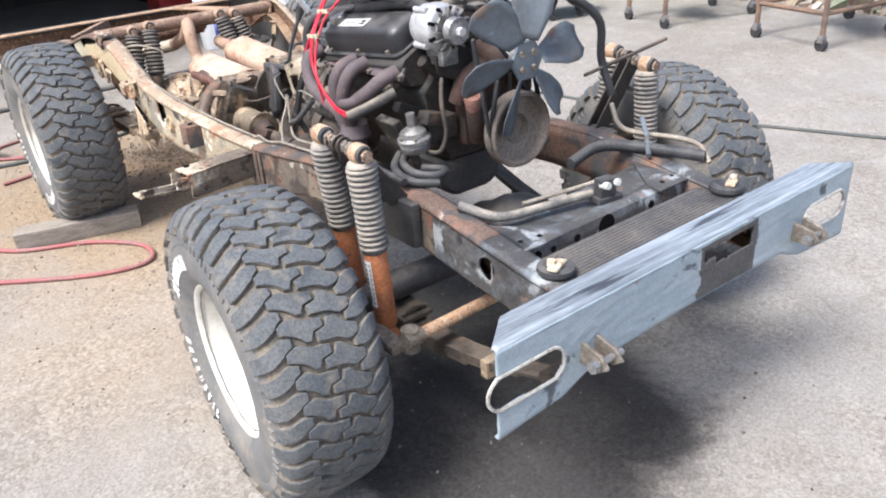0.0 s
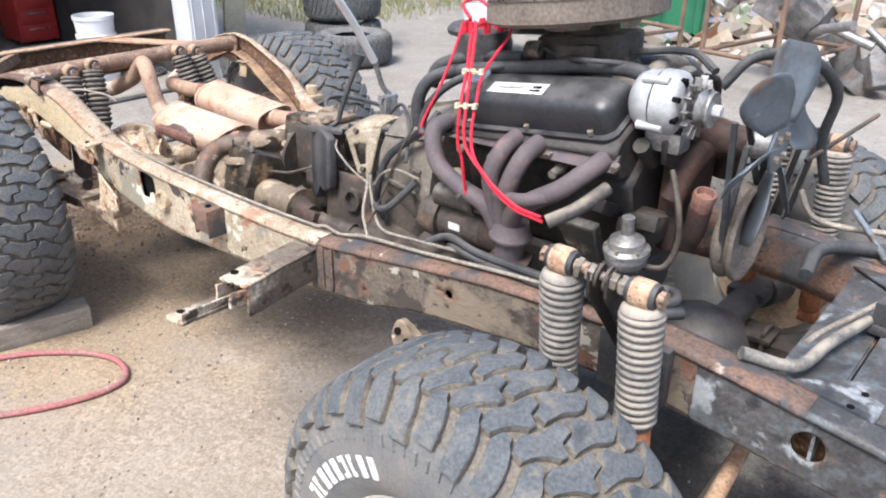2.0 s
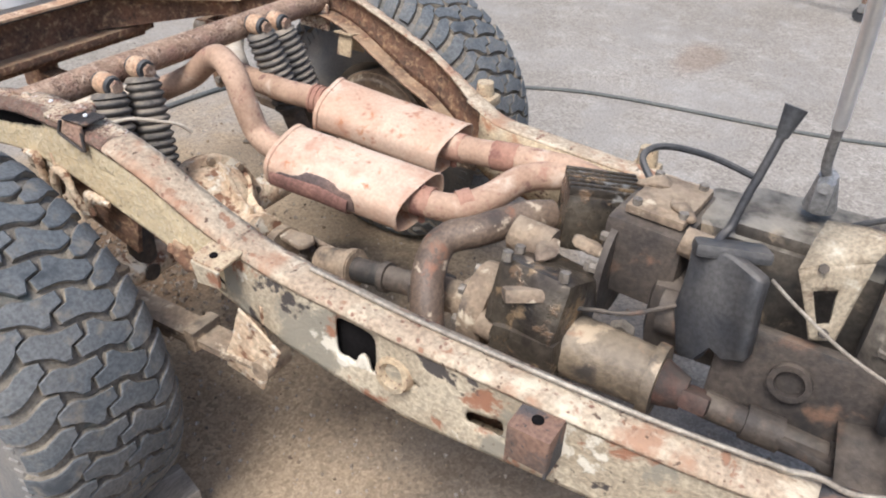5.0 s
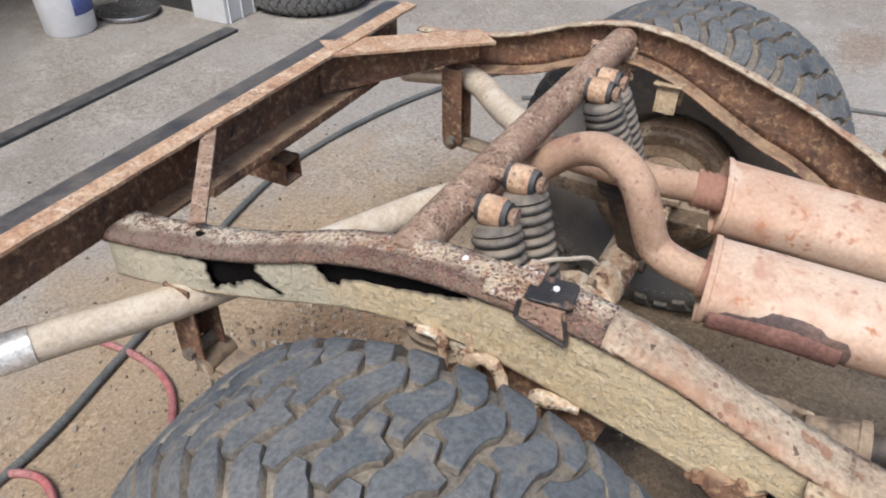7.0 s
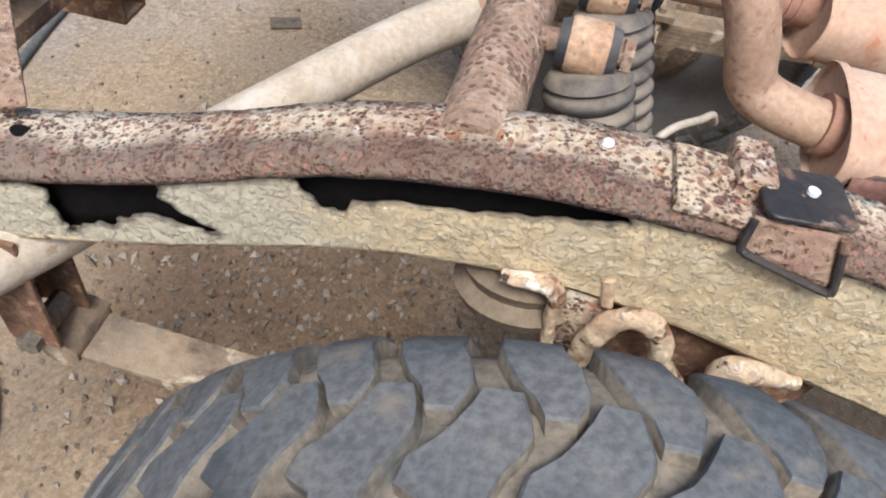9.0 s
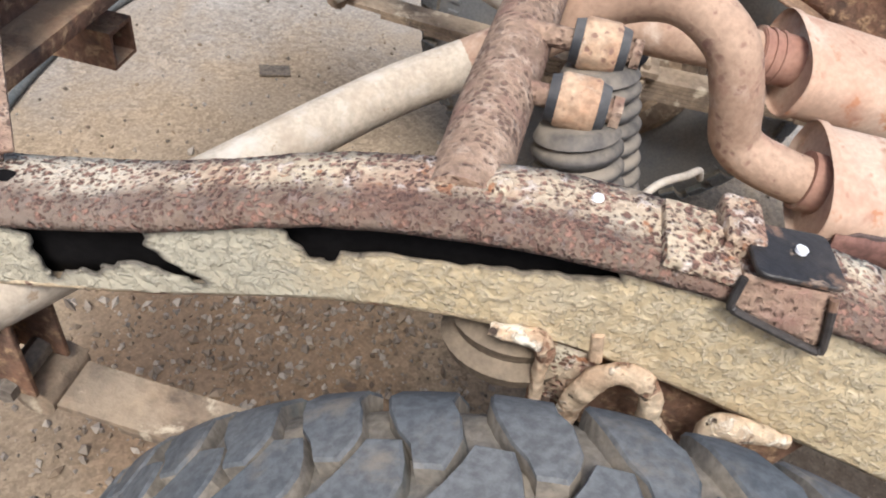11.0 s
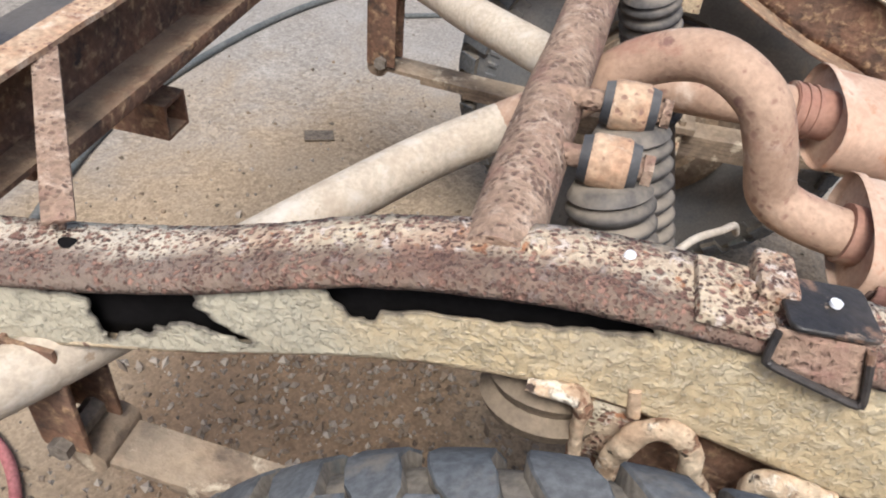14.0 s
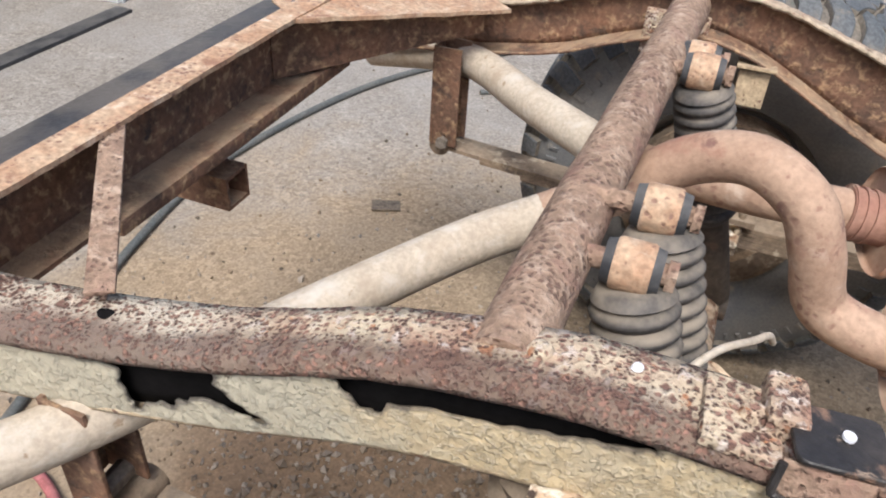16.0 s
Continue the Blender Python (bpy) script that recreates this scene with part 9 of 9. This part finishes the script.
def heap_material():
    m = bpy.data.materials.new("mixed_rubbish")
    m.use_nodes = True
    nt = m.node_tree
    geo = nt.nodes.new("ShaderNodeNewGeometry")
    ramp = nt.nodes.new("ShaderNodeValToRGB")
    ramp.color_ramp.interpolation = "CONSTANT"
    tones = ((0.30, 0.24, 0.18), (0.62, 0.60, 0.57), (0.12, 0.11, 0.10), (0.42, 0.34, 0.25), (0.36, 0.17, 0.09), (0.78, 0.77, 0.75), (0.22, 0.26, 0.33), (0.48, 0.42, 0.36), (0.16, 0.22, 0.14), (0.24, 0.22, 0.20))
    el = ramp.color_ramp.elements
    while len(el) < len(tones):
        el.new(0.5)
    for k, c in enumerate(tones):
        el[k].position = k / len(tones)
        el[k].color = (*c, 1)
    nt.links.new(geo.outputs["Random Per Island"], ramp.inputs["Fac"])
    bsdf = nt.nodes["Principled BSDF"]
    grime = _ramp(nt, _noise(nt, nt.nodes.new("ShaderNodeTexCoord").outputs["Object"], 9, 5), 0.35, 0.7)
    col = _mix(nt, grime, ramp.outputs["Color"], (0.28, 0.23, 0.18))
    nt.links.new(col, bsdf.inputs["Base Color"])
    bsdf.inputs["Roughness"].default_value = 0.75
    return m


HEAP = heap_material()
bm = B()
for _ in range(2600):
    _x, _y = 5.9 + 5.0 * _rng.random() ** 1.3, -3.5 + 8.6 * _rng.random()
    _z = min(1.0, max(0.0, (_x - 5.9) / 1.6)) * (0.30 + 0.2 * jitter((_x * 1.1, _y * 1.1, 0)))
    _s = 0.02 + 0.13 * _rng.random() ** 3
    _m = pose(_x, _y, _z + 0.3 * _s, *[_rng.uniform(-70, 70) for _ in range(3)])
    _vs = [bm.verts.new(_m @ V((_s * x * _rng.uniform(0.5, 1.4), _s * y * _rng.uniform(0.4, 1.2), _s * z * _rng.uniform(0.2, 0.8)))) for x, y, z in ((-1, -1, -1), (1, -1, -1), (1, 1, -1), (-1, 1, -1), (-0.7, -0.6, 1), (0.8, -0.7, 1), (0.6, 0.8, 1), (-0.8, 0.6, 1))]
    for _q in ((3, 2, 1, 0), (4, 5, 6, 7), (0, 1, 5, 4), (1, 2, 6, 5), (2, 3, 7, 6), (3, 0, 4, 7)):
        bm.faces.new([_vs[k] for k in _q])
tagged(part("scrap_heap", bm, HEAP, None, smooth=0), "long heap of mixed scrap and pale rubbish", "scrap heap", kind="stuff")
bm = B()
for _ in range(9000):
    _x, _y = 4.3 + 8 * _rng.random(), 5.9 + 3.5 * _rng.random() + 0.5 * _rng.random()
    _h, _a = 0.05 + 0.14 * _rng.random(), 6.28 * _rng.random()
    _dx, _dy = 0.006 * math.cos(_a), 0.006 * math.sin(_a)
    _lx, _ly = _rng.gauss(0, 0.04), _rng.gauss(0, 0.04)
    bm.faces.new([bm.verts.new(p) for p in ((_x - _dx, _y - _dy, 0), (_x + _dx, _y + _dy, 0), (_x + _lx, _y + _ly, _h))])
tagged(part("grass", bm, "grass", None, smooth=0), "dry green-yellow grass at the yard's edge", "grass", kind="stuff")
